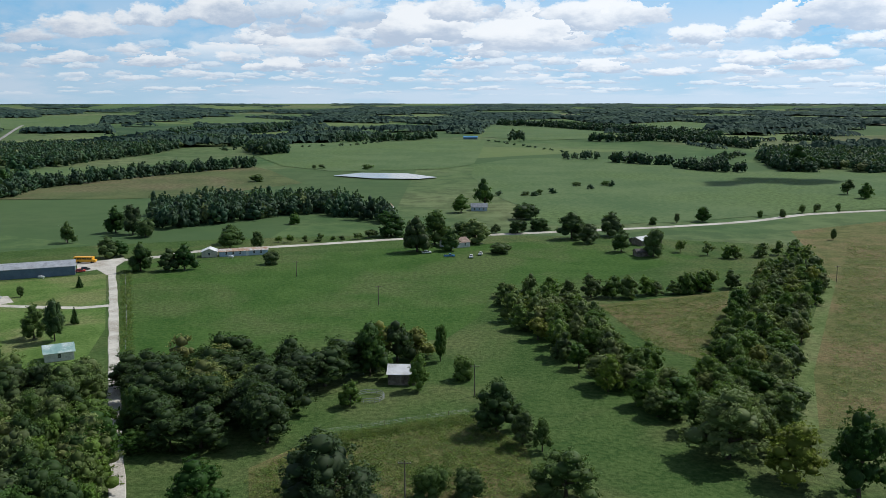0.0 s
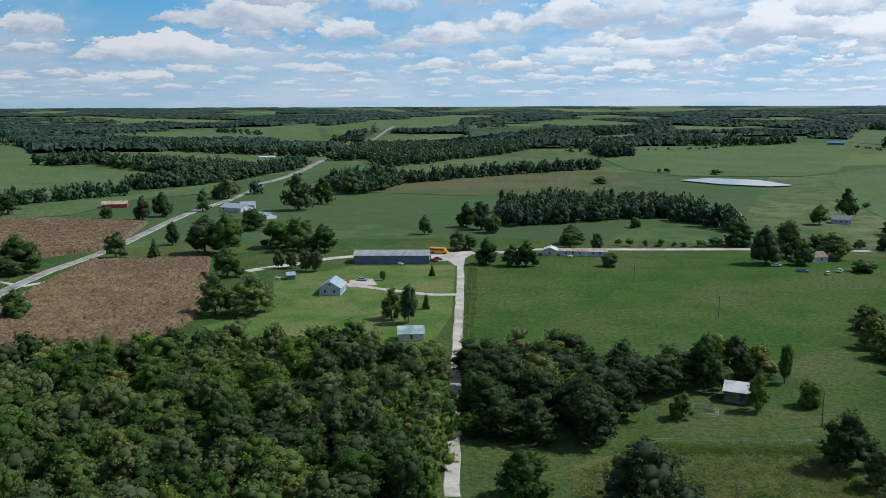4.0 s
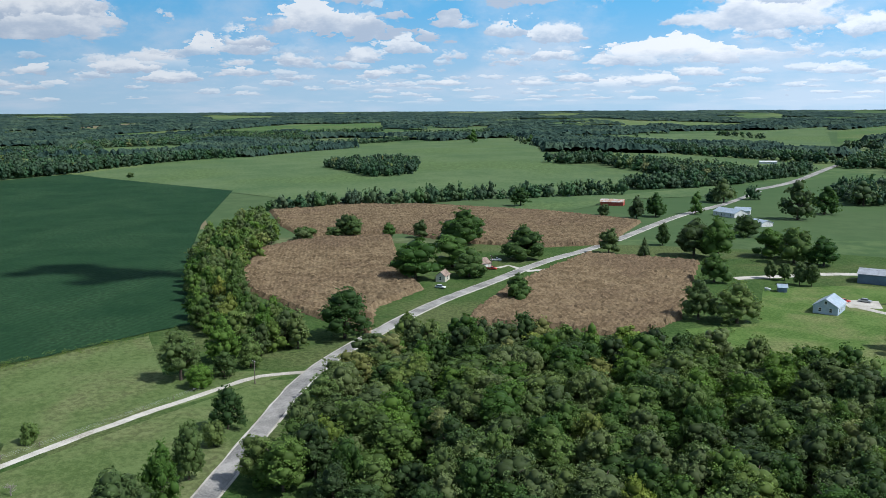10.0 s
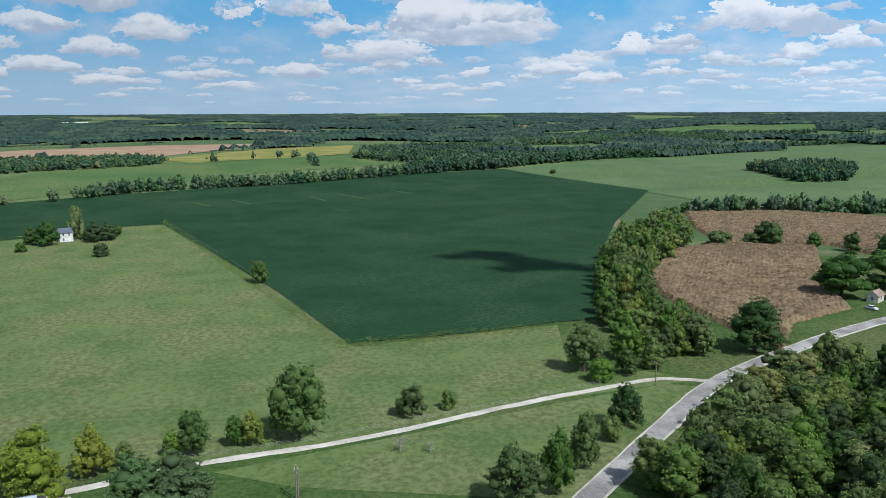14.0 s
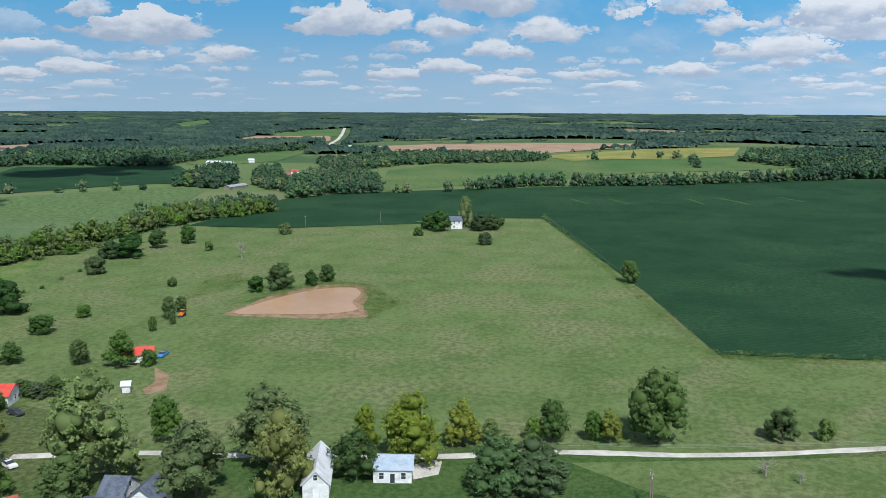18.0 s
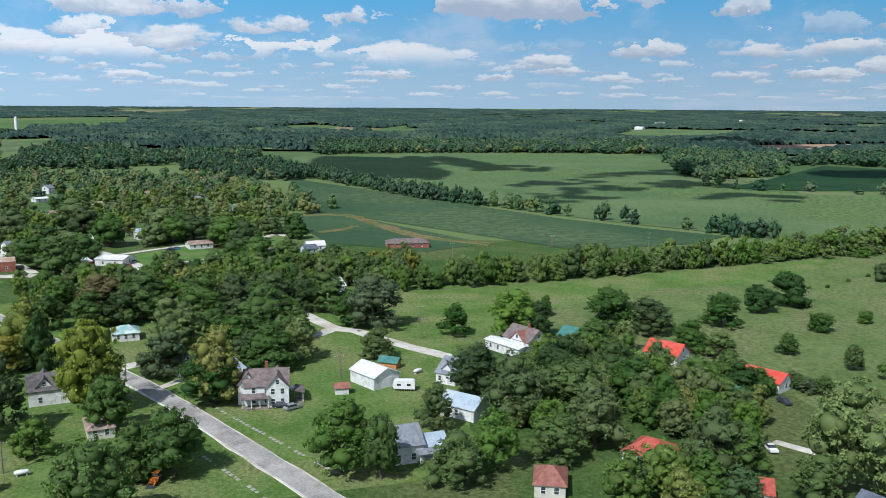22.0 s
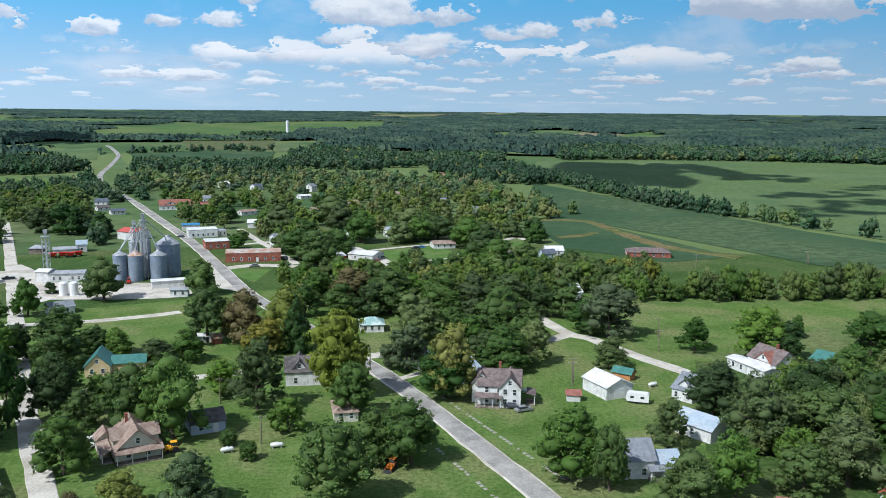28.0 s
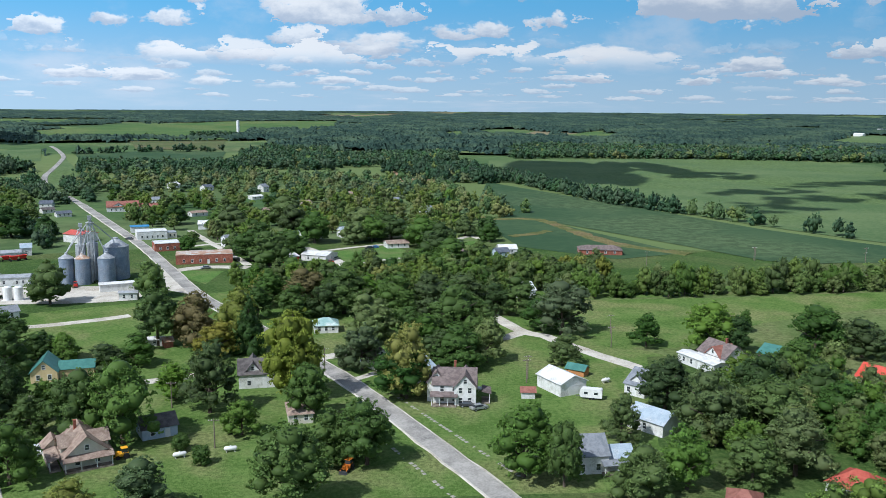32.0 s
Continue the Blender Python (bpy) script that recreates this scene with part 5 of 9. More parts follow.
drape('far_pasture', [(-663, -2066), (-836, -2383), (-935, -2412), (-764, -2040)], 'bean_yellowing', 0.256, label='far pale field between woods')
drape('far_pasture', [(-802, -1666), (-1147, -1945), (-1133, -1720), (-798, -1563)], 'bean_yellowing', 0.259, label='far pale field between woods')
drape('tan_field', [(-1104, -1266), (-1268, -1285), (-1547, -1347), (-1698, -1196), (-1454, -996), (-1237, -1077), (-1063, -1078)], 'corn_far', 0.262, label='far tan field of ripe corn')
drape('town_edge_field', [(450, -891), (422, -927), (385, -965), (321, -975), (286, -943), (260, -820), (306, -778), (339, -742), (366, -722)], 'side_lawn', 0.265, label='green field at the edge of town')
drape('far_strip', [(706, -2621), (553, -3072), (247, -3482), (-186, -3557), (-143, -2960), (119, -2626), (147, -2071), (335, -1999), (550, -2090)], 'bean_yellowing', 0.268, label='far pale green upland field')
drape('town_far_field', [(325, -1400), (222, -1492), (103, -1445), (98, -1256), (206, -1222), (283, -1253)], 'soy_far', 0.271, label='blue-green crop field beyond the town')
drape('far_pasture', [(329, -1889), (142, -1990), (117, -1510), (256, -1523)], 'hillside', 0.274, label='brownish far pasture beside a wood')
drape('far_pasture', [(492, -1504), (416, -1560), (342, -1276), (395, -1278)], 'valley_grass', 0.277, label='far pasture beside the highway')
drape('road_bank', [(338, -1379), (238, -1050), (202, -854), (224, -852), (275, -1050)], 'valley_grass', 0.28, label='grassy bank beside the far highway')
drape('bare_field', [(-121, -1028), (-140, -1034), (-155, -930), (-147, -876), (-113, -877)], 'corn_far', 0.283, label='bare tan patch of ground behind the town')
drape('far_pasture', [(-382, -2476), (-523, -2652), (-404, -2029)], 'bean_yellowing', 0.286, label='far pale field between woods')
drape('far_pasture', [(-741, -2331), (-983, -2601), (-731, -2080)], 'bean_yellowing', 0.289, label='far pale field between woods')
drape('far_pasture', [(-64, -1396), (-138, -1496), (-121, -1364)], 'bean_yellowing', 0.292, label='far pale field between woods')
# ---- corn ----
corn_crop([(-237.4, 174), (-276.5, 228.3), (-314.8, 311.6), (-264.7, 338.6), (-196, 241.9), (-186.4, 207.2), (-210.8, 196.8)], 40.0, seed=2)
corn_crop([(-368.8, 145.4), (-428.6, 180.3), (-450.5, 220.3), (-433.3, 266.6), (-337.2, 213.1), (-293.3, 196.3), (-275.5, 162.4), (-241.6, 140), (-274.1, 137.1), (-327.7, 134.5)], 20.0, seed=3)
corn_crop([(-594.8, 260.5), (-607.2, 322.5), (-551.9, 370.8), (-461.2, 418.5), (-384.4, 430.5), (-331.8, 343.9), (-345.8, 309.7), (-386, 281.7), (-436.7, 276.6), (-460.6, 221.8), (-512.3, 231.5)], 20.0, seed=4)
# ---- roads ----
strip('highway', [(-150.6, 47.9), (-181.5, 74.4), (-216.2, 105.6), (-241.1, 139.3), (-268.5, 184.4), (-288.9, 228.9), (-312.8, 281.6), (-334.7, 346.8), (-389.2, 471.1), (-417.2, 559.8), (-463.6, 671.8)], 4.7, 'asphalt', 0.16, 'worn grey two-lane asphalt highway', uneven=0.05)
strip('highway_far', [(-470.8, 666.6), (-504.6, 789.4), (-613.8, 1049.2), (-755.8, 1405), (-906.1, 1779.5), (-1127.2, 2322.7)], 7, 'asphalt', 0.3, 'grey highway climbing a far hill')
strip('gravel_lane', [(-217.9, 105.5), (-222.5, 92.7), (-216.9, 73.7), (-205.4, 42.5), (-194.5, 18.4), (-187.1, -2.3), (-184.5, -14.2), (-179.1, -32.6), (-171.9, -48.7), (-169.7, -54.2), (-162.2, -80.2), (-157.1, -96.1), (-152.6, -114.8), (-142.1, -141.3)], 2.3, 'gravel', 0.12, 'pale gravel lane along the pasture')
strip('gravel_road', [(-58.6, 144.2), (-69, 171), (-86.9, 217.2), (-110.1, 278.4), (-135.6, 344.8), (-148.4, 376.4)], 2.9, 'gravel', 0.12, 'pale gravel road between lawns and woods')
strip('gravel_crossroad', [(-230.8, 319.9), (-218.8, 346.2), (-204, 372), (-162.9, 395.7), (-134.3, 413.3), (-125.6, 425), (-69.7, 446.5), (-18.6, 466.9), (24.6, 479.2), (68, 492), (134.8, 511.7), (194.7, 536.8), (244.1, 569.7), (306.6, 589.9)], 5.5, 'gravel', 0.14, 'pale gravel road past the farm sheds')
strip('shed_drive', [(-123.7, 310.1), (-132.9, 306.7), (-150.7, 307.8), (-170.7, 311)], 3.6, 'gravel', 0.1, 'gravel driveway to a farm house')
strip('farm_lane', [(-299.1, 257.3), (-290.2, 285.4), (-268.4, 297.3), (-244.1, 308.5)], 3.4, 'gravel', 0.1, 'gravel farm track')
strip('main_street', [(-52, -114), (-40, -152.3), (-31.7, -178.2), (-23.3, -204.3), (-13.6, -232.7), (-6.2, -249.9), (12.2, -293), (37.1, -349.6), (56, -407.8), (81.9, -487.6), (114, -574.6), (160, -700.8), (188.3, -774.2)], 5.2, 'asphalt', 0.2, 'worn grey asphalt street through town', uneven=0.08)
strip('street_shoulder', [(-52, -114), (-40, -152.3), (-31.7, -178.2), (-23.3, -204.3), (-13.6, -232.7), (-6.2, -249.9), (12.2, -293), (37.1, -349.6), (56, -407.8), (81.9, -487.6), (114, -574.6), (160, -700.8)], 6.2, 'gravel', 0.15, 'pale gravel shoulder of the street', uneven=0.25)
strip('highway_shoulder', [(-150.6, 47.9), (-181.5, 74.4), (-216.2, 105.6), (-241.1, 139.3), (-268.5, 184.4), (-288.9, 228.9), (-312.8, 281.6), (-334.7, 346.8), (-389.2, 471.1), (-417.2, 559.8)], 5.7, 'gravel', 0.11, 'pale gravel shoulder of the highway', uneven=0.2)
strip('far_road', [(-1597, -728), (-1812, -816), (-2090, -925), (-2352, -1028), (-2697, -1170)], 9, 'gravel', 0.6, 'pale gravel road climbing through a far wood')
strip('town_highway', [(186, -764), (230, -873), (266, -1004), (285, -1108), (309, -1242), (333, -1363), (381, -1523), (417, -1628)], 6, 'asphalt', 0.4, 'grey highway leaving town over far hills')
strip('side_street', [(-1.1, -256.4), (-8, -254.6), (-16.9, -258.1)], 5, 'gravel', 0.14, 'pale gravel side street')
strip('side_street_two', [(-39.1, -264.5), (-55.7, -266.4), (-68, -268), (-77, -275.1)], 5, 'gravel', 0.14, 'pale gravel side street')
strip('back_street', [(-70.6, -305.9), (-74.3, -286.1), (-77.4, -273.6), (-82.4, -268.8), (-89.1, -251.4), (-99.6, -229.9)], 5, 'gravel', 0.13, 'pale gravel back street')
strip('cross_street', [(54.8, -158.2), (69.7, -194.4), (88.6, -243.2), (118, -322.2), (166.1, -452.6), (214.4, -579.6)], 5, 'gravel', 0.13, 'pale gravel cross street')
strip('cross_street_two', [(116.2, -303), (83.9, -308.1), (58.6, -318.8)], 4.5, 'gravel', 0.12, 'pale gravel cross street')
strip('town_lane', [(102, -214.6), (81.1, -224), (49.2, -235.6), (27.7, -242.1)], 4.2, 'gravel', 0.12, 'narrow pale lane')
strip('mid_street', [(56.7, -403.5), (40.9, -414.1), (20.6, -409.6)], 7, 'gravel', 0.13, 'pale street in front of brick shops')
strip('garden_street', [(-6.4, -465.6), (-13.8, -446.4), (-21.9, -420.3), (-31.1, -388.3)], 6, 'gravel', 0.13, 'pale gravel street past the repair shop')
strip('garden_lane', [(-11.5, -450.2), (-30.2, -462), (-49.7, -470.5), (-62.9, -473.7)], 3.2, 'gravel', 0.12, 'narrow pale lane between lawns')
strip('garden_lane', [(-24, -409.2), (-38.5, -417.5), (-53.7, -426.2)], 2.6, 'gravel', 0.12, 'narrow pale lane between lawns')
strip('alley', [(61.5, -541.5), (44.8, -489.2), (33, -455.1), (20.8, -415.7)], 3.6, 'gravel', 0.12, 'pale concrete alley between gardens')
strip('alley', [(60.2, -474.1), (47.4, -483.2), (32.3, -490.5)], 3, 'gravel', 0.12, 'pale gravel alley between gardens')
strip('field_drive', [(-95.4, -486.3), (-103.5, -494.8), (-108.8, -483.3)], 3.6, 'gravel', 0.2, 'curved pale gravel drive beside a lawn')
drape('garden_lawn', [(-15.8, -444.4), (-29.9, -456.3), (-50.9, -466.4), (-59.6, -448.6), (-54.7, -429.5), (-38.7, -419.1), (-24.8, -412.2)], 'side_lawn', 0.09, label='mown bright lawn beside the street')
drape('garden_lawn', [(-27.7, -402.9), (-53.3, -422.9), (-71.1, -408.8), (-69.7, -388.2), (-33, -385.5)], 'side_lawn', 0.09, label='mown bright lawn beside a lane')
drape('garden_lawn', [(-94, -475.7), (-107.9, -479), (-99.4, -455.2), (-90.4, -453.9)], 'side_lawn', 0.09, label='mown bright lawn beside a garden')
drape('garden_lawn', [(53.4, -407.6), (31.9, -401.6), (37, -372.8), (45.7, -386.2)], 'side_lawn', 0.09, label='mown lawn beside the street')
drape('gravel_yard', [(-174.8, 402.5), (-164, 400), (-154.6, 408.9), (-150.7, 401.2), (-149.6, 386.1), (-142.5, 366.7), (-146.6, 366.7), (-155.5, 378.7), (-161.5, 372.1)], 'gravel', 0.1, label='pale gravel yard between sheds and road')
drape('elevator_yard', [(157.6, -407.2), (138.2, -407.2), (129.1, -379.7), (76.7, -374.3), (69.4, -374.3), (66.8, -359.6), (73.4, -357.7), (119.7, -355.9), (125.7, -350.2), (129.6, -350.2), (140.5, -383.3), (145.3, -374.5)], 'gravel', 0.09, label='dusty gravel yard of the grain elevator')
drape('mill_yard', [(154.9, -422.7), (150.8, -424), (140.5, -410), (132.5, -391.7), (123.9, -373.7), (115.4, -365.4), (104.9, -362.9), (88.3, -368.2), (72.8, -373.2), (65.7, -368.5), (62.5, -360.6), (59.6, -352.3), (61.4, -345.2), (73.4, -342.7), (88.6, -342.3), (101.6, -343.6), (112.5, -344.3), (116.9, -335), (122.3, -336.3), (140.1, -379.8)], 'gravel', 0.085, label='dusty pale gravel yard between the mill and the bins')
drape('house_yard', [(-180.5, 316.8), (-169.4, 326.2), (-161.7, 315.2), (-170.3, 307)], 'gravel', 0.09, label='gravel parking in front of a farm house')
drape('lane_yard', [(-164, -56.5), (-168.1, -53.7), (-167.8, -51.1), (-161.2, -49.9), (-157.3, -54.1)], 'gravel', 0.09, label='gravel parking beside a cottage')
drape('mill_lot', [(53.1, -364.1), (34.6, -346.8), (49, -389.8), (58.7, -404)], 'gravel', 0.09, label='pale paved apron beside the main street')
strip('drive', [(-15.1, -231.6), (-18.4, -233.3), (-22.8, -237.1)], 2.6, 'gravel', 0.09, 'short gravel driveway across the verge')
strip('drive', [(-299.1, 257.3), (-315.6, 260.7), (-313.4, 251.8)], 2.6, 'gravel', 0.09, 'short gravel driveway across the verge')
def sidewalk(a, b, seed):
    """An old walk of separate concrete slabs, some sunk in the grass."""
    rnd = random.Random(seed)
    a, b = Vector(a), Vector(b)
    d = (b - a).normalized()
    e = base("sidewalk", a.x, a.y, math.degrees(math.atan2(d.y, d.x)), "old broken concrete sidewalk of separate slabs in grass", "sidewalk")
    me = Shape().box(-0.5, -0.4, -0.1, 0.5, 0.4, 0.1).mesh("slab")
    me.materials.append(MATS["old_concrete"])
    for k in range(int((b - a).length / 1.5)):
        if rnd.random() < 0.22:
            continue
        o = put("slab", me, "old_concrete", e)
        o.matrix_basis = pose(k * 1.5, rnd.uniform(-.08, .08), rnd.uniform(-.06, .04), rnd.uniform(-3, 3), rnd.uniform(-3, 3), rnd.uniform(-5, 5))


sidewalk((-26, -216), (-46, -160), 1)
sidewalk((-13, -205), (-33, -146), 2)
# ---- water ----
drape('pond_bank', [(-271.1, -166.4), (-273.2, -167.6), (-276.5, -167.6), (-280.5, -167.1), (-285.1, -166.7), (-290.4, -166.7), (-296.6, -166.8), (-303, -166.6), (-309, -165.7), (-314.7, -164.1), (-320.4, -161.9), (-325.6, -159.3), (-329.9, -156.5), (-333.5, -153.3), (-336.5, -149.6), (-338.4, -145.9), (-338.7, -142.5), (-337, -139.4), (-333.8, -136.4), (-329.4, -133.5), (-324.6, -131), (-318.9, -128.8), (-312.1, -126.9), (-305.4, -125.1), (-299.6, -123.3), (-295.1, -120.9), (-291.4, -118.1), (-288.1, -116.1), (-285.1, -115.9), (-282.3, -118.2), (-279.9, -122.2), (-277.8, -127), (-276.1, -131.7), (-274.9, -136.2), (-274.2, -140.9), (-273.6, -145.6), (-273.1, -150.1), (-272.2, -154.7), (-271, -159.4), (-270.5, -163.5)], 'soil', 0.1, label='bare brown muddy bank of a pond')
drape('pond', [(-275, -165), (-280, -165.5), (-287.5, -164.6), (-295.7, -163.1), (-302.8, -161.4), (-308.6, -159.8), (-314, -157.8), (-318.8, -155.6), (-322.8, -153.2), (-326.1, -150.5), (-328.8, -147.5), (-330.6, -144.4), (-331.1, -141.7), (-330.1, -139.3), (-327.8, -137), (-324.7, -134.9), (-321.4, -133.3), (-317.7, -132.3), (-313.5, -131.7), (-309.2, -131.2), (-305.3, -130.3), (-301.9, -128.5), (-298.7, -126), (-295.6, -124), (-292.7, -123.5), (-289.8, -124.9), (-286.9, -127.5), (-284.3, -130.9), (-282.1, -134.4), (-280.5, -138.1), (-279.4, -142.2), (-278.5, -146.4), (-277.7, -150.4), (-276.2, -154.6), (-274.3, -158.9), (-273.5, -162.7)], 'mud_water', 0.2, label='muddy brown farm pond')
drape('pond_far', [(-110.9, 868), (-85.2, 899.7), (-37.5, 891.4), (-5, 846.1), (-24, 828.9), (-68.3, 836.1)], 'pond_water', 1, label='pale grey pond on a hill')
# ---- single trees ----
tree(-192.5, -7.3, 17.2, 14.1, 'tall', 'leaf_mid', 'beside a gravel lane')
tree(-203, 20, 8.5, 8.0, 'round', 'leaf_mid', 'beside a gravel lane')
tree(-206.6, 29.9, 5.1, 4.8, 'bush', 'leaf_light', 'beside a gravel lane')
tree(-185.1, -30.2, 10.3, 7.3, 'tall', 'leaf_mid', 'beside a gravel lane')
tree(-189.6, -21.5, 7.2, 4.7, 'tall', 'leaf_mid', 'beside a gravel lane')
tree(-189.3, -17.7, 8.2, 6.5, 'round', 'leaf_yellow', 'beside a gravel lane')
tree(-185.1, -34.4, 6.4, 5.2, 'round', 'leaf_light', 'beside a gravel lane')
tree(-379.9, -30.1, 9.9, 6.6, 'tall', 'leaf_mid', 'on a fence line')
tree(-996.7, 270.5, 6.8, 10.7, 'bush', 'leaf_mid', 'on a fence line')
tree(-188.5, 69.9, 11.0, 9.0, 'round', 'leaf_dark', 'beside the highway')
tree(-152, 35.1, 12.1, 12.6, 'round', 'leaf_mid', 'beside the highway')
tree(-154.8, 43.9, 14.1, 7.3, 'round', 'leaf_mid', 'beside the highway')
tree(-166.2, 52.8, 12.2, 7.0, 'tall', 'leaf_mid', 'beside the highway')
tree(-180, 63.3, 6.1, 5.2, 'bush', 'leaf_light', 'beside the highway')
tree(-244.5, 132, 17.4, 18.8, 'round', 'leaf_dark', 'at a field edge')
tree(-181.2, 15.2, 4.4, 6.5, 'bare', 'leaf_brown', 'at a field edge')
tree(-179.4, 21.8, 3.0, 4.4, 'bare', 'leaf_brown', 'at a field edge')
tree(-232.3, 73.2, 14.8, 13.6, 'round', 'leaf_mid', 'at a field edge')
tree(-242.5, 89.6, 14.9, 11.0, 'round', 'leaf_light', 'at a field edge')
tree(-222.8, 75.1, 6.6, 7.7, 'bush', 'leaf_light', 'at a field edge')
tree(-227.6, 84.2, 8.0, 7.3, 'round', 'leaf_mid', 'at a field edge')
tree(-232.5, 94.1, 9.9, 7.5, 'round', 'leaf_light', 'at a field edge')
tree(-438.1, 243.9, 14.0, 13.6, 'round', 'leaf_mid', 'at a corn field')
tree(-446.2, 215.5, 7.8, 12.2, 'bush', 'leaf_mid', 'at a corn field')
tree(-446.7, 237.1, 6.6, 13.7, 'bush', 'leaf_mid', 'at a corn field')
tree(-432.1, 264.8, 8.5, 8.8, 'round', 'leaf_mid', 'at a corn field')
tree(-416, 276.2, 10.8, 9.2, 'round', 'leaf_mid', 'at a corn field')
tree(-253.3, 214.3, 11.3, 11.9, 'round', 'leaf_mid', 'at a corn field')
tree(-376.3, 279, 16.2, 31.1, 'round', 'leaf_dark', 'beside a farm house')
tree(-312.2, 204.6, 18.5, 22.2, 'round', 'leaf_dark', 'beside a farm house')
tree(-328.2, 236.2, 12.1, 21.3, 'round', 'leaf_mid', 'beside a farm house')
tree(-303.6, 228.1, 13.3, 16.0, 'round', 'leaf_mid', 'beside a farm house')
tree(-324.7, 277.1, 13.5, 22.8, 'round', 'leaf_dark', 'beside a farm house')
tree(-311, 324.1, 13.5, 11.9, 'round', 'leaf_mid', 'beside the highway')
tree(-295.4, 333.9, 9.5, 6.8, 'conifer', 'leaf_mid', 'beside the highway')
tree(-311.8, 366.9, 12.7, 8.6, 'round', 'leaf_dark', 'beside the highway')
tree(-400.5, 443.8, 15.7, 11.5, 'round', 'leaf_dark', 'beside the highway')
tree(-398.3, 460.6, 16.7, 15.0, 'round', 'leaf_dark', 'beside the highway')
tree(-391.3, 493.7, 16.3, 12.0, 'round', 'leaf_mid', 'beside the highway')
tree(-424.8, 570, 17.8, 20.1, 'round', 'leaf_mid', 'beside the highway')
tree(-426.2, 438.3, 8.1, 9.3, 'bush', 'leaf_mid', 'beside the highway')
tree(-504.9, 428.6, 11.0, 16.6, 'round', 'leaf_dark', 'beside the highway')
tree(-445.1, 242.9, 13.7, 13.9, 'round', 'leaf_mid', 'beside the highway')
tree(-447.6, 217.2, 8.1, 13.5, 'bush', 'leaf_mid', 'beside the highway')
tree(-279.3, 352.5, 19.2, 18.5, 'round', 'leaf_dark', 'round a farmstead')
tree(-266.4, 354.3, 21.7, 21.1, 'round', 'leaf_mid', 'round a farmstead')
tree(-304.4, 431.5, 12.6, 16.0, 'round', 'leaf_dark', 'round a farmstead')
tree(-254.5, 381.1, 14.8, 18.4, 'round', 'leaf_mid', 'round a farmstead')
tree(-237.4, 375.1, 17.6, 19.2, 'round', 'leaf_mid', 'round a farmstead')
tree(-224, 378.5, 14.0, 16.0, 'round', 'leaf_dark', 'round a farmstead')
tree(-230.9, 305.7, 13.9, 14.4, 'round', 'leaf_mid', 'round a farmstead')
tree(-192, 246.6, 15.7, 13.4, 'round', 'leaf_mid', 'round a farmstead')
tree(-180.7, 253.2, 15.5, 17.5, 'round', 'leaf_light', 'round a farmstead')
tree(-220.8, 331.4, 8.6, 5.4, 'tall', 'leaf_mid', 'round a farmstead')
tree(-215.2, 333.9, 7.7, 5.9, 'tall', 'leaf_mid', 'round a farmstead')
tree(-205.4, 329.7, 10.0, 6.5, 'tall', 'leaf_mid', 'round a farmstead')
tree(-200.8, 331.2, 9.5, 6.4, 'tall', 'leaf_mid', 'round a farmstead')
tree(-200.2, 451.9, 11.6, 8.7, 'round', 'leaf_mid', 'round a farmstead')
tree(-331.2, 524.2, 26.1, 24.6, 'round', 'leaf_dark', 'along a creek')
tree(-337.8, 567.2, 18.5, 21.6, 'round', 'leaf_dark', 'along a creek')
tree(-350.2, 640.9, 13.5, 23.5, 'round', 'leaf_grey', 'along a creek')
tree(-359.4, 698.6, 19.0, 20.0, 'round', 'leaf_dark', 'along a creek')
tree(-202.4, 455.1, 10.6, 8.3, 'bare', 'leaf_brown', 'in a pasture')
tree(-176.6, 811.8, 7.2, 13.5, 'bush', 'leaf_mid', 'in a pasture')
tree(-1509.1, 1141.9, 27.6, 22.0, 'round', 'leaf_mid', 'in a pasture')
tree(-1372.7, 1190.6, 17.0, 16.8, 'round', 'leaf_mid', 'in a pasture')
tree(-130.6, 265.6, 11.3, 8.3, 'round', 'leaf_mid', 'beside farm buildings')
tree(-122.6, 262.3, 13.9, 6.9, 'tall', 'leaf_grey', 'beside farm buildings')
tree(-125.3, 283.7, 5.7, 3.3, 'conifer', 'leaf_dark', 'beside farm buildings')
tree(-147.7, 341.3, 5.1, 3.1, 'conifer', 'leaf_dark', 'beside farm buildings')
tree(-163.5, 324.2, 4.4, 3.0, 'tall', 'leaf_mid', 'beside farm buildings')
tree(-134.7, 375.7, 13.0, 11.2, 'round', 'leaf_dark', 'beside farm buildings')
tree(-122.3, 376.3, 10.2, 10.0, 'round', 'leaf_dark', 'beside farm buildings')
tree(-115.9, 378.2, 12.1, 11.1, 'round', 'leaf_dark', 'beside farm buildings')
tree(-108.9, 433.5, 10.8, 12.5, 'round', 'leaf_mid', 'beside farm buildings')
tree(-94.9, 433.7, 9.0, 6.8, 'tall', 'leaf_mid', 'beside farm buildings')
tree(-79.7, 391.6, 6.2, 8.4, 'bush', 'leaf_mid', 'beside farm buildings')
tree(-162.1, 409, 9.2, 12.3, 'round', 'leaf_mid', 'beside farm buildings')
tree(-157.1, 412.3, 7.1, 9.3, 'round', 'leaf_dark', 'beside farm buildings')
tree(-203, 456.9, 10.8, 8.3, 'bare', 'leaf_brown', 'in a pasture')
tree(-188.6, 489.3, 15.4, 12.3, 'round', 'leaf_dark', 'in a pasture')
tree(-176.5, 482.8, 17.1, 13.5, 'round', 'leaf_dark', 'in a pasture')
tree(-165.6, 472.4, 10.2, 12.6, 'bush', 'leaf_mid', 'in a pasture')
tree(-176.7, 814.7, 6.4, 13.5, 'bush', 'leaf_mid', 'in a pasture')
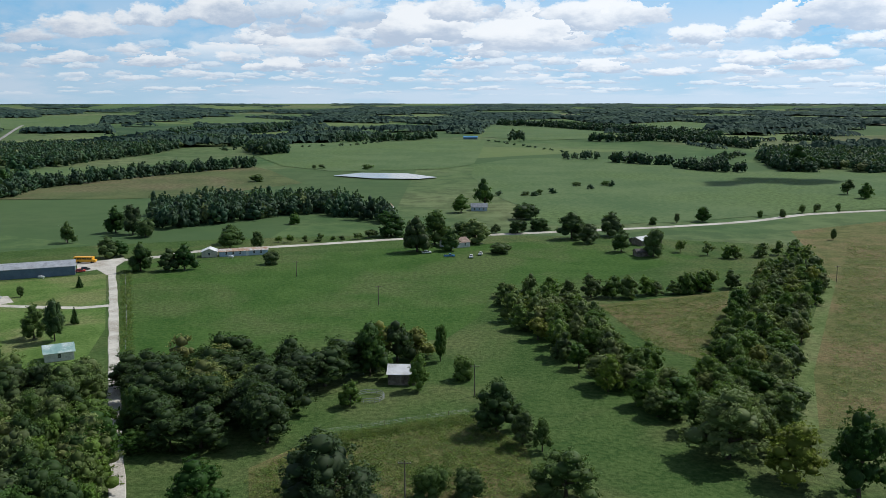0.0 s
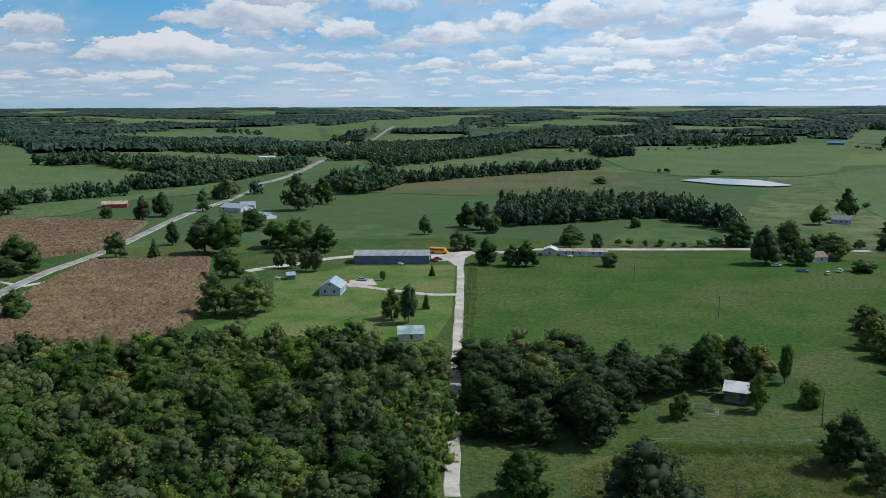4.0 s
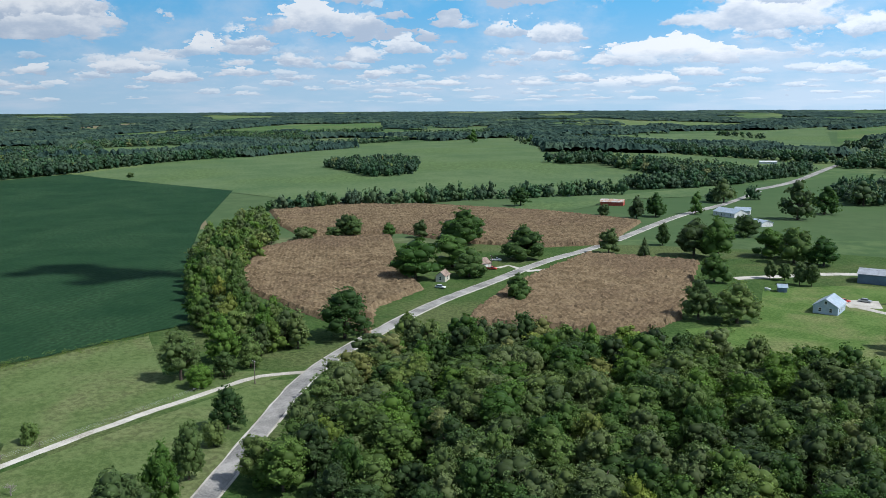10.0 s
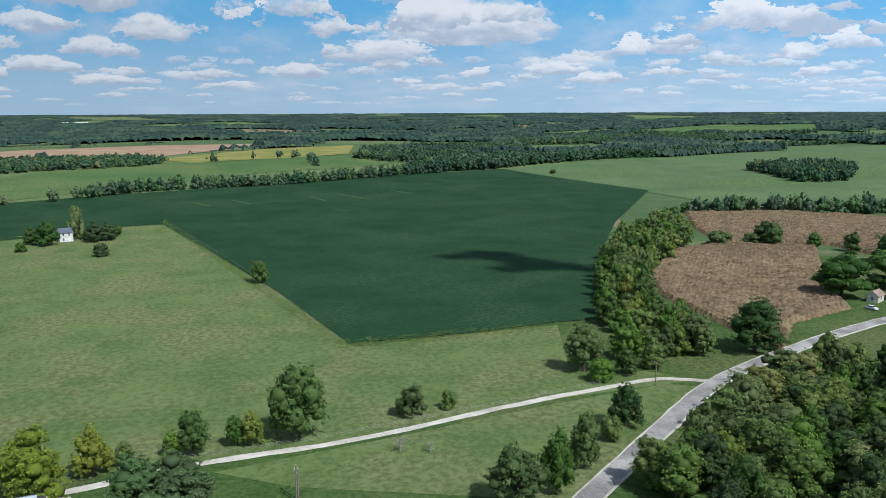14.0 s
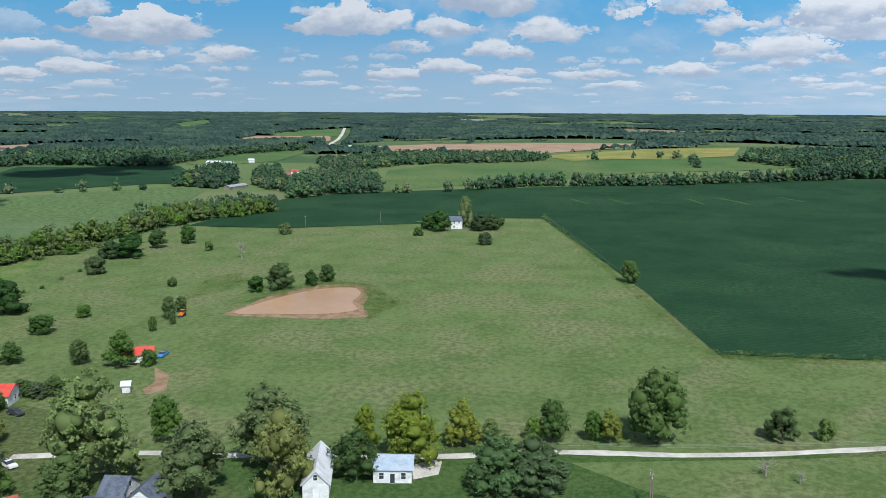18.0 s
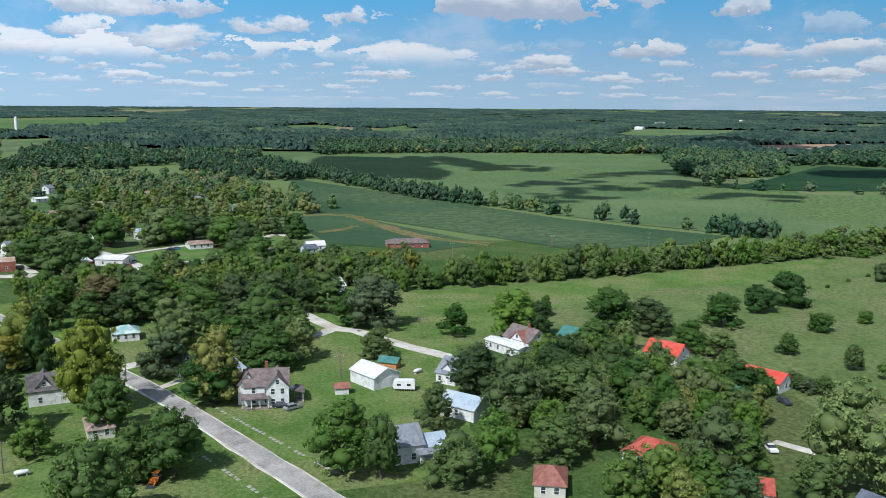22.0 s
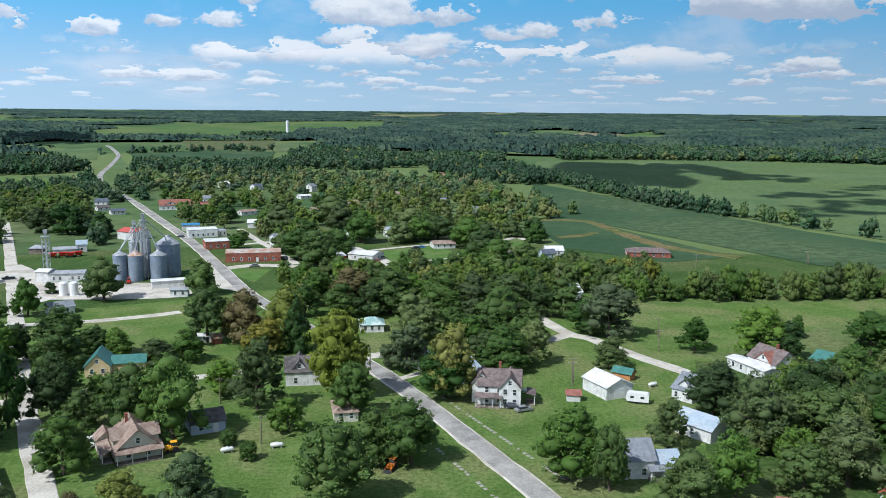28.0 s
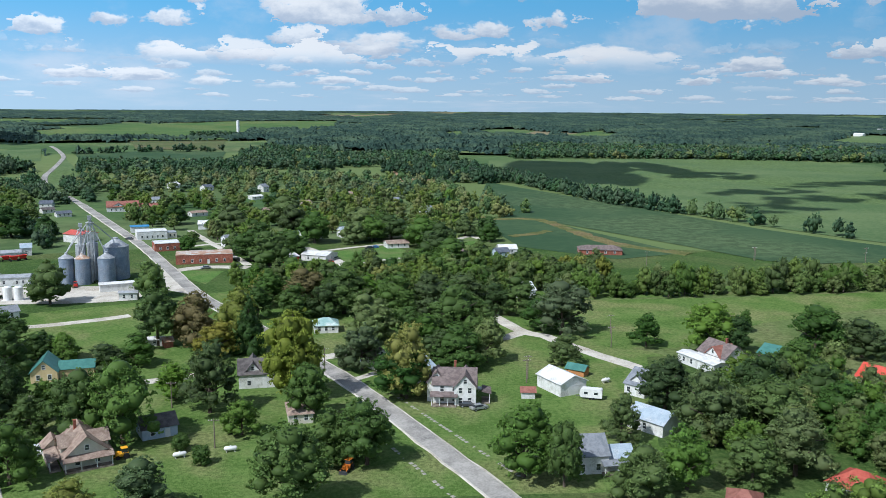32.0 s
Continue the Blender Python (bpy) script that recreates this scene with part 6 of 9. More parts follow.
tree(-91.6, 524, 6.7, 7.3, 'bush', 'leaf_mid', 'in a pasture')
tree(-112.1, 449.4, 9.1, 12.6, 'round', 'leaf_mid', 'in a pasture')
tree(-12.9, 424.6, 18.4, 14.9, 'round', 'leaf_dark', 'round a farmstead')
tree(-4.3, 446.7, 18.4, 17.2, 'round', 'leaf_mid', 'round a farmstead')
tree(4, 428.9, 11.2, 12.0, 'round', 'leaf_mid', 'round a farmstead')
tree(17.4, 451.4, 10.9, 15.8, 'round', 'leaf_light', 'round a farmstead')
tree(9.9, 466, 7.3, 13.0, 'round', 'leaf_dark', 'round a farmstead')
tree(-29.1, 476.4, 12.8, 16.7, 'round', 'leaf_dark', 'round a farmstead')
tree(30.4, 487.1, 4.2, 10.2, 'round', 'leaf_mid', 'round a farmstead')
tree(30.2, 622.9, 18.1, 17.3, 'round', 'leaf_dark', 'beside the gravel road')
tree(12.3, 580.4, 12.3, 12.1, 'round', 'leaf_mid', 'beside the gravel road')
tree(53.6, 545.9, 10.4, 19.0, 'bush', 'leaf_dark', 'beside the gravel road')
tree(42.9, 487, 7.5, 11.6, 'bush', 'leaf_dark', 'beside the gravel road')
tree(56.5, 496, 7.5, 12.5, 'bush', 'leaf_dark', 'beside the gravel road')
tree(70.7, 466, 15.0, 16.3, 'round', 'leaf_dark', 'beside the gravel road')
tree(77.9, 451.3, 9.4, 12.6, 'round', 'leaf_mid', 'beside the gravel road')
tree(94.3, 476.2, 13.7, 15.3, 'round', 'leaf_dark', 'beside the gravel road')
tree(89.5, 424.5, 11.8, 9.5, 'round', 'leaf_mid', 'beside the gravel road')
tree(102.2, 410.7, 13.9, 10.4, 'round', 'leaf_mid', 'beside the gravel road')
tree(29.2, 420.4, 5.4, 11.8, 'bush', 'leaf_mid', 'beside the gravel road')
tree(162.9, 534.2, 9.6, 11.2, 'round', 'leaf_dark', 'on a hillside')
tree(145.2, 529, 6.0, 3.7, 'tall', 'leaf_mid', 'on a hillside')
tree(128.6, 521.4, 4.9, 5.1, 'bush', 'leaf_mid', 'on a hillside')
tree(326.4, 689.9, 12.3, 12.4, 'round', 'leaf_dark', 'on a hillside')
tree(326.5, 661.8, 11.8, 13.8, 'round', 'leaf_mid', 'on a hillside')
tree(-84.2, 955.8, 5.6, 15.8, 'bush', 'leaf_mid', 'on a hillside')
tree(-135.8, 965.3, 5.1, 8.0, 'bush', 'leaf_mid', 'on a hillside')
tree(-144.7, 965.7, 4.4, 5.3, 'bush', 'leaf_mid', 'on a hillside')
tree(119.1, 764.7, 4.0, 9.5, 'bush', 'leaf_mid', 'on a hillside')
tree(146.1, 769.1, 4.6, 9.6, 'bush', 'leaf_mid', 'on a hillside')
tree(66.3, 687.4, 4.1, 8.6, 'bush', 'leaf_mid', 'on a hillside')
tree(78.6, 695.7, 4.6, 5.8, 'bush', 'leaf_mid', 'on a hillside')
tree(221.6, 555.6, 5.6, 4.6, 'bush', 'leaf_mid', 'on a hillside')
tree(242.8, 575.5, 6.1, 5.6, 'bush', 'leaf_mid', 'on a hillside')
tree(253.6, 578.4, 6.6, 5.6, 'bush', 'leaf_mid', 'on a hillside')
tree(206.9, 555.6, 4.8, 3.9, 'bush', 'leaf_mid', 'on a hillside')
tree(270.8, 584.3, 5.8, 4.1, 'bush', 'leaf_mid', 'on a hillside')
tree(387.9, 934.8, 19.6, 31.0, 'round', 'leaf_dark', 'on a hillside')
tree(213, 462.3, 6.2, 3.2, 'tall', 'leaf_mid', 'on a hillside')
tree(60.5, 172.1, 15.3, 18.3, 'round', 'leaf_light', 'in rough pasture')
tree(12.4, 187, 13.1, 12.3, 'round', 'leaf_dark', 'in rough pasture')
tree(17.5, 178.8, 8.5, 6.5, 'round', 'leaf_mid', 'in rough pasture')
tree(21.5, 175.7, 7.7, 4.6, 'round', 'leaf_mid', 'in rough pasture')
tree(23.1, 151.9, 10.2, 13.5, 'round', 'leaf_mid', 'in rough pasture')
tree(70.3, 161.7, 12.5, 13.1, 'round', 'leaf_yellow', 'in rough pasture')
tree(79.8, 154.2, 17.3, 12.5, 'round', 'leaf_dark', 'in rough pasture')
tree(-23, 203.6, 7.0, 5.9, 'round', 'leaf_light', 'in rough pasture')
tree(-6.5, 216.3, 10.0, 6.2, 'round', 'leaf_light', 'in rough pasture')
tree(5.5, 224.6, 6.7, 6.5, 'bush', 'leaf_light', 'in rough pasture')
tree(-20.2, 228.1, 14.5, 11.5, 'round', 'leaf_dark', 'in rough pasture')
tree(-0.7, 241.1, 11.0, 4.2, 'tall', 'leaf_mid', 'in rough pasture')
tree(-21.4, 148.5, 12.2, 19.8, 'round', 'leaf_dark', 'in rough pasture')
tree(-45.5, 148.5, 10.5, 12.1, 'round', 'leaf_dark', 'in rough pasture')
tree(-66.6, 175.8, 3.9, 6.4, 'round', 'leaf_mid', 'in rough pasture')
tree(-2.6, 153, 6.9, 7.9, 'bush', 'leaf_mid', 'in rough pasture')
tree(4.9, 153, 6.3, 6.8, 'bush', 'leaf_mid', 'in rough pasture')
tree(-69.4, 183.7, 12.0, 8.0, 'round', 'leaf_mid', 'in rough pasture')
tree(-463.7, -116.6, 7.2, 8.4, 'bush', 'leaf_dark', 'in the pasture')
tree(-465.3, -241.9, 7.0, 8.8, 'bush', 'leaf_mid', 'in the pasture')
tree(-380.4, -222.5, 10.1, 9.9, 'bare', 'leaf_brown', 'in the pasture')
tree(-396, -251.5, 5.4, 5.2, 'bush', 'leaf_mid', 'in the pasture')
tree(-485.3, -163.7, 5.4, 6.4, 'bush', 'leaf_mid', 'in the pasture')
tree(-318.4, -168.1, 11.3, 12.7, 'round', 'leaf_dark', 'in the pasture')
tree(-330, -159.8, 7.0, 7.2, 'round', 'leaf_dark', 'in the pasture')
tree(-338.9, -156.6, 8.1, 7.9, 'round', 'leaf_dark', 'in the pasture')
tree(-310.3, -175.5, 7.1, 7.0, 'round', 'leaf_dark', 'in the pasture')
tree(-309.2, -214.6, 4.1, 4.7, 'bush', 'leaf_mid', 'in the pasture')
tree(-251.8, -212.8, 4.9, 5.9, 'bush', 'leaf_mid', 'in the pasture')
tree(-228.4, -210.4, 6.5, 8.5, 'bush', 'leaf_dark', 'in the pasture')
tree(-322.9, -264.4, 8.3, 10.9, 'bush', 'leaf_dark', 'in the pasture')
tree(-259.4, -182, 8.4, 5.6, 'tall', 'leaf_mid', 'in the pasture')
tree(-270, -184.2, 6.3, 4.6, 'tall', 'leaf_mid', 'in the pasture')
tree(-242.4, -176.8, 5.4, 3.0, 'tall', 'leaf_mid', 'in the pasture')
tree(-306.5, -269.3, 1.6, 2.2, 'bush', 'leaf_mid', 'in the pasture')
tree(-378.2, -28.9, 10.0, 7.8, 'round', 'leaf_mid', 'in the pasture')
tree(-413.5, -275.4, 11.3, 9.0, 'round', 'leaf_dark', 'in the pasture')
tree(-394.9, -282.2, 11.3, 10.1, 'round', 'leaf_dark', 'in the pasture')
tree(-364, -276.8, 12.2, 15.8, 'round', 'leaf_dark', 'in the pasture')
tree(-359.6, -284.7, 10.0, 12.7, 'round', 'leaf_dark', 'in the pasture')
tree(-287.8, -263.2, 1.6, 2.1, 'bush', 'leaf_mid', 'in the pasture')
tree(-324.3, -274.4, 1.7, 2.3, 'bush', 'leaf_mid', 'in the pasture')
tree(-247.7, -244.7, 11.0, 16.1, 'round', 'leaf_dark', 'behind the houses')
tree(-230, -240.3, 10.4, 12.3, 'round', 'leaf_dark', 'behind the houses')
tree(-201.3, -228.1, 8.9, 16.2, 'round', 'leaf_dark', 'behind the houses')
tree(-197.6, -193.7, 6.7, 7.6, 'round', 'leaf_mid', 'behind the houses')
tree(-203.2, -174.1, 7.9, 6.5, 'tall', 'leaf_mid', 'behind the houses')
tree(-204.8, -160.9, 10.9, 9.5, 'round', 'leaf_mid', 'behind the houses')
tree(-208.6, -154.1, 5.0, 5.5, 'bush', 'leaf_mid', 'behind the houses')
tree(-175.1, -252.6, 7.6, 17.6, 'round', 'leaf_dark', 'behind the houses')
tree(-172.4, -229.7, 10.0, 16.7, 'round', 'leaf_dark', 'behind the houses')
tree(-170.8, -207.5, 8.7, 12.5, 'round', 'leaf_mid', 'behind the houses')
tree(-175.7, -198.6, 8.7, 10.7, 'round', 'leaf_light', 'behind the houses')
tree(-508.6, -156.8, 13.3, 15.3, 'round', 'leaf_dark', 'round a lone farmhouse')
tree(-514.4, -167, 10.7, 9.7, 'round', 'leaf_dark', 'round a lone farmhouse')
tree(-532.1, -146.9, 20.1, 11.3, 'round', 'leaf_light', 'round a lone farmhouse')
tree(-518.8, -134.3, 11.5, 13.1, 'round', 'leaf_dark', 'round a lone farmhouse')
tree(-525.2, -128.3, 10.2, 13.2, 'round', 'leaf_dark', 'round a lone farmhouse')
tree(-544, -126.6, 6.5, 6.8, 'bush', 'leaf_mid', 'round a lone farmhouse')
tree(-136.5, -117.2, 22.7, 19.2, 'round', 'leaf_light', 'along the village lane')
tree(-126.8, -114.1, 9.7, 10.9, 'round', 'leaf_mid', 'along the village lane')
tree(-144.7, -112, 9.2, 5.9, 'bare', 'leaf_brown', 'along the village lane')
tree(-159.2, -113.9, 11.1, 7.0, 'tall', 'leaf_mid', 'along the village lane')
tree(-137.3, -92.1, 16.0, 14.5, 'round', 'leaf_mid', 'along the village lane')
tree(-154.5, -84.5, 17.8, 19.3, 'round', 'leaf_mid', 'along the village lane')
tree(-141.8, -75.7, 17.4, 12.4, 'round', 'leaf_yellow', 'along the village lane')
tree(-153.9, -65.7, 11.1, 10.4, 'round', 'leaf_dark', 'along the village lane')
tree(-165.5, -58.2, 15.7, 13.9, 'round', 'leaf_yellow', 'along the village lane')
tree(-171.2, -70.4, 9.3, 6.7, 'round', 'leaf_yellow', 'along the village lane')
tree(-177.3, -49.2, 11.7, 8.6, 'round', 'leaf_yellow', 'along the village lane')
tree(-182.1, -43.8, 5.7, 5.0, 'round', 'leaf_light', 'along the village lane')
tree(-157.7, -36.4, 12.1, 13.8, 'round', 'leaf_grey', 'along the village lane')
tree(-159.2, -28.7, 11.4, 12.5, 'round', 'leaf_grey', 'along the village lane')
tree(-126.1, -174.1, 13.2, 15.4, 'round', 'leaf_dark', 'among the houses')
tree(-123.5, -157.3, 13.2, 10.7, 'round', 'leaf_mid', 'among the houses')
tree(-118.8, -134.5, 14.7, 14.8, 'round', 'leaf_mid', 'among the houses')
tree(-145.7, -170.8, 10.4, 13.6, 'round', 'leaf_light', 'among the houses')
tree(-123.7, -131.5, 11.2, 11.3, 'round', 'leaf_mid', 'among the houses')
tree(-107.7, -160.6, 8.7, 10.0, 'round', 'leaf_light', 'among the houses')
tree(-103.2, -134.9, 6.2, 5.1, 'round', 'leaf_light', 'among the houses')
tree(-109, -125.4, 9.2, 12.6, 'conifer', 'leaf_mid', 'among the houses')
tree(-112.6, -118.7, 8.1, 9.1, 'round', 'leaf_grey', 'among the houses')
tree(-156.3, -167.9, 9.6, 11.7, 'round', 'leaf_dark', 'beside the red-roofed barn')
tree(-158.1, -176.1, 10.2, 9.6, 'round', 'leaf_mid', 'beside the red-roofed barn')
tree(-162.5, -168.1, 7.9, 7.4, 'round', 'leaf_mid', 'beside the red-roofed barn')
tree(-146.5, -187.5, 9.3, 7.8, 'round', 'leaf_light', 'beside the red-roofed barn')
tree(-147.8, -180.4, 8.4, 9.3, 'round', 'leaf_mid', 'beside the red-roofed barn')
tree(-163.6, -166.1, 5.5, 4.8, 'bush', 'leaf_mid', 'beside the red-roofed barn')
tree(-175.1, -163.6, 3.6, 5.7, 'round', 'leaf_grey', 'beside the red-roofed barn')
tree(-177.8, -160.8, 4.1, 6.7, 'round', 'leaf_mid', 'beside the red-roofed barn')
tree(-174.9, -168.2, 3.8, 6.0, 'round', 'leaf_mid', 'beside the red-roofed barn')
tree(-253.2, -176.5, 4.2, 2.6, 'bush', 'leaf_mid', 'beside the red-roofed barn')
tree(56.9, -174.7, 13.8, 13.1, 'round', 'leaf_mid', 'in a town garden')
tree(41.7, -157.2, 8.0, 10.1, 'round', 'leaf_yellow', 'in a town garden')
tree(28.8, -157, 10.5, 13.3, 'round', 'leaf_grey', 'in a town garden')
tree(69.6, -209.4, 15.1, 15.5, 'round', 'leaf_dark', 'in a town garden')
tree(95.5, -259.4, 11.0, 11.9, 'round', 'leaf_dark', 'in a town garden')
tree(77.6, -202.7, 20.3, 9.4, 'round', 'leaf_dark', 'in a town garden')
tree(60.3, -215.8, 8.9, 9.3, 'round', 'leaf_light', 'in a town garden')
tree(48.8, -198.1, 15.9, 14.9, 'round', 'leaf_mid', 'in a town garden')
tree(38.6, -193.5, 19.2, 18.5, 'round', 'leaf_light', 'in a town garden')
tree(91.6, -341.6, 16.7, 16.3, 'round', 'leaf_mid', 'in a town garden')
tree(55.6, -349, 14.8, 14.1, 'round', 'leaf_light', 'in a town garden')
tree(111.8, -317.3, 13.9, 10.9, 'round', 'leaf_mid', 'in a town garden')
tree(84.8, -265.6, 15.0, 17.4, 'round', 'leaf_dark', 'in a town garden')
tree(75.2, -264.7, 8.7, 10.2, 'round', 'leaf_dark', 'in a town garden')
tree(66.9, -261.5, 8.8, 8.1, 'round', 'leaf_light', 'in a town garden')
tree(42.6, -275.9, 18.6, 18.4, 'round', 'leaf_mid', 'in a town garden')
tree(31.4, -274.9, 18.0, 16.3, 'round', 'leaf_brown', 'in a town garden')
tree(17.6, -269.6, 19.9, 16.1, 'round', 'leaf_yellow', 'in a town garden')
tree(13.7, -262.8, 17.2, 11.5, 'conifer', 'leaf_dark', 'in a town garden')
tree(23, -259.9, 11.7, 14.4, 'round', 'leaf_gold', 'in a town garden')
tree(21.1, -210.7, 18.2, 15.5, 'round', 'leaf_dark', 'in a town garden')
tree(1.1, -217.3, 24.0, 16.2, 'tall', 'leaf_yellow', 'in a town garden')
tree(-2.8, -203.1, 14.2, 11.6, 'tall', 'leaf_mid', 'in a town garden')
tree(-5.9, -174.6, 12.5, 11.8, 'round', 'leaf_mid', 'in a town garden')
tree(-14.6, -173.2, 15.2, 14.0, 'round', 'leaf_mid', 'in a town garden')
tree(1.5, -155.4, 17.2, 17.3, 'round', 'leaf_mid', 'in a town garden')
tree(12.5, -194.5, 9.2, 9.4, 'round', 'leaf_light', 'in a town garden')
tree(-28.5, -214, 20.1, 14.4, 'round', 'leaf_yellow', 'in a town garden')
tree(-19, -240.2, 14.0, 15.2, 'round', 'leaf_grey', 'in a town garden')
tree(-24.2, -271.3, 16.8, 18.0, 'round', 'leaf_light', 'in a town garden')
tree(-46.9, -237.6, 13.8, 17.2, 'round', 'leaf_mid', 'in a town garden')
tree(-56.7, -242.3, 13.4, 12.4, 'round', 'leaf_light', 'in a town garden')
tree(-52.5, -267.3, 18.0, 23.6, 'round', 'leaf_mid', 'in a town garden')
tree(-78.4, -236.3, 8.6, 11.5, 'round', 'leaf_mid', 'in a town garden')
tree(-88.5, -269.7, 18.0, 22.4, 'round', 'leaf_grey', 'in a town garden')
tree(-110.9, -251.3, 10.7, 11.0, 'round', 'leaf_dark', 'in a town garden')
tree(-129.5, -244.6, 15.3, 17.7, 'round', 'leaf_light', 'in a town garden')
tree(-136.2, -240.9, 12.3, 12.8, 'round', 'leaf_dark', 'in a town garden')
tree(-151.6, -262.6, 8.2, 4.5, 'tall', 'leaf_mid', 'in a town garden')
tree(-46, -162, 16.1, 15.8, 'round', 'leaf_mid', 'in a town garden')
tree(-52.8, -156, 13.8, 8.3, 'tall', 'leaf_mid', 'in a town garden')
tree(-72.7, -175.7, 11.7, 9.6, 'round', 'leaf_mid', 'in a town garden')
tree(-65.8, -147.2, 9.5, 13.5, 'round', 'leaf_mid', 'in a town garden')
tree(-92.2, -195.5, 14.0, 15.4, 'round', 'leaf_dark', 'in a town garden')
tree(-92.7, -172.1, 17.8, 18.0, 'round', 'leaf_mid', 'in a town garden')
tree(-76.7, -151, 13.6, 11.9, 'round', 'leaf_light', 'in a town garden')
tree(-115, -191.3, 15.4, 16.7, 'round', 'leaf_dark', 'in a town garden')
tree(-134.9, -206.5, 13.3, 16.2, 'round', 'leaf_mid', 'in a town garden')
tree(-160.4, -235.6, 15.0, 18.4, 'round', 'leaf_dark', 'in a town garden')
tree(-90.1, -149.6, 11.2, 13.2, 'round', 'leaf_mid', 'in a town garden')
tree(-102.1, -153.5, 15.3, 15.0, 'round', 'leaf_mid', 'in a town garden')
tree(-18.2, -310.4, 18.1, 21.1, 'round', 'leaf_mid', 'in a town garden')
tree(-3.7, -316.2, 16.0, 17.6, 'round', 'leaf_brown', 'in a town garden')
tree(9.2, -326.7, 14.6, 15.5, 'round', 'leaf_mid', 'in a town garden')
tree(-37.5, -272.9, 11.2, 12.2, 'round', 'leaf_mid', 'in a town garden')
tree(-43.4, -246.5, 7.4, 8.1, 'round', 'leaf_light', 'in a town garden')
tree(25.2, -187.2, 3.9, 4.5, 'bush', 'leaf_mid', 'in a town garden')
tree(20, -178.8, 4.1, 4.3, 'bush', 'leaf_mid', 'in a town garden')
tree(116.2, -356.1, 4.9, 5.4, 'round', 'leaf_dark', 'in a town garden')
tree(-37.7, -424, 5.5, 10.1, 'tall', 'leaf_mid', 'among town houses')
tree(137, -512.6, 14.7, 15.6, 'round', 'leaf_dark', 'among town houses')
tree(58.9, -475.9, 5.7, 7.4, 'round', 'leaf_mid', 'among town houses')
tree(34.4, -524.8, 13.6, 22.4, 'round', 'leaf_mid', 'among town houses')
tree(46.1, -543.2, 9.5, 15.1, 'round', 'leaf_mid', 'among town houses')
tree(3.9, -554.2, 15.5, 26.0, 'round', 'leaf_mid', 'among town houses')
tree(-12.3, -481.2, 17.0, 22.7, 'round', 'leaf_mid', 'among town houses')
tree(19.7, -494, 10.4, 15.4, 'round', 'leaf_dark', 'among town houses')
tree(-38.6, -490.1, 14.0, 23.3, 'round', 'leaf_light', 'among town houses')
tree(-54.1, -512, 11.0, 16.2, 'round', 'leaf_mid', 'among town houses')
tree(74, -572.3, 13.8, 17.6, 'round', 'leaf_dark', 'among town houses')
tree(29.5, -445.9, 9.4, 15.7, 'round', 'leaf_mid', 'among town houses')
tree(-73.2, -438.6, 7.9, 14.1, 'round', 'leaf_mid', 'among town houses')
tree(-76.1, -405.3, 10.3, 19.6, 'round', 'leaf_mid', 'among town houses')
tree(-115.1, -496.3, 9.0, 16.0, 'round', 'leaf_dark', 'among town houses')
tree(54.7, -466, 8.1, 9.0, 'round', 'leaf_mid', 'among town houses')
tree(118.9, -292.4, 11.1, 25.3, 'round', 'leaf_mid', 'in a town garden')
tree(98.2, -251.9, 13.7, 15.0, 'round', 'leaf_light', 'in a town garden')
tree(161.2, -364.5, 11.6, 11.4, 'round', 'leaf_dark', 'in a town garden')
tree(149.4, -358.7, 6.4, 10.1, 'round', 'leaf_dark', 'in a town garden')
tree(122.3, -267.6, 7.8, 12.6, 'round', 'leaf_dark', 'in a town garden')
tree(82.6, -191.2, 12.9, 18.4, 'round', 'leaf_dark', 'in a town garden')
tree(79.8, -248.7, 14.5, 15.8, 'round', 'leaf_mid', 'in a town garden')
tree(76.6, -273.6, 7.0, 8.7, 'round', 'leaf_dark', 'in a town garden')
tree(68.3, -265.5, 8.1, 8.9, 'round', 'leaf_light', 'in a town garden')
tree(68.6, -209.7, 17.1, 13.5, 'round', 'leaf_dark', 'in a town garden')
tree(63.4, -154.2, 6.0, 13.8, 'round', 'leaf_mid', 'in a town garden')
tree(49.2, -153.8, 6.0, 3.8, 'tall', 'leaf_brown', 'in a town garden')
tree(196.6, -491.4, 13.7, 34.2, 'round', 'leaf_mid', 'in a town garden')
tree(231.9, -550.5, 11.4, 25.5, 'round', 'leaf_light', 'in a town garden')
tree(177.3, -533.6, 15.6, 16.5, 'round', 'leaf_dark', 'in a town garden')
tree(159.7, -526.4, 18.3, 22.5, 'round', 'leaf_dark', 'in a town garden')
# ---- buildings of the farms ----
shed_ = building(-179.3, 366.3, 22, 35.7, 13.0, 4.2, 1.6, 'blue_metal', 'galvanised', 'long blue metal farm shed with a ribbed pale roof', 'farm_shed', 'shed', windows=(0, 0))
building(-171.6, 295.6, 108, 12.0, 8.6, 3.2, 2.6, 'pale_blue_siding', 'pale_metal_roof', 'small pale blue farm house with a metal roof', 'house', 'house', windows=(3, 2), door=1)
building(-113.1, 243.7, 28, 8.0, 5.5, 2.8, 1.8, 'white_siding', 'pale_teal_roof', 'small white outbuilding with a pale teal metal roof', 'outbuilding', 'outbuilding', windows=(1, 1), door=1)
building(-113.9, 412.9, 100, 7.0, 7.2, 2.8, 1.4, 'cream_siding', 'white_metal_roof', 'cream garage with a white gabled roof', 'garage', 'garage', windows=(0, 1), door=1)
building(-98.3, 416.5, 17, 23.2, 5.0, 2.6, 0.9, 'pale_blue_siding', 'rusty_roof', 'long single-storey mobile home with a rust-brown roof', 'mobile_home', 'mobile home', windows=(6, 1), door=0)
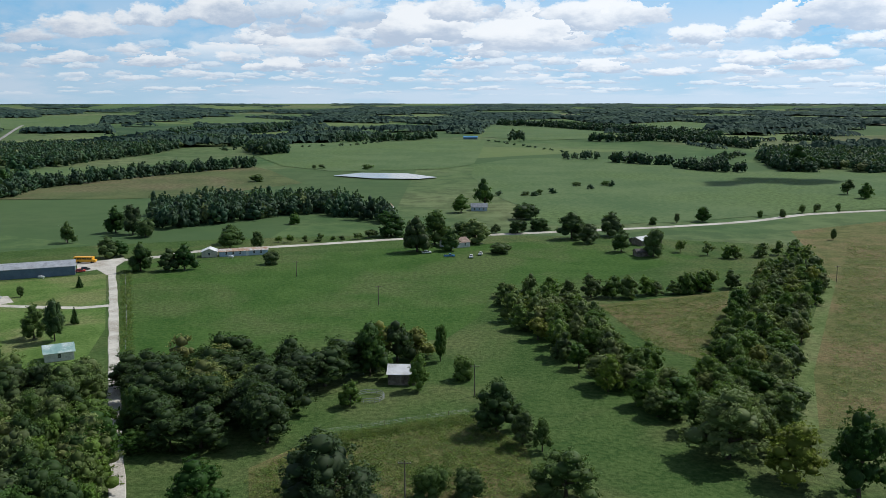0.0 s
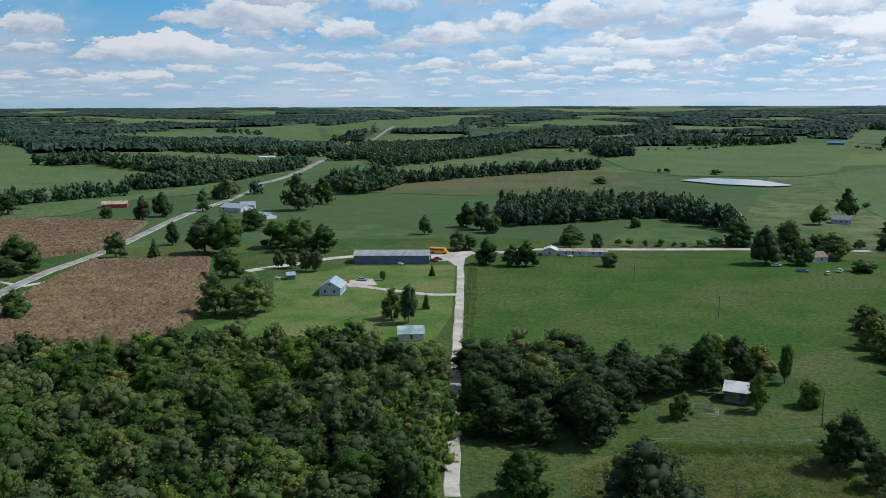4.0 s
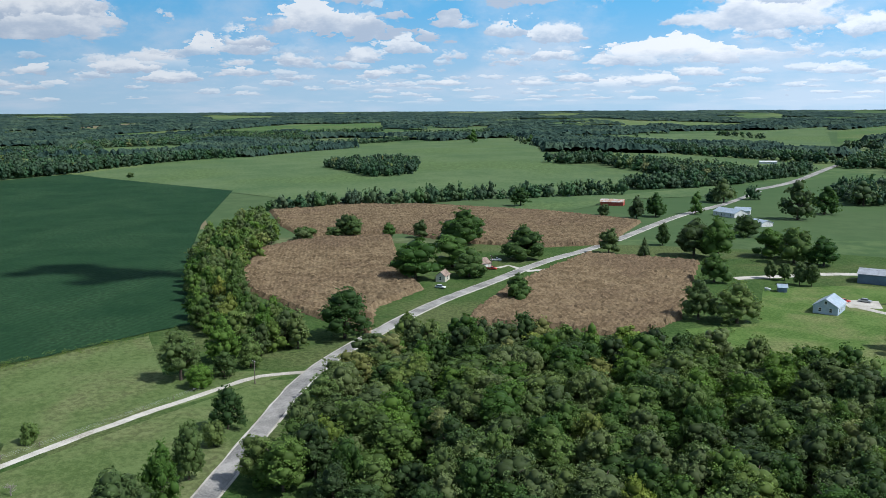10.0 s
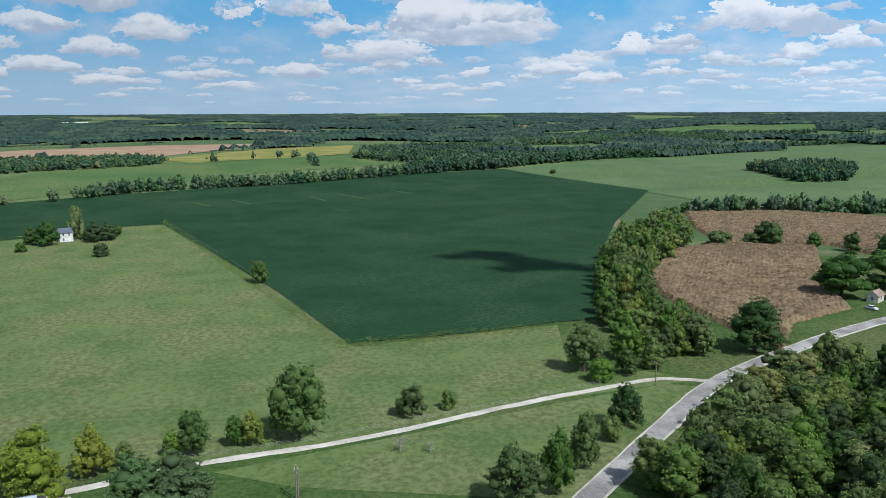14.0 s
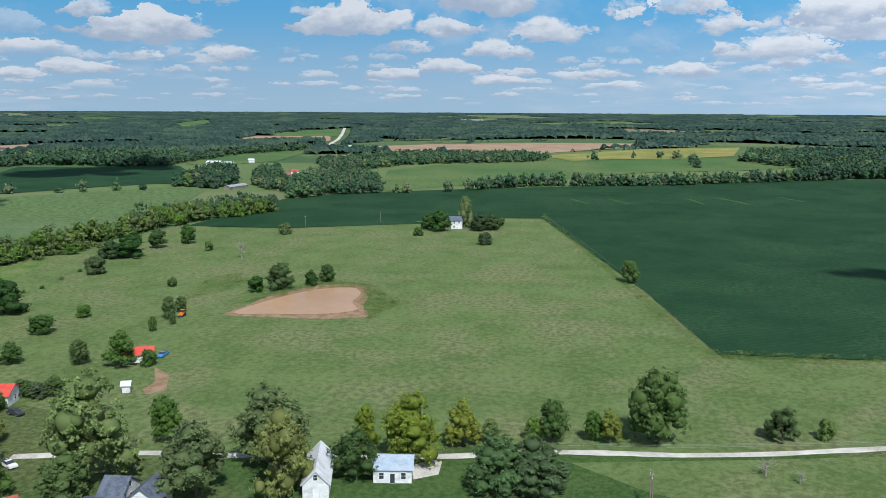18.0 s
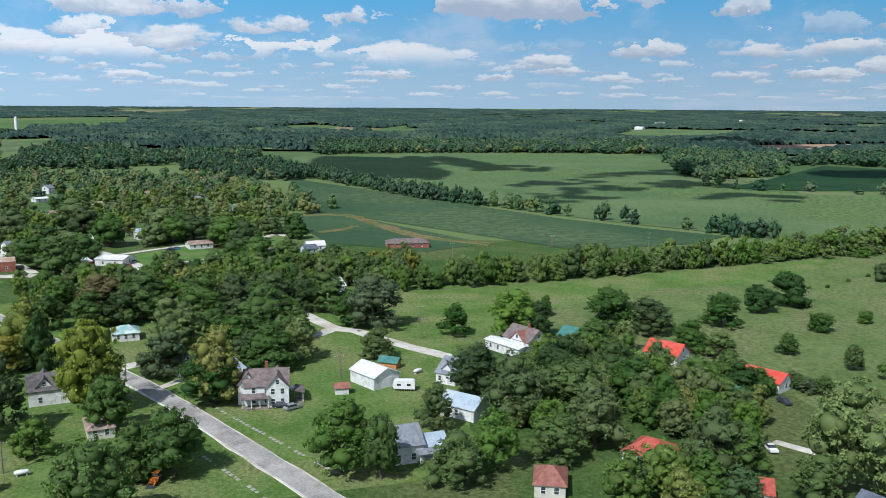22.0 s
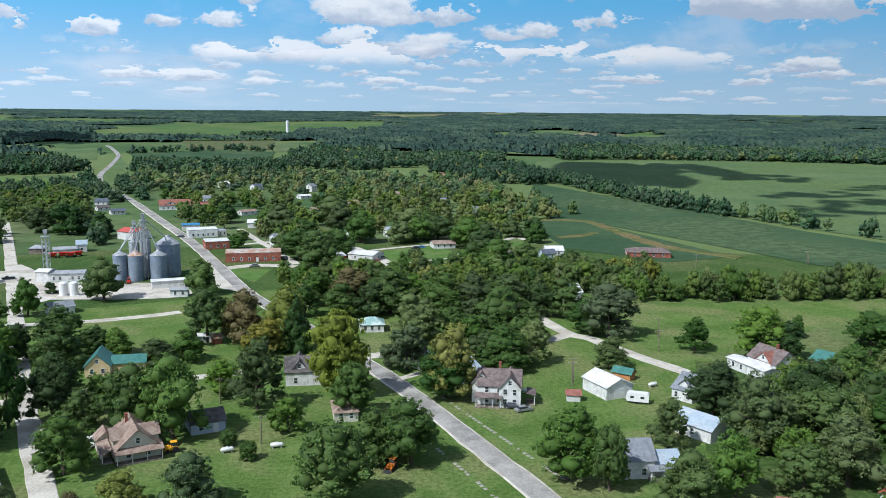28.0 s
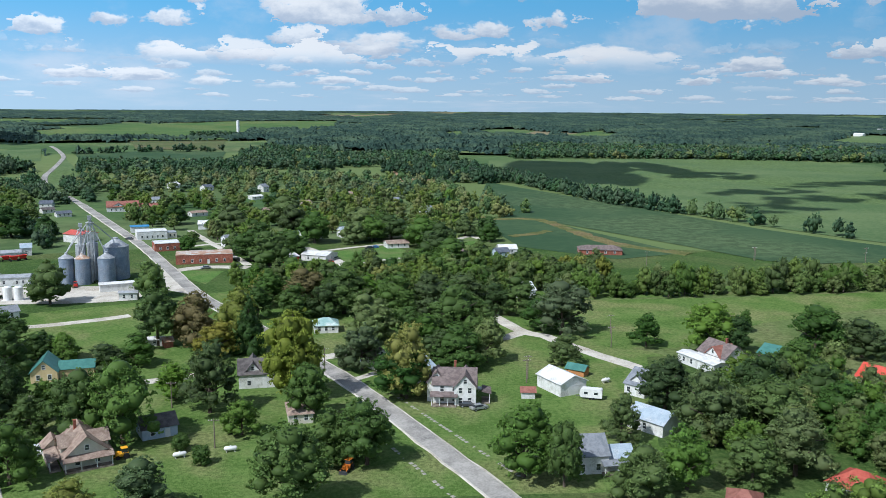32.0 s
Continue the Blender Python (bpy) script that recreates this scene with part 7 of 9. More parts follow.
building(-10.9, 223.2, -3, 7.3, 7.0, 3.2, 1.6, 'weathered_wood', 'white_metal_roof', 'weathered open-fronted farm shed with a pale metal roof', 'farm_shed', 'shed', windows=(0, 0))
building(107.6, 450.3, 36, 16.0, 9.0, 3, 1.2, 'weathered_wood', 'white_metal_roof', 'low barn with a long white metal roof', 'barn', 'barn', windows=(0, 0))
building(97.6, 413.9, 12, 7.7, 5.0, 2.4, 1.2, 'weathered_wood', 'asphalt_shingle', 'dark weathered shed beneath trees', 'shed', 'shed', windows=(0, 0))
building(6.1, 440.3, 29, 13.0, 9.0, 2.8, 2, 'white_siding', 'brown_shingle', 'white farm house with a brown roof behind trees', 'house', 'house', windows=(3, 2), door=0)
building(-40.7, 587.3, 37, 10.8, 9.0, 2.8, 2.2, 'cream_siding', 'rusty_roof', 'farm house with a rust-coloured roof among trees', 'house', 'house', windows=(3, 2))
building(25.0, 592.9, 0, 11.0, 9.0, 2.8, 2.2, 'pale_blue_siding', 'grey_shingle', 'grey-roofed farm house among trees', 'house', 'house', windows=(3, 2))
building(-318.9, 244.9, 86, 8.3, 9.0, 2.8, 2, 'cream_siding', 'brown_shingle', 'cream farm house with a brown roof beside the highway', 'house', 'house', windows=(2, 2), door=0)
building(-304.0, 213.6, 128, 7.0, 4.3, 2.8, 1.8, 'cream_siding', 'brown_shingle', 'small cream house half hidden by trees', 'house', 'house', windows=(1, 1))
building(-369.6, 503.9, -8, 19.7, 12.0, 3.2, 2.4, 'white_siding', 'pale_metal_roof', 'sprawling white farm house with a pale roof', 'house', 'house', windows=(4, 2), door=0)
building(-371.8, 521.1, 30, 10.3, 8.0, 3, 2, 'white_siding', 'pale_metal_roof', 'white farm garage with a pale roof', 'garage', 'garage', windows=(1, 1))
building(-329.2, 479.6, -14, 13.9, 9.0, 2.6, 1.4, 'white_siding', 'pale_metal_roof', 'low white shed with a pale roof', 'shed', 'shed', windows=(0, 0))
building(-466.3, 488.9, 36, 17.5, 10.0, 3, 1.8, 'red_shingle', 'rusty_roof', 'long red barn with a rusty roof', 'barn', 'barn', windows=(0, 0))
building(-202.4, 312.5, 43, 3.4, 4.0, 2.2, 1, 'blue_metal', 'pale_metal_roof', 'small grey garden shed on grass', 'shed', 'shed', windows=(0, 0))
building(-686.9, 1011.7, 42, 21.8, 9.0, 3, 1.2, 'white_siding', 'white_metal_roof', 'far white barn on a hill', 'barn', 'barn', windows=(0, 0))
building(53.6, 1684.2, -3, 27.3, 16.0, 4, 2, 'blue_metal', 'blue_roof', 'far blue barn on a hill', 'barn', 'barn', windows=(0, 0))
building(-524.7, -152.0, 120, 7.5, 8.0, 5.4, 2.4, 'white_siding', 'slate_shingle', 'lone white two-storey farmhouse with a grey roof', 'house', 'house', windows=(2, 2), storeys=2, door=0)
# ---- the far hamlet ----
building(-997.5, -619.6, 101, 18.7, 14.0, 5, 2, 'white_siding', 'white_metal_roof', 'far white farm building among trees', 'farm_building', 'farm building', windows=(0, 0))
building(-1003.4, -602.0, 125, 11.1, 10.0, 4, 2, 'white_siding', 'pale_metal_roof', 'far white farm building among trees', 'farm_building', 'farm building', windows=(0, 0))
building(-773.3, -470.9, 123, 10.3, 9.0, 3, 2, 'white_siding', 'grey_shingle', 'far white farm building among trees', 'farm_building', 'farm building', windows=(0, 0))
building(-1083.7, -614.1, 125, 8.0, 9.0, 4, 2, 'white_siding', 'white_metal_roof', 'far white farm building among trees', 'farm_building', 'farm building', windows=(0, 0))
building(-716.3, -423.1, 173, 25.9, 8.0, 3, 1.5, 'weathered_wood', 'galvanised', 'far white farm building among trees', 'farm_building', 'farm building', windows=(0, 0))
building(-1544.1, -2149.0, 119, 26.5, 14.0, 6, 3, 'white_siding', 'white_metal_roof', 'far white farm building among trees', 'farm_building', 'farm building', windows=(0, 0))
building(-1906.4, -2534.0, 129, 35.2, 18.0, 6, 3, 'white_siding', 'white_metal_roof', 'far white farm building among trees', 'farm_building', 'farm building', windows=(0, 0))
building(-2291.0, -2546.0, 125, 25.5, 18.0, 6, 3, 'white_siding', 'white_metal_roof', 'far white farm building among trees', 'farm_building', 'farm building', windows=(0, 0))
building(-905.3, -457.4, 124, 8.8, 9.0, 3, 2.4, 'white_siding', 'red_shingle', 'far white house with a red roof', 'farm_building', 'farm building', windows=(0, 0))
building(-856.7, -444.6, 124, 12.8, 10.0, 3, 2, 'brick_red', 'rust_red_roof', 'far red barn among trees', 'farm_building', 'farm building', windows=(0, 0))
building(-1265.9, -328.9, 118, 5.7, 8.0, 4, 2, 'white_siding', 'white_metal_roof', 'far white shed on grass', 'farm_building', 'farm building', windows=(0, 0))
building(-1532.9, -671.8, 148, 56.7, 14.0, 4, 2, 'white_siding', 'white_metal_roof', 'far long white farm barns', 'farm_building', 'farm building', windows=(0, 0))
building(-3644.0, -1018.9, 127, 28.9, 20.0, 6, 3, 'white_siding', 'white_metal_roof', 'far white barn on a hill', 'farm_building', 'farm building', windows=(0, 0))
building(-3653.8, -962.8, 125, 49.7, 24.0, 6, 3, 'white_siding', 'white_metal_roof', 'far white barn on a hill', 'farm_building', 'farm building', windows=(0, 0))
# ---- village lane ----
bungalow_ = building(-130.3, -104.5, 101, 4.6, 8.0, 3, 2.6, 'white_siding', 'slate_shingle', 'white bungalow with slate-grey roof and dark shutters', 'house', 'house', windows=(3, 1))
gable_part(bungalow_, 7, 6, 3.0, 2.4, 'white_siding', 'slate_shingle', at=(6.5, -1.0, 0), turn=90, windows=(1, 2))
building(-125.6, -104.4, 119, 7.0, 6.0, 2.4, 0.8, 'white_siding', 'slate_shingle', 'low carport with a slate-grey roof', 'carport', 'carport', windows=(0, 0))
building(-150.0, -71.9, 201, 15.0, 5.1, 3.4, 2.6, 'white_siding', 'white_metal_roof', 'narrow white gabled house with a pale metal roof', 'house', 'house', windows=(4, 1), door=3)
building(-158.3, -58.7, 106, 7.8, 8.0, 3, 1.5, 'white_siding', 'pale_metal_roof', 'white cottage with a pale blue metal roof', 'house', 'house', windows=(3, 1), door=0, doors='dark')
building(-212.3, -160.4, 127, 8.4, 5.6, 2.5, 1.7, 'white_siding', 'red_metal_roof', 'white barn with a bright red metal roof', 'barn', 'barn', windows=(2, 0))
building(-155.3, -198.0, 115, 10.3, 8.0, 4.5, 3, 'white_siding', 'red_metal_roof', 'white farmhouse with a bright red metal roof', 'house', 'house', windows=(3, 2), storeys=1)
building(-168.0, -174.8, 109, 16.4, 8.0, 3, 2, 'white_siding', 'red_metal_roof', 'long white outbuilding with a bright red metal roof', 'outbuilding', 'outbuilding', windows=(3, 1))
building(-152.6, -166.6, 139, 4.4, 6.0, 2.4, 1.6, 'green_siding', 'green_metal_roof', 'small shed with a teal metal roof', 'shed', 'shed', windows=(0, 0))
building(-109.7, -143.0, 119, 9.3, 10.0, 2.8, 2.4, 'white_siding', 'red_shingle', 'white house with a hipped red roof among trees', 'house', 'house', hip=3.5, windows=(3, 2))
building(-117.9, -120.1, 143, 4.4, 7.0, 2.6, 1.8, 'cream_siding', 'red_shingle', 'small house with a red roof', 'house', 'house', windows=(1, 1))
building(-186.6, -145.3, 117, 2.0, 2.5, 2.2, 0.8, 'white_siding', 'white_metal_roof', 'small white pump house', 'pump_house', 'shed', windows=(0, 0))
building(-82.5, -139.3, 149, 6.0, 9.0, 2.8, 2.2, 'cream_siding', 'rust_red_roof', 'house with a red-brown hipped roof among trees', 'house', 'house', windows=(2, 1), hip=2.5)
# ---- town houses ----
house_ = building(45.4, -186.3, -68, 11.0, 9.4, 3, 4, 'cream_siding', 'brown_shingle', 'cream storey-and-a-half house with steep brown gables and a porch', 'house', 'house', windows=(3, 2), over=0.7)
gable_part(house_, 9.5, 4.2, 4.6, 1.8, 'cream_siding', 'brown_shingle', at=(-0.5, 0, 0), turn=90, windows=(0, 1), over=0.5)
gable_part(house_, 4, 4, 3.0, 1.8, 'cream_siding', 'brown_shingle', at=(4.5, 5.4, 0), turn=0, windows=(1, 1))
porch(house_, 9.5, 2.0, 2.6, (-5.5, 0, 0), -90, 'brown_shingle', 4)
porch(house_, 8, 2.2, 2.6, (-1.0, 5.2, 0), 180, 'brown_shingle', 4)
chimney(house_, 2.5, 1.0, 6.6)
building(32.0, -198.8, -159, 7.9, 7.0, 2.8, 2, 'pale_blue_siding', 'asphalt_shingle', 'weathered pale house with a dark shingle roof', 'house', 'house', windows=(2, 1), door=0)
cottage_ = building(68.4, -246.7, -83, 10.0, 6.8, 3.2, 3.2, 'tan_siding', 'green_metal_roof', 'tan cottage with a teal metal gabled roof', 'house', 'house', windows=(2, 2))
gable_part(cottage_, 9, 6, 2.8, 1.6, 'tan_siding', 'green_metal_roof', at=(1.0, -8.0, 0), turn=90, windows=(1, 1))
gabled_ = building(10.4, -232.3, -178, 9.5, 8.0, 4.2, 3.2, 'white_siding', 'asphalt_shingle', 'white two-storey house with dark shingle cross gables', 'house', 'house', windows=(2, 2), storeys=1, door=0)
gable_part(gabled_, 9.0, 5.0, 4.2, 2.9, 'white_siding', 'asphalt_shingle', at=(-1.0, 1.2, 0), turn=90, windows=(1, 1))
porch(gabled_, 5.0, 1.8, 2.6, (2.6, 4.0, 0), 180, 'asphalt_shingle', 3)
big_house_ = building(-41.0, -211.7, 167, 10.9, 9.0, 5.4, 3.2, 'white_siding', 'plum_shingle', 'large white Victorian house with steep brown gables and a porch', 'house', 'house', storeys=2, windows=(3, 2))
gable_part(big_house_, 8.5, 5.5, 5.4, 3.0, 'white_siding', 'plum_shingle', at=(2.8, -1.5, 0), turn=90, windows=(1, 2), storeys=2)
gable_part(big_house_, 6, 5, 5.4, 2.8, 'white_siding', 'plum_shingle', at=(-4.6, 0.5, 0), turn=90, windows=(1, 1), storeys=2)
porch(big_house_, 6.5, 2.4, 2.9, (-2.6, -4.5, 0), 0, 'plum_shingle', 4)
porch(big_house_, 5.0, 2.2, 2.9, (7.0, -1.0, 0), 90, 'plum_shingle', 3)
chimney(big_house_, 0, 1.5, 8.4)
building(-33.4, -229.7, -141, 6.3, 9.0, 4, 2.6, 'white_siding', 'pale_metal_roof', 'white house with a pale metal roof behind trees', 'house', 'house', windows=(2, 1))
gable_house_ = building(-23.2, -244.3, -69, 9.0, 5.5, 3.6, 2.8, 'white_siding', 'plum_shingle', 'white house with grey-brown gables beside the street', 'house', 'house', windows=(2, 1))
porch(gable_house_, 6, 2, 2.6, (-5.0, 0, 0), -90, 'plum_shingle', 3)
building(-10.6, -287.3, 180, 8.1, 8.0, 2.8, 1.8, 'white_siding', 'pale_teal_roof', 'white pavilion-like house with a hipped pale teal roof', 'house', 'house', hip=3.0, windows=(3, 2))
building(-4.1, -321.1, -170, 6.6, 7.0, 3, 1.8, 'white_siding', 'grey_shingle', 'small white house with a grey roof', 'house', 'house', windows=(2, 1), door=0)
building(-0.8, -204.0, -176, 5.8, 9.0, 2.6, 2, 'cream_siding', 'brown_shingle', 'low house with a hipped brown roof behind trees', 'house', 'house', hip=3, windows=(2, 1))
building(-71.0, -214.8, 109, 10.7, 8.5, 3.6, 1.9, 'white_siding', 'white_metal_roof', 'white metal garage building with a wide door', 'garage', 'garage', windows=(0, 0), door=1, doors='garage')
building(-60.3, -210.0, 168, 3.5, 3.0, 2, 0.9, 'white_siding', 'rust_red_roof', 'small white garden shed with a red roof', 'shed', 'shed', windows=(0, 0))
building(-79.7, -227.0, 137, 5.5, 3.5, 2, 1.2, 'orange_wood', 'green_metal_roof', 'orange timber play shed with a green roof', 'shed', 'shed', windows=(0, 0))
grey_house_ = building(-92.8, -209.4, 126, 6.1, 11.0, 3.2, 3.2, 'white_siding', 'grey_shingle', 'white house with a grey shingle roof and a dormer', 'house', 'house', windows=(3, 2), door=0)
gable_part(grey_house_, 4, 3, 4.4, 1.4, 'white_siding', 'grey_shingle', at=(0, -2.6, 0), turn=90, windows=(0, 1))
red_house_ = building(-118.4, -228.0, 106, 15.1, 5.0, 3, 0.5, 'white_siding', 'white_metal_roof', 'white house with a long flat-roofed front and a red-brown gable behind', 'house', 'house', windows=(4, 1), door=0)
gable_part(red_house_, 11, 9, 4.2, 3.2, 'white_siding', 'plum_shingle', at=(1.5, 6.5, 0), windows=(3, 2))
gable_part(red_house_, 7, 6, 4.2, 2.6, 'white_siding', 'rust_red_roof', at=(2.5, 5.2, 0), turn=90, windows=(1, 1))
chimney(red_house_, 3, 6.5, 7.2)
building(-143.7, -229.4, 124, 7.9, 10.0, 3.2, 2, 'weathered_wood', 'green_metal_roof', 'grey workshop with a teal metal roof', 'workshop', 'workshop', windows=(2, 1))
building(-83.9, -183.5, 122, 10.0, 7.5, 3.2, 2.2, 'white_siding', 'pale_metal_roof', 'white garage with a pale gabled metal roof', 'garage', 'garage', windows=(1, 1), door=1)
corner_house_ = building(-60.2, -165.3, 178, 7.8, 9.0, 4.2, 3, 'white_siding', 'grey_shingle', 'white house with grey gables and a lean-to porch', 'house', 'house', windows=(2, 2))
gable_part(corner_house_, 8, 6, 3.0, 2.0, 'white_siding', 'pale_metal_roof', at=(5.5, -1.0, 0), windows=(2, 1))
porch(corner_house_, 6, 2, 2.5, (5.5, -4.2, 0), 0, 'grey_shingle', 3)
building(102.1, -321.5, -150, 8.7, 7.0, 2.8, 1.6, 'white_siding', 'grey_shingle', 'small pale shed with a grey roof', 'shed', 'shed', windows=(2, 1))
building(45.8, -277.3, -178, 9.7, 4.0, 2.2, 0.5, 'white_siding', 'white_metal_roof', 'low white trailer with a flat white roof', 'mobile_home', 'mobile home', windows=(2, 1))
building(39.7, -274.7, -157, 2.6, 4.0, 2.2, 1, 'brick_red', 'rusty_roof', 'small rusty red shed', 'shed', 'shed', windows=(0, 0))
building(111.8, -251.0, -163, 17.4, 4.5, 2.6, 0.6, 'white_siding', 'galvanised', 'long white mobile home with a flat metal roof', 'mobile_home', 'mobile home', windows=(7, 1), door=0)
building(103.2, -228.3, -168, 14.9, 8.0, 2.8, 1.6, 'pale_blue_siding', 'slate_shingle', 'long pale blue house with a dark shingle roof', 'house', 'house', windows=(5, 1), door=0)
porch_house_ = building(134.5, -309.0, -168, 8.0, 8.0, 3, 2.4, 'white_siding', 'grey_shingle', 'white house with grey gables and a porch', 'house', 'house', windows=(3, 2))
gable_part(porch_house_, 6, 5, 3.0, 2.2, 'white_siding', 'grey_shingle', at=(1, -1.5, 0), turn=90, windows=(0, 1))
porch(porch_house_, 6, 2, 2.5, (-3, -4.0, 0), 0, 'grey_shingle', 4)
building(140.1, -337.5, -155, 6.4, 7.0, 3, 2.4, 'white_siding', 'grey_shingle', 'white house with a hipped grey roof', 'house', 'house', windows=(2, 1), hip=2.5)
building(74.2, -168.4, 117, 15.5, 12.0, 2.8, 1.5, 'white_siding', 'pale_metal_roof', 'white house at the lane with a pale roof', 'house', 'house', windows=(2, 1))
# ---- shops, school and outbuildings on the main street ----
building(42.7, -429.8, -175, 26.6, 13.0, 4.6, 0.3, 'brick_red', 'rusty_roof', 'long red brick shop building with a flat patched roof', 'shop', 'shop', windows=(6, 2), over=0.1, door=0)
building(66.3, -469.9, -164, 12.6, 12.0, 4.2, 0.3, 'brick_red', 'white_metal_roof', 'red brick shop with a flat roof', 'shop', 'shop', windows=(3, 1), over=0.1)
building(80.3, -513.1, -165, 16.4, 12.0, 4.6, 0.3, 'white_siding', 'white_metal_roof', 'white flat-roofed store with shop windows', 'shop', 'shop', windows=(5, 1), over=0.1)
building(69.9, -516.1, -161, 5.3, 9.0, 3.2, 0.3, 'cream_siding', 'galvanised', 'low flat-roofed annex of a store', 'shop', 'shop', windows=(2, 1), over=0.1)
building(91.2, -540.2, -169, 10.3, 7.0, 3.6, 0.6, 'white_siding', 'blue_roof', 'filling-station canopy with a blue roof', 'canopy', 'canopy', windows=(0, 0))
school_ = building(122.0, -657.4, -168, 22.0, 14.0, 3.6, 3.6, 'white_siding', 'rust_red_roof', 'white school with large red-brown roofs', 'school', 'school', windows=(6, 2))
gable_part(school_, 18, 11, 3.4, 3.0, 'white_siding', 'rust_red_roof', at=(-3, 3, 0), turn=90, windows=(4, 2))
gable_part(school_, 16, 10, 3.0, 2.0, 'white_siding', 'rust_red_roof', at=(17, 1, 0), windows=(4, 1))
building(52.9, -550.3, -179, 9.0, 9.0, 3.4, 1.8, 'white_siding', 'white_metal_roof', 'white garage with a pale arched roof', 'garage', 'garage', windows=(0, 0))
building(34.3, -475.8, -150, 5.6, 7.0, 4.6, 2, 'white_siding', 'grey_shingle', 'narrow white two-storey house', 'house', 'house', windows=(1, 1), storeys=2)
building(3.9, -424.4, -158, 10.3, 12.0, 3.2, 0.8, 'red_paint', 'white_metal_roof', 'red-fronted garage with a flat pale roof', 'workshop', 'workshop', windows=(2, 1))
building(-13.2, -427.8, 149, 13.9, 12.0, 3.2, 1.2, 'white_siding', 'white_metal_roof', 'white repair shop with a pale roof', 'workshop', 'workshop', windows=(2, 1))
building(106.1, -709.2, -177, 5.9, 9.0, 3.2, 2, 'white_siding', 'grey_shingle', 'white gabled house behind the school', 'house', 'house', windows=(2, 1))
building(-10.6, -499.9, -148, 10.2, 9.0, 4.6, 2.4, 'white_siding', 'grey_shingle', 'white two-storey house in a garden', 'house', 'house', windows=(2, 1), storeys=2)
building(-56.0, -461.7, -172, 12.1, 9.0, 2.6, 1.4, 'white_siding', 'brown_shingle', 'white house with a brown roof', 'house', 'house', windows=(3, 1))
building(-56.3, -499.2, -159, 11.8, 9.0, 2.6, 1.4, 'cream_siding', 'brown_shingle', 'low house with a brown roof', 'house', 'house', windows=(3, 1))
building(-61.5, -417.1, 176, 5.6, 8.0, 2.6, 1.4, 'white_siding', 'white_metal_roof', 'small white house on grass', 'house', 'house', windows=(2, 1))
building(-111.5, -435.1, 176, 9.3, 10.0, 2.8, 1.8, 'white_siding', 'white_metal_roof', 'white house with a pale roof at the field', 'house', 'house', windows=(2, 1))
building(-29.9, -504.1, -162, 5.6, 8.0, 4, 2, 'white_siding', 'pale_metal_roof', 'white house behind a round tree', 'house', 'house', windows=(2, 1))
building(-159.6, -426.0, 167, 22.1, 12.0, 2.8, 1.8, 'brick_red', 'plum_shingle', 'long brick house with a hipped dark brown roof', 'house', 'house', hip=4, windows=(4, 2))
building(-79.2, -663.9, -155, 7.5, 9.0, 4.5, 2.4, 'white_siding', 'grey_shingle', 'white two-storey house among trees', 'house', 'house', windows=(1, 1), storeys=2)
building(182.7, -690.2, -177, 9.0, 9.0, 3, 2, 'white_siding', 'slate_shingle', 'white house with a dark roof', 'house', 'house', windows=(2, 1))
building(155.6, -625.8, -156, 9.8, 9.0, 2.6, 1.4, 'white_siding', 'slate_shingle', 'low white house with a dark roof', 'house', 'house', windows=(3, 1))
building(172.0, -649.8, -150, 8.5, 8.0, 2.6, 1.4, 'white_siding', 'asphalt_shingle', 'low house with a dark shingle roof', 'house', 'house', windows=(2, 1))
building(263.4, -663.4, -162, 11.1, 10.0, 3, 1.5, 'green_siding', 'green_metal_roof', 'barn with a teal metal roof among trees', 'barn', 'barn', windows=(0, 0))
building(278.4, -612.6, -95, 17.6, 9.0, 3, 1.5, 'white_siding', 'white_metal_roof', 'long house with a white roof', 'house', 'house', windows=(2, 1))
building(191.4, -488.2, 169, 7.0, 5.0, 3, 1.2, 'white_siding', 'white_metal_roof', 'small white shed beside trees', 'shed', 'shed', windows=(0, 0))
building(154.6, -458.8, 180, 6.9, 7.0, 2.8, 1.4, 'weathered_wood', 'galvanised', 'small shelter with a hipped metal roof', 'shelter', 'shelter', hip=2.5, windows=(0, 0))
building(140.7, -457.2, -163, 11.1, 7.0, 2.4, 1, 'white_siding', 'galvanised', 'long low shed with grey roof', 'shed', 'shed', windows=(0, 0))
building(133.7, -462.1, -165, 5.0, 6.0, 4.2, 1.8, 'white_siding', 'pale_metal_roof', 'white two-storey mill annex building', 'shed', 'shed', windows=(1, 1))
building(126.6, -383.8, 167, 5.8, 7.0, 4.5, 0.8, 'white_siding', 'white_metal_roof', 'white feed mill block below the elevator', 'feed_mill', 'mill', windows=(0, 0))
building(117.6, -384.3, -175, 14.6, 8.0, 3.6, 0.8, 'white_siding', 'galvanised', 'low white mill office with a metal roof', 'mill_office', 'office', windows=(5, 1), door=0)
building(117.2, -505.8, 146, 13.5, 12.0, 4.6, 1.6, 'white_siding', 'red_metal_roof', 'grain office with a red metal roof', 'office', 'office', windows=(0, 1))
building(71.9, -365.7, -166, 13.3, 5.0, 3.2, 0.5, 'white_siding', 'white_metal_roof', 'low white scale house below the bins', 'scale_house', 'shed', windows=(0, 0))
building(63.9, -347.3, 180, 6.8, 4.0, 3, 0.5, 'white_siding', 'galvanised', 'small white scale office with windows', 'scale_office', 'shed', windows=(2, 1))
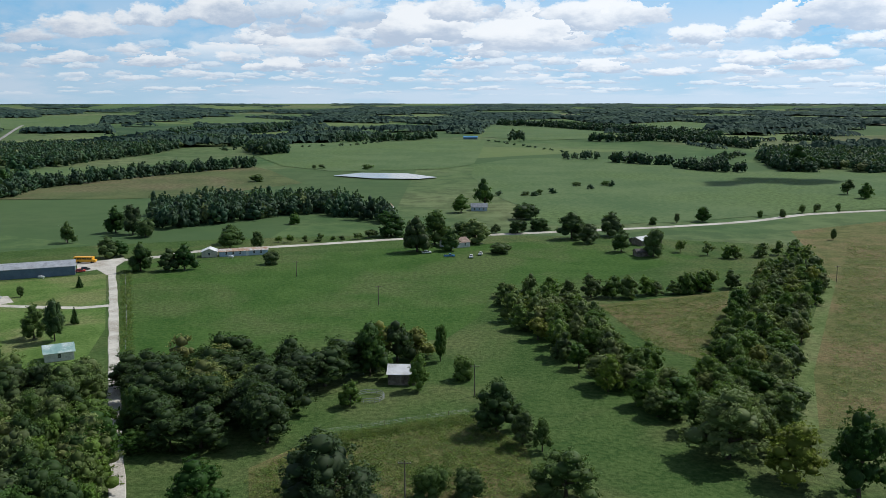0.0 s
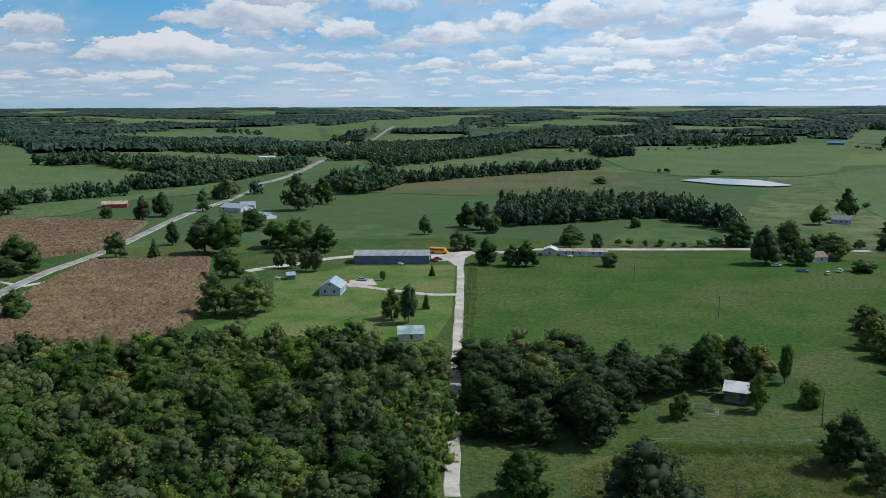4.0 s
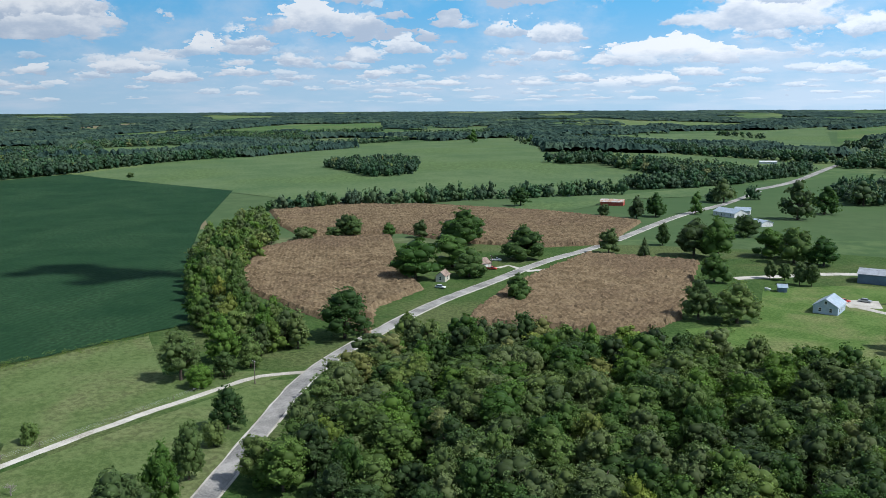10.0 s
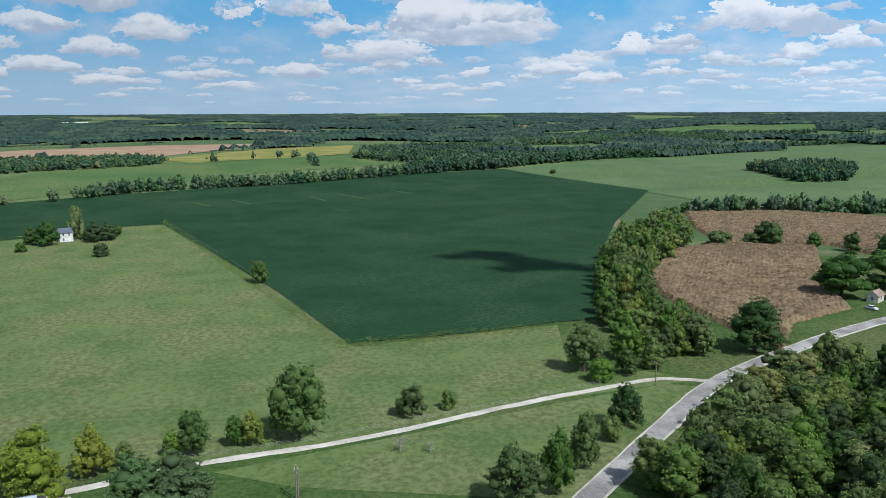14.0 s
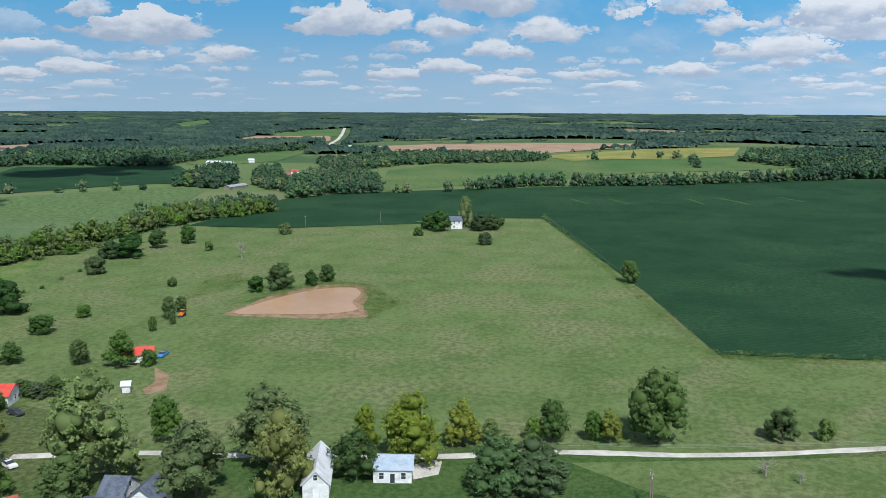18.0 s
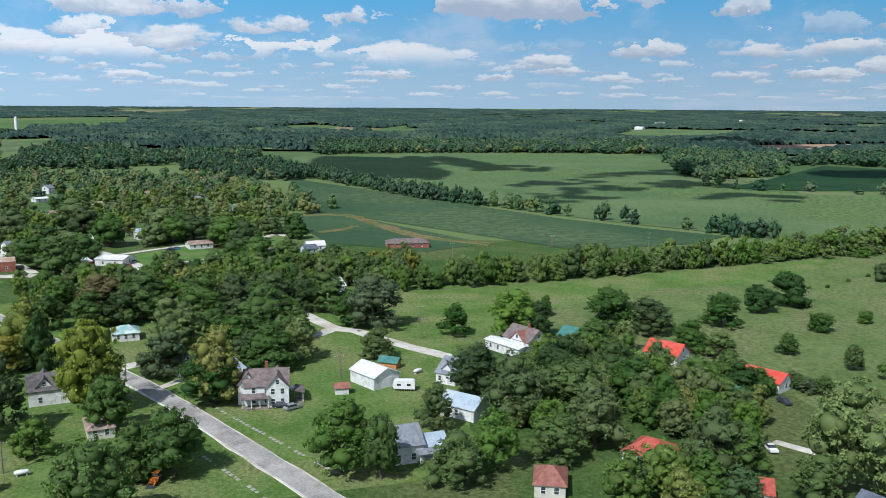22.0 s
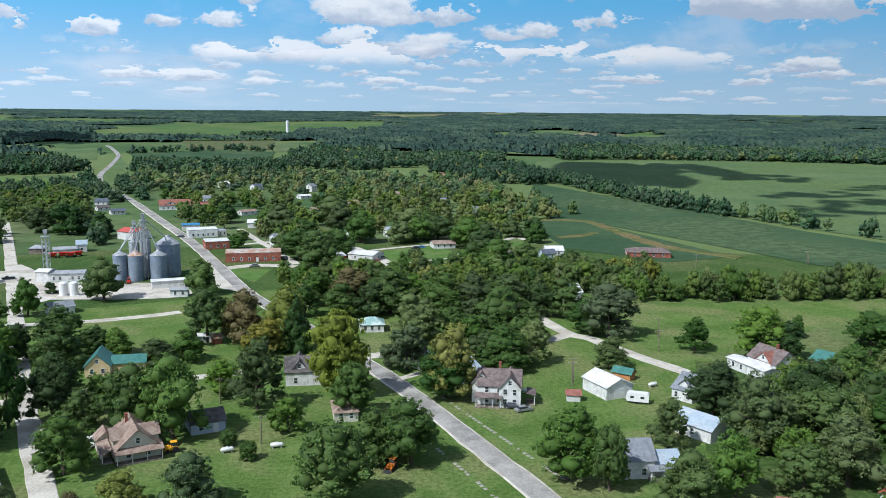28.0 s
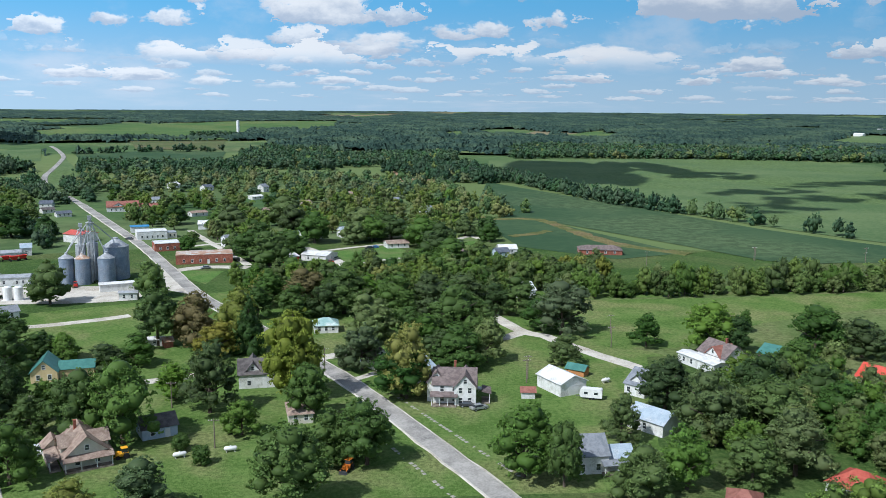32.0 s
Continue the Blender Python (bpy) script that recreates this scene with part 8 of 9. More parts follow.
# ---- grain elevators ----
grain_bin(94.6, -380.7, 3.0, 11.5, 1.5, 'bin_steel', 'galvanised')
grain_bin(88.2, -380.8, 3.1, 11.2, 1.6, 'bin_steel', 'rusty_roof')
grain_bin(78.8, -382.1, 3.5, 11.0, 1.8, 'bin_steel', 'galvanised')
grain_bin(76.7, -393.0, 5.3, 14.4, 3.0, 'bin_steel', 'galvanised')
grain_bin(90.7, -389.8, 2.1, 15.7, 1.0, 'galvanised', 'galvanised')
grain_bin(85.9, -390.1, 2.3, 16.2, 1.0, 'galvanised', 'galvanised')
grain_bin(163.4, -388.5, 3.3, 5.0, 2.2, 'white_paint', 'galvanised')
grain_bin(152.2, -378.3, 4.1, 6.9, 2.6, 'white_paint', 'galvanised')
lattice_leg(84.9, -383.2, 26.2, 1.2, ((94.6, -380.7, 13.5), (88.2, -380.8, 13.2), (78.8, -382.1, 13.0), (76.7, -393.0, 16.4), ))
lattice_leg(89.3, -385.5, 22.8, 1, ((90.7, -389.8, 17.7), (85.9, -390.1, 18.2), (94.6, -380.7, 13.5), ))
lattice_leg(155.5, -378.8, 16.9, 0.5, ((163.4, -388.5, 7.0), (152.2, -378.3, 8.9), ))
lattice_leg(129.6, -394.9, 17.9, 1.5, ())
# ---- tanks, towers, poles and vehicles ----
tank_ = base('storage_tank', 109.7, -351.6, 0, 'upright white storage tank on a concrete pad', 'tank', 'storage tanks')
put('tank', Shape().turned([(1.7, 0.2), (1.7, 5.2), (1.2, 5.6), (0.2, 5.8)], 18), 'white_paint', tank_)
put('pad', Shape().box(-2.2, -2.2, -0.1, 2.2, 2.2, 0.25), 'concrete', tank_)
tank_ = base('storage_tank', 105.7, -351.6, 0, 'upright white storage tank on a concrete pad', 'tank', 'storage tanks')
put('tank', Shape().turned([(1.7, 0.2), (1.7, 5.2), (1.2, 5.6), (0.2, 5.8)], 18), 'white_paint', tank_)
put('pad', Shape().box(-2.2, -2.2, -0.1, 2.2, 2.2, 0.25), 'concrete', tank_)
tower_ = base('water_tower', 135.4, -2355.9, 0, 'slender white water standpipe far off among trees', 'water tower')
put('shaft', Shape().turned([(4, -1), (4, 37.5), (3, 38.5)], 16), 'white_paint', tower_)
put('cap', Shape().turned([(3.2, 38.5), (0.2, 39.9)], 16), 'galvanised', tower_)
silo_ = base('silo', -1277.3, -280.4, 0, 'far grey concrete farm silo', 'silo')
put('wall', Shape().turned([(3, -1), (3, 10.4)], 16), 'concrete', silo_)
put('dome', Shape().turned([(3.05, 10.4), (2, 11.6), (0.2, 12.2)], 16), 'galvanised', silo_)
pole(18, -187.4, 7.0)
pole(30.8, -215.8, 7.0)
pole(-24, 311.3, 7.5)
pole(-7.1, 149.6, 9.5)
pole(-160.6, -7, 7.0)
pole(-63.1, -221.5, 7.0)
pole(-36.4, -231.6, 7.0)
pole(-8.4, -241.2, 7.0)
pole(-105.2, -267.7, 7.0)
pole(-99.6, -252.4, 7.0)
pole(-500, -245.4, 7.0)
pole(-535.5, -207.3, 7.0)
pole(-230.2, -393.7, 7.0)
pole(-158.6, -6.5, 7.0)
pole(-64.4, -224.9, 7.0)
pole(164.5, 351.5, 7.2)
pole(8.1, 211.2, 8.6)
pole(-63.2, 363.3, 7.0)
pole(-170.4, -389.7, 7.0)
pole(150.9, -390.1, 9.4)
pole(156.3, -402.1, 7.0)
pole(-230.3, -394.9, 7.0)
pole(-286, -385, 7.0)
pole(-276.4, -372.1, 7.0)
pole(-311.7, 247.1, 7.0)
pole(-216.8, 88.7, 7.0)
car(-45.5, -202.7, 200, 'silver_paint', 'silver', 'car')
car(-43.3, -205.1, 160, 'dark_paint', 'dark', 'car')
car(55.7, -191.2, 120, 'white_paint', 'white', 'car')
car(56.5, -188.6, 115, 'white_paint', 'white', 'car')
car(-218.4, -156.1, 10, 'blue_paint', 'blue', 'pickup')
car(-163.2, -160, 80, 'dark_paint', 'dark', 'car')
car(-137.6, -138, 70, 'white_paint', 'white', 'pickup')
car(-312.1, 247.2, 30, 'red_paint', 'red', 'pickup')
car(-329, 263.6, 50, 'white_paint', 'white', 'pickup')
car(-291.4, 203.5, 20, 'white_paint', 'white', 'car')
car(-176.3, 309.8, 60, 'dark_paint', 'dark', 'car')
car(-176.4, 313.3, 70, 'red_paint', 'red', 'pickup')
car(-171.6, 320.6, 10, 'silver_paint', 'silver', 'car')
car(-8.1, 420.5, 10, 'white_paint', 'white', 'car')
car(3.1, 410.8, 0, 'blue_paint', 'pale blue', 'pickup')
car(13.6, 408.4, 90, 'white_paint', 'white', 'car')
car(18.6, 416.3, 80, 'white_paint', 'white', 'car')
car(143.7, -387.8, 20, 'dark_paint', 'dark', 'pickup')
car(166.7, -607.6, 10, 'white_paint', 'white', 'car')
car(160.2, -585.7, 10, 'silver_paint', 'silver', 'car')
car(91.6, -507.5, 330, 'dark_paint', 'dark', 'car')
car(-17.4, -417, 20, 'red_paint', 'red', 'car')
car(-12.8, -407.4, 20, 'silver_paint', 'silver', 'pickup')
car(-40.9, -284.3, 90, 'silver_paint', 'silver', 'car')
car(-160.5, 377.6, 20, 'dark_paint', 'dark', 'car')
car(-160.9, 373.2, 20, 'red_paint', 'dark red', 'car')
trailer(-76.4, -206.2, -25)
gas_tank(-85, -218.3, 20)
gas_tank(25, -183.3, 15)
gas_tank(14.4, -184.9, 5)
gas_tank(-71.5, -168.6, 20)
gas_tank(-71.3, -168, 20)
gas_tank(-171.5, 359, 0)
gas_tank(-102.4, 407.5, 0)
gas_tank(-49.3, -216.2, -30)
gas_tank(-206.7, 309, 0)
bus(-167.7, 395, 0)
skid_loader(37.3, -185, 20, "yellow_paint", "small yellow skid loader beside the house")
skid_loader(89.9, -374.3, 100, "red_paint", "red tractor loader at the bins")
skid_loader(-10.3, -170.9, 60, "orange_paint", "orange tractor under a tree")
skid_loader(-264.6, -180.2, 10, "orange_paint", "orange tractor beside the pond")
skid_loader(112.1, -263.5, 10, "orange_paint", "rusty orange tractor on grass")
round_pen(-18.6, 209.3, 3.6)
fence([(-28.2, 185.3), (-18.8, 188.7), (-8.6, 193), (6.3, 198.9)], 5.0, 1.3, "wire fence on wooden posts along a weedy strip")
fence([(-266, 7.5), (-337, -14.3), (-432.7, -46.1), (-597.8, -105.5)], 8.0, 1.3, "wire fence on wooden posts along the soybean field")
fence([(-182.7, -32.1), (-190.5, -2.3), (-206.2, 39.7), (-220.7, 74.9)], 8.0, 1.3, "wire fence on wooden posts beside the gravel lane")
fence([(-92.6, 241.2), (-111.6, 294.4), (-137.2, 363.4)], 8.0, 1.3, "wire fence on wooden posts beside the hay field")


def grain_wagon(x, y, turn):
    """A gravity wagon: a sloping hopper on a running gear."""
    e = base("grain_wagon", x, y, turn, "red steel gravity grain wagon parked on the mill yard", "wagon", "grain wagons")
    p = [(-1.1, -0.6, 0.9), (1.1, -0.6, 0.9), (1.1, 0.6, 0.9), (-1.1, 0.6, 0.9), (-2.1, -1.3, 2.6), (2.1, -1.3, 2.6), (2.1, 1.3, 2.6), (-2.1, 1.3, 2.6), (-1.9, -1.15, 2.55), (1.9, -1.15, 2.55), (1.9, 1.15, 2.55), (-1.9, 1.15, 2.55), (0, -0.2, 1.2)]
    put("hopper", Shape().faces(p, [(3, 2, 1, 0), (0, 1, 5, 4), (1, 2, 6, 5), (2, 3, 7, 6), (3, 0, 4, 7), (4, 5, 9, 8), (5, 6, 10, 9), (6, 7, 11, 10), (7, 4, 8, 11), (8, 9, 12), (9, 10, 12), (10, 11, 12), (11, 8, 12)]), "red_paint", e)
    put("running_gear", Shape().box(-1.9, -0.1, 0.6, 1.9, 0.1, 0.9).tube((1.9, 0, 0.7), (3.4, 0, 0.5), 0.06, 0.05, 6), "dark_paint", e)
    for px in (-1.5, 1.5):
        for k in (-1, 1):
            put("wheel", Shape().tube((px, k * 0.75, 0.45), (px, k * 1.0, 0.45), 0.45, 0.45, 12), "rubber", e)


grain_wagon(142, -442, 10)
grain_wagon(138, -444, 17)
grain_wagon(134, -443, 24)
grain_wagon(131, -446, 31)
# ---- rough weeds ----
brush([(-39, 164.3), (-28.2, 181.4), (6.2, 195.1), (18.2, 178.8), (19, 153.7), (-37.2, 153.8)], 2600, 5)
brush([(-28.6, 183.6), (7, 197.8), (7.2, 192.9), (-27.8, 178.2)], 700, 6, (0.5, 1.5), (0.8, 1.8), "weedy ditch along the fence")
brush([(-276, 5.2), (-613.9, -110), (-599.2, -110.2), (-264.3, 4), (-280.2, 78.4), (-288, 80.6)], 900, 7, (0.5, 1.6), (0.8, 2.0), "weedy fence line beside the soybeans")
brush([(-94, 241.2), (-90.3, 241.1), (-139.2, 375.9), (-143.8, 375.9)], 700, 8, (0.5, 1.4), (0.8, 1.8), "tall weeds beside the gravel road")
brush([(57.2, 306.8), (111.5, 330.2), (89.5, 265.1), (76.8, 241.1), (64.2, 257.5)], 1800, 9, (0.3, 0.9), (0.8, 2.0), "tall dry grass of the meadow")
brush([(88.4, 188.7), (102.5, 188.7), (227.7, 434.9), (216.3, 452.7), (123.7, 265.1)], 2400, 10, (0.3, 0.8), (0.8, 2.0), "tall dry grass of the meadow")
brush([(-288.9, -171), (-314.5, -169.7), (-340.7, -159), (-342.4, -137.9), (-309.6, -111.9), (-276.2, -112), (-299.6, -123.3), (-330.3, -137.9), (-325.8, -154.6), (-305.5, -162.8)], 900, 11, (0.4, 1.3), (0.8, 2.0), "weeds on the pond bank")
brush([(-288.9, -192.8), (-326.1, -187.3), (-347.3, -205.7), (-321.7, -208.4), (-267.4, -188.9), (-241.3, -180.4)], 420, 12, (0.3, 1.0), (0.8, 2.0), "goldenrod weeds in the pasture", "goldenrod")
# ---- cloud shade ----
SHADES = [(-393.7, 104.5, 52, 34, 70, 700, 1), (-383, 115.5, 40, 26, 70, 700, 12), (-338, -1025, 257, 459, 168, 700, 2), (-301, -894, 131, 204, 161, 700, 22), (-452, -894, 96, 82, 151, 700, 23), (-398, -707, 83, 54, -178, 700, 3), (-400, -640, 68, 53, 137, 700, 4), (-331, -584, 77, 29, 128, 700, 24), (-499, -770, 62, 43, -173, 700, 25), (-838, -668, 195, 169, 151, 700, 5), (-582, -773, 93, 82, 140, 700, 6), (-512, -643, 91, 64, 139, 700, 7), (-497, -550, 87, 38, 146, 700, 26), (320, 813, 117, 91, 11, 700, 8), (-1152, -1253, 219, 255, 134, 700, 9), (629, -1909, 154, 545, -164, 700, 10), (-562, 1499, 188, 196, 6, 700, 11)]
clouds_overhead()
# ---- gardens of the town ----
building(-32.4, -505.6, 176, 6.7, 8.0, 3.2, 2.2, 'pale_blue_siding', 'pale_metal_roof', 'pale blue house with a light metal roof', 'house', 'house', windows=(2, 1))
building(65.0, -618.6, -148, 11.8, 7.0, 2.6, 1.2, 'white_siding', 'brown_shingle', 'long white house with a brown roof among trees', 'house', 'house', windows=(2, 1))
building(29.4, -733.7, -154, 10.2, 9.0, 2.6, 1, 'white_siding', 'white_metal_roof', 'low house with a bright white roof among trees', 'house', 'house', windows=(2, 1))
building(25.6, -800.2, -130, 7.0, 8.0, 5, 2.4, 'white_siding', 'grey_shingle', 'white two-storey house above the trees', 'house', 'house', windows=(2, 1), storeys=2)
building(-9.5, -674.0, -158, 9.5, 9.0, 2.8, 1.8, 'cream_siding', 'brown_shingle', 'cream house with a brown roof among trees', 'house', 'house', windows=(2, 1))
building(110.2, -847.2, -133, 8.2, 9.0, 4, 2.2, 'white_siding', 'white_metal_roof', 'small white house with a pale roof among trees', 'house', 'house', windows=(2, 1))
building(77.1, -821.4, -141, 8.8, 9.0, 3.4, 2.2, 'white_siding', 'slate_shingle', 'small white house with a slate roof among trees', 'house', 'house', windows=(2, 1))
building(16.6, -628.6, -157, 7.9, 7.0, 2.6, 1.6, 'weathered_wood', 'brown_shingle', 'weathered house with a brown roof in a garden', 'house', 'house', windows=(2, 1))
building(-81.6, -429.4, -158, 7.5, 8.0, 3, 2, 'cream_siding', 'plum_shingle', 'cream house with a plum-brown roof under trees', 'house', 'house', windows=(2, 1))
building(-50.9, -744.0, -154, 10.1, 9.0, 3, 1.8, 'white_siding', 'brown_shingle', 'low white house with a brown roof among trees', 'house', 'house', windows=(2, 1))
building(-97.0, -616.0, -155, 7.4, 8.0, 3.2, 2, 'white_siding', 'grey_shingle', 'white house with a grey roof in the wood', 'house', 'house', windows=(2, 1))
building(-105.7, -424.9, -170, 6.9, 7.0, 2.8, 1.8, 'pale_blue_siding', 'slate_shingle', 'pale blue house with a dark roof at the field', 'house', 'house', windows=(2, 1))
building(-91.4, -326.9, -163, 5.6, 8.0, 4, 2.6, 'white_siding', 'white_metal_roof', 'white house with a pale roof behind dense trees', 'house', 'house', windows=(2, 1))
car(-40.7, -457.4, 20, 'dark_paint', 'dark')
car(-43.9, -459.1, 15, 'blue_paint', 'dark blue')
car(-16.4, -409.8, 70, 'red_paint', 'red')
car(-12.3, -401.2, 60, 'white_paint', 'white')
car(-21.1, -426.9, 60, 'silver_paint', 'silver')
car(-76.3, -481.1, 10, 'white_paint', 'white')
car(40.5, -409.6, 20, 'silver_paint', 'silver')
car(26, -411.5, 20, 'dark_paint', 'dark')
tree(0.3, -540.5, 13.3, 19.5, 'round', 'leaf_dark', 'among town gardens')
tree(11.2, -411.9, 13.2, 22.6, 'round', 'leaf_mid', 'among town gardens')
tree(20, -428.3, 13.6, 20.1, 'round', 'leaf_dark', 'among town gardens')
tree(0.4, -435.2, 10.8, 20.5, 'round', 'leaf_mid', 'among town gardens')
tree(-12.6, -491.8, 9.4, 10.1, 'round', 'leaf_mid', 'among town gardens')
tree(-56.6, -488.9, 11.6, 20.2, 'round', 'leaf_dark', 'among town gardens')
tree(-44.6, -483.3, 12.1, 17.6, 'round', 'leaf_mid', 'among town gardens')
tree(-34.3, -475.6, 11.5, 15.1, 'round', 'leaf_light', 'among town gardens')
tree(-70, -457.3, 13.2, 22.0, 'round', 'leaf_mid', 'among town gardens')
tree(-76.2, -438.3, 17.4, 21.1, 'round', 'leaf_dark', 'among town gardens')
tree(-101.6, -497.2, 12.6, 13.6, 'round', 'leaf_mid', 'among town gardens')
tree(-56.8, -378.2, 11.0, 15.2, 'round', 'leaf_mid', 'among town gardens')
tree(-41.3, -366.5, 8.5, 17.6, 'round', 'leaf_dark', 'among town gardens')
tree(0.5, -369.9, 9.3, 17.5, 'round', 'leaf_mid', 'among town gardens')
tree(-14.2, -368.7, 8.0, 17.6, 'round', 'leaf_light', 'among town gardens')
tree(-111.8, -474.5, 10.4, 13.8, 'round', 'leaf_dark', 'among town gardens')
tree(43.6, -556.5, 14.7, 19.0, 'round', 'leaf_light', 'among town gardens')
tree(55, -496.3, 4.5, 7.7, 'round', 'leaf_mid', 'among town gardens')
tree(-89.9, -404.3, 9.5, 15.0, 'round', 'leaf_mid', 'among town gardens')
tree(-108.1, -388, 8.0, 15.8, 'round', 'leaf_dark', 'among town gardens')
tree(-66.1, -364.6, 9.4, 17.7, 'round', 'leaf_light', 'among town gardens')
tree(-23.7, -361.8, 7.9, 16.2, 'round', 'leaf_mid', 'among town gardens')
strip('pale_streak', [(-795.5, 10.6), (-745.4, 35.6)], 1.6, 'bean_yellowing', 0.36, 'pale weedy streak between soybean rows', uneven=0.5)
strip('pale_streak', [(-776.1, -13.8), (-732, 0.4)], 1.5, 'bean_yellowing', 0.36, 'pale weedy streak between soybean rows', uneven=0.5)
strip('pale_streak', [(-737.8, -110), (-702.8, -90.8)], 1.5, 'bean_yellowing', 0.36, 'pale weedy streak between soybean rows', uneven=0.5)
strip('pale_streak', [(-751.3, -79.1), (-714.3, -59.8)], 1.5, 'bean_yellowing', 0.36, 'pale weedy streak between soybean rows', uneven=0.5)
strip('pale_streak', [(-820, 63), (-784.8, 80.6)], 1.4, 'bean_yellowing', 0.36, 'pale weedy streak between soybean rows', uneven=0.5)
drape('bare_patch', [(-208, -151.8), (-202.5, -143.1), (-190.7, -135.9), (-186.1, -138.9), (-188.9, -142), (-196, -143.1)], 'soil', 0.1, label='bare trodden soil beside a barn')
tree(-27.6, -215.9, 12.6, 18.6, 'round', 'leaf_dark', 'in a shady town garden')
tree(30.9, -222.5, 9.8, 10.6, 'round', 'leaf_light', 'in a shady town garden')
tree(45.8, -254.8, 7.4, 12.0, 'round', 'leaf_mid', 'in a shady town garden')
tree(53, -249.7, 9.0, 11.7, 'round', 'leaf_dark', 'in a shady town garden')
tree(-41.6, -240.9, 10.9, 13.8, 'round', 'leaf_dark', 'in a shady town garden')
tree(-40.1, -259.1, 11.6, 14.8, 'round', 'leaf_mid', 'in a shady town garden')
tree(-60.8, -266.6, 12.2, 13.1, 'round', 'leaf_mid', 'in a shady town garden')
tree(-83.5, -276, 12.5, 16.0, 'round', 'leaf_dark', 'in a shady town garden')
tree(-82.1, -300.5, 12.4, 17.3, 'round', 'leaf_mid', 'in a shady town garden')
tree(-73.8, -301.2, 11.3, 14.8, 'round', 'leaf_dark', 'in a shady town garden')
tree(-61.3, -302.3, 12.4, 19.7, 'round', 'leaf_mid', 'in a shady town garden')
tree(-48.9, -303.4, 13.4, 19.7, 'round', 'leaf_dark', 'in a shady town garden')
tree(-36.5, -304.4, 13.4, 19.7, 'round', 'leaf_mid', 'in a shady town garden')
tree(-26.9, -314.2, 13.8, 17.7, 'round', 'leaf_light', 'in a shady town garden')
tree(-11.8, -306.6, 13.4, 14.7, 'round', 'leaf_dark', 'in a shady town garden')
tree(0.5, -307.6, 12.3, 14.7, 'round', 'leaf_mid', 'in a shady town garden')
tree(12.8, -308.7, 12.3, 12.2, 'round', 'leaf_dark', 'in a shady town garden')
tree(60, -201, 10.3, 11.0, 'round', 'leaf_mid', 'in a shady town garden')
tree(-11.8, -180.2, 11.8, 13.4, 'round', 'leaf_mid', 'in a shady town garden')
tree(-109.1, -173.7, 14.2, 18.3, 'round', 'leaf_mid', 'in a shady town garden')
tree(-127.2, -182.4, 14.9, 17.7, 'round', 'leaf_dark', 'in a shady town garden')
# ---- woods and hedgerows ----
CLEAR.append((-105.5, 227.5, 10.5))
far = Far("distant_woods", "distant dark green woods and hedgerows across the farmland, haze put into the leaf colour")
wood([(-213.5, 126.9), (-222, 139.2), (-205.9, 155.8), (-188.2, 179.1), (-160.3, 191), (-159.1, 206), (-137.5, 205.4), (-124.7, 220.3), (-91.8, 221), (-82.6, 203.9), (-58.7, 143), (-68.7, 124.6), (-107.8, 77.8), (-152.3, 60.3), (-185.9, 88.9), (-217.5, 128.7), (-224.4, 149.7)], 8.2, (8.0, 13.5), (7.5, 13), 11, tones=(0.0, 0.5), forms='round tall tall')
wood([(-77.8, 204.8), (-82.9, 218.4), (-67.6, 228.4), (-51.4, 230.4), (-33.2, 218), (-27.7, 245.9), (-16.2, 243.6), (-0.7, 253.9), (-5, 238.8), (-16.9, 233.7), (-25.2, 225.2), (-31.2, 205.1), (-33.2, 185.2), (-41.6, 175.8), (-59.4, 173.8)], 8.5, (9.5, 13.5), (11, 15), 12, tones=(0.0, 0.06), label='dark green grove of tall shade trees')
wood([(15.6, 304.3), (30.3, 252.6), (44.8, 205.6), (54.9, 190.4), (62.9, 178.8), (69.3, 175.7), (82, 192.2), (102.3, 241), (130.7, 294.2), (153.8, 340.5), (155.4, 388.9), (119.3, 330.2), (100.8, 294.2), (80.1, 241), (73.8, 211.8), (63.1, 220.8), (51, 252.6), (52, 294.3), (29.4, 320.5)], 7.4, (6.5, 10.5), (7, 10.5), 13, tones=(0.1, 0.6), label='thick overgrown belt of green trees round a meadow')
row_of_trees([(23.1, 322.4), (46.7, 320.5), (80.5, 326.2), (117.6, 338.4)], 6.5, (6, 9), (7, 10), 113, tones=(0.15, 0.55))
row_of_trees([(118.6, 426.6), (139.3, 403.2), (172.4, 418.5), (162.5, 363.1)], 8, (6, 9), (7, 10), 114, tones=(0.15, 0.5))
wood([(-286, 116.9), (-248.1, 121.8), (-232.4, 115.7), (-242.9, 98.7), (-265.2, 91.3), (-313.8, 103.7), (-379, 123.8), (-466, 165.6), (-562.9, 238.1), (-458.3, 204.9), (-398.6, 164.6), (-351.6, 137.1)], 8.2, (8, 13), (8, 11), 14, tones=(0.1, 0.55), label='belt of green trees between two fields')
wood([(-105.2, 188.7), (-96.4, 192.3), (-73.9, 178.8), (-62.1, 149.6), (-84.8, 149.6)], 7.6, (9, 13), (8, 11), 115)
row_of_trees([(-73.5, -350.7), (-116.6, -327.7), (-137.2, -326), (-182.7, -322.4), (-224.6, -322), (-282.2, -324.6), (-371.1, -328.8), (-438.9, -329.8), (-499.1, -330.5), (-570.4, -303.7)], 5.5, (8.5, 14), (8, 12), 17, rows=2, spread=3.5, tones=(0.15, 0.55))
row_of_trees([(-88.9, 453), (-56.7, 462.4), (-29.6, 472.2)], 5, (2.5, 4.5), (4, 6.5), 21, forms='bush', tones=(0.15, 0.45))
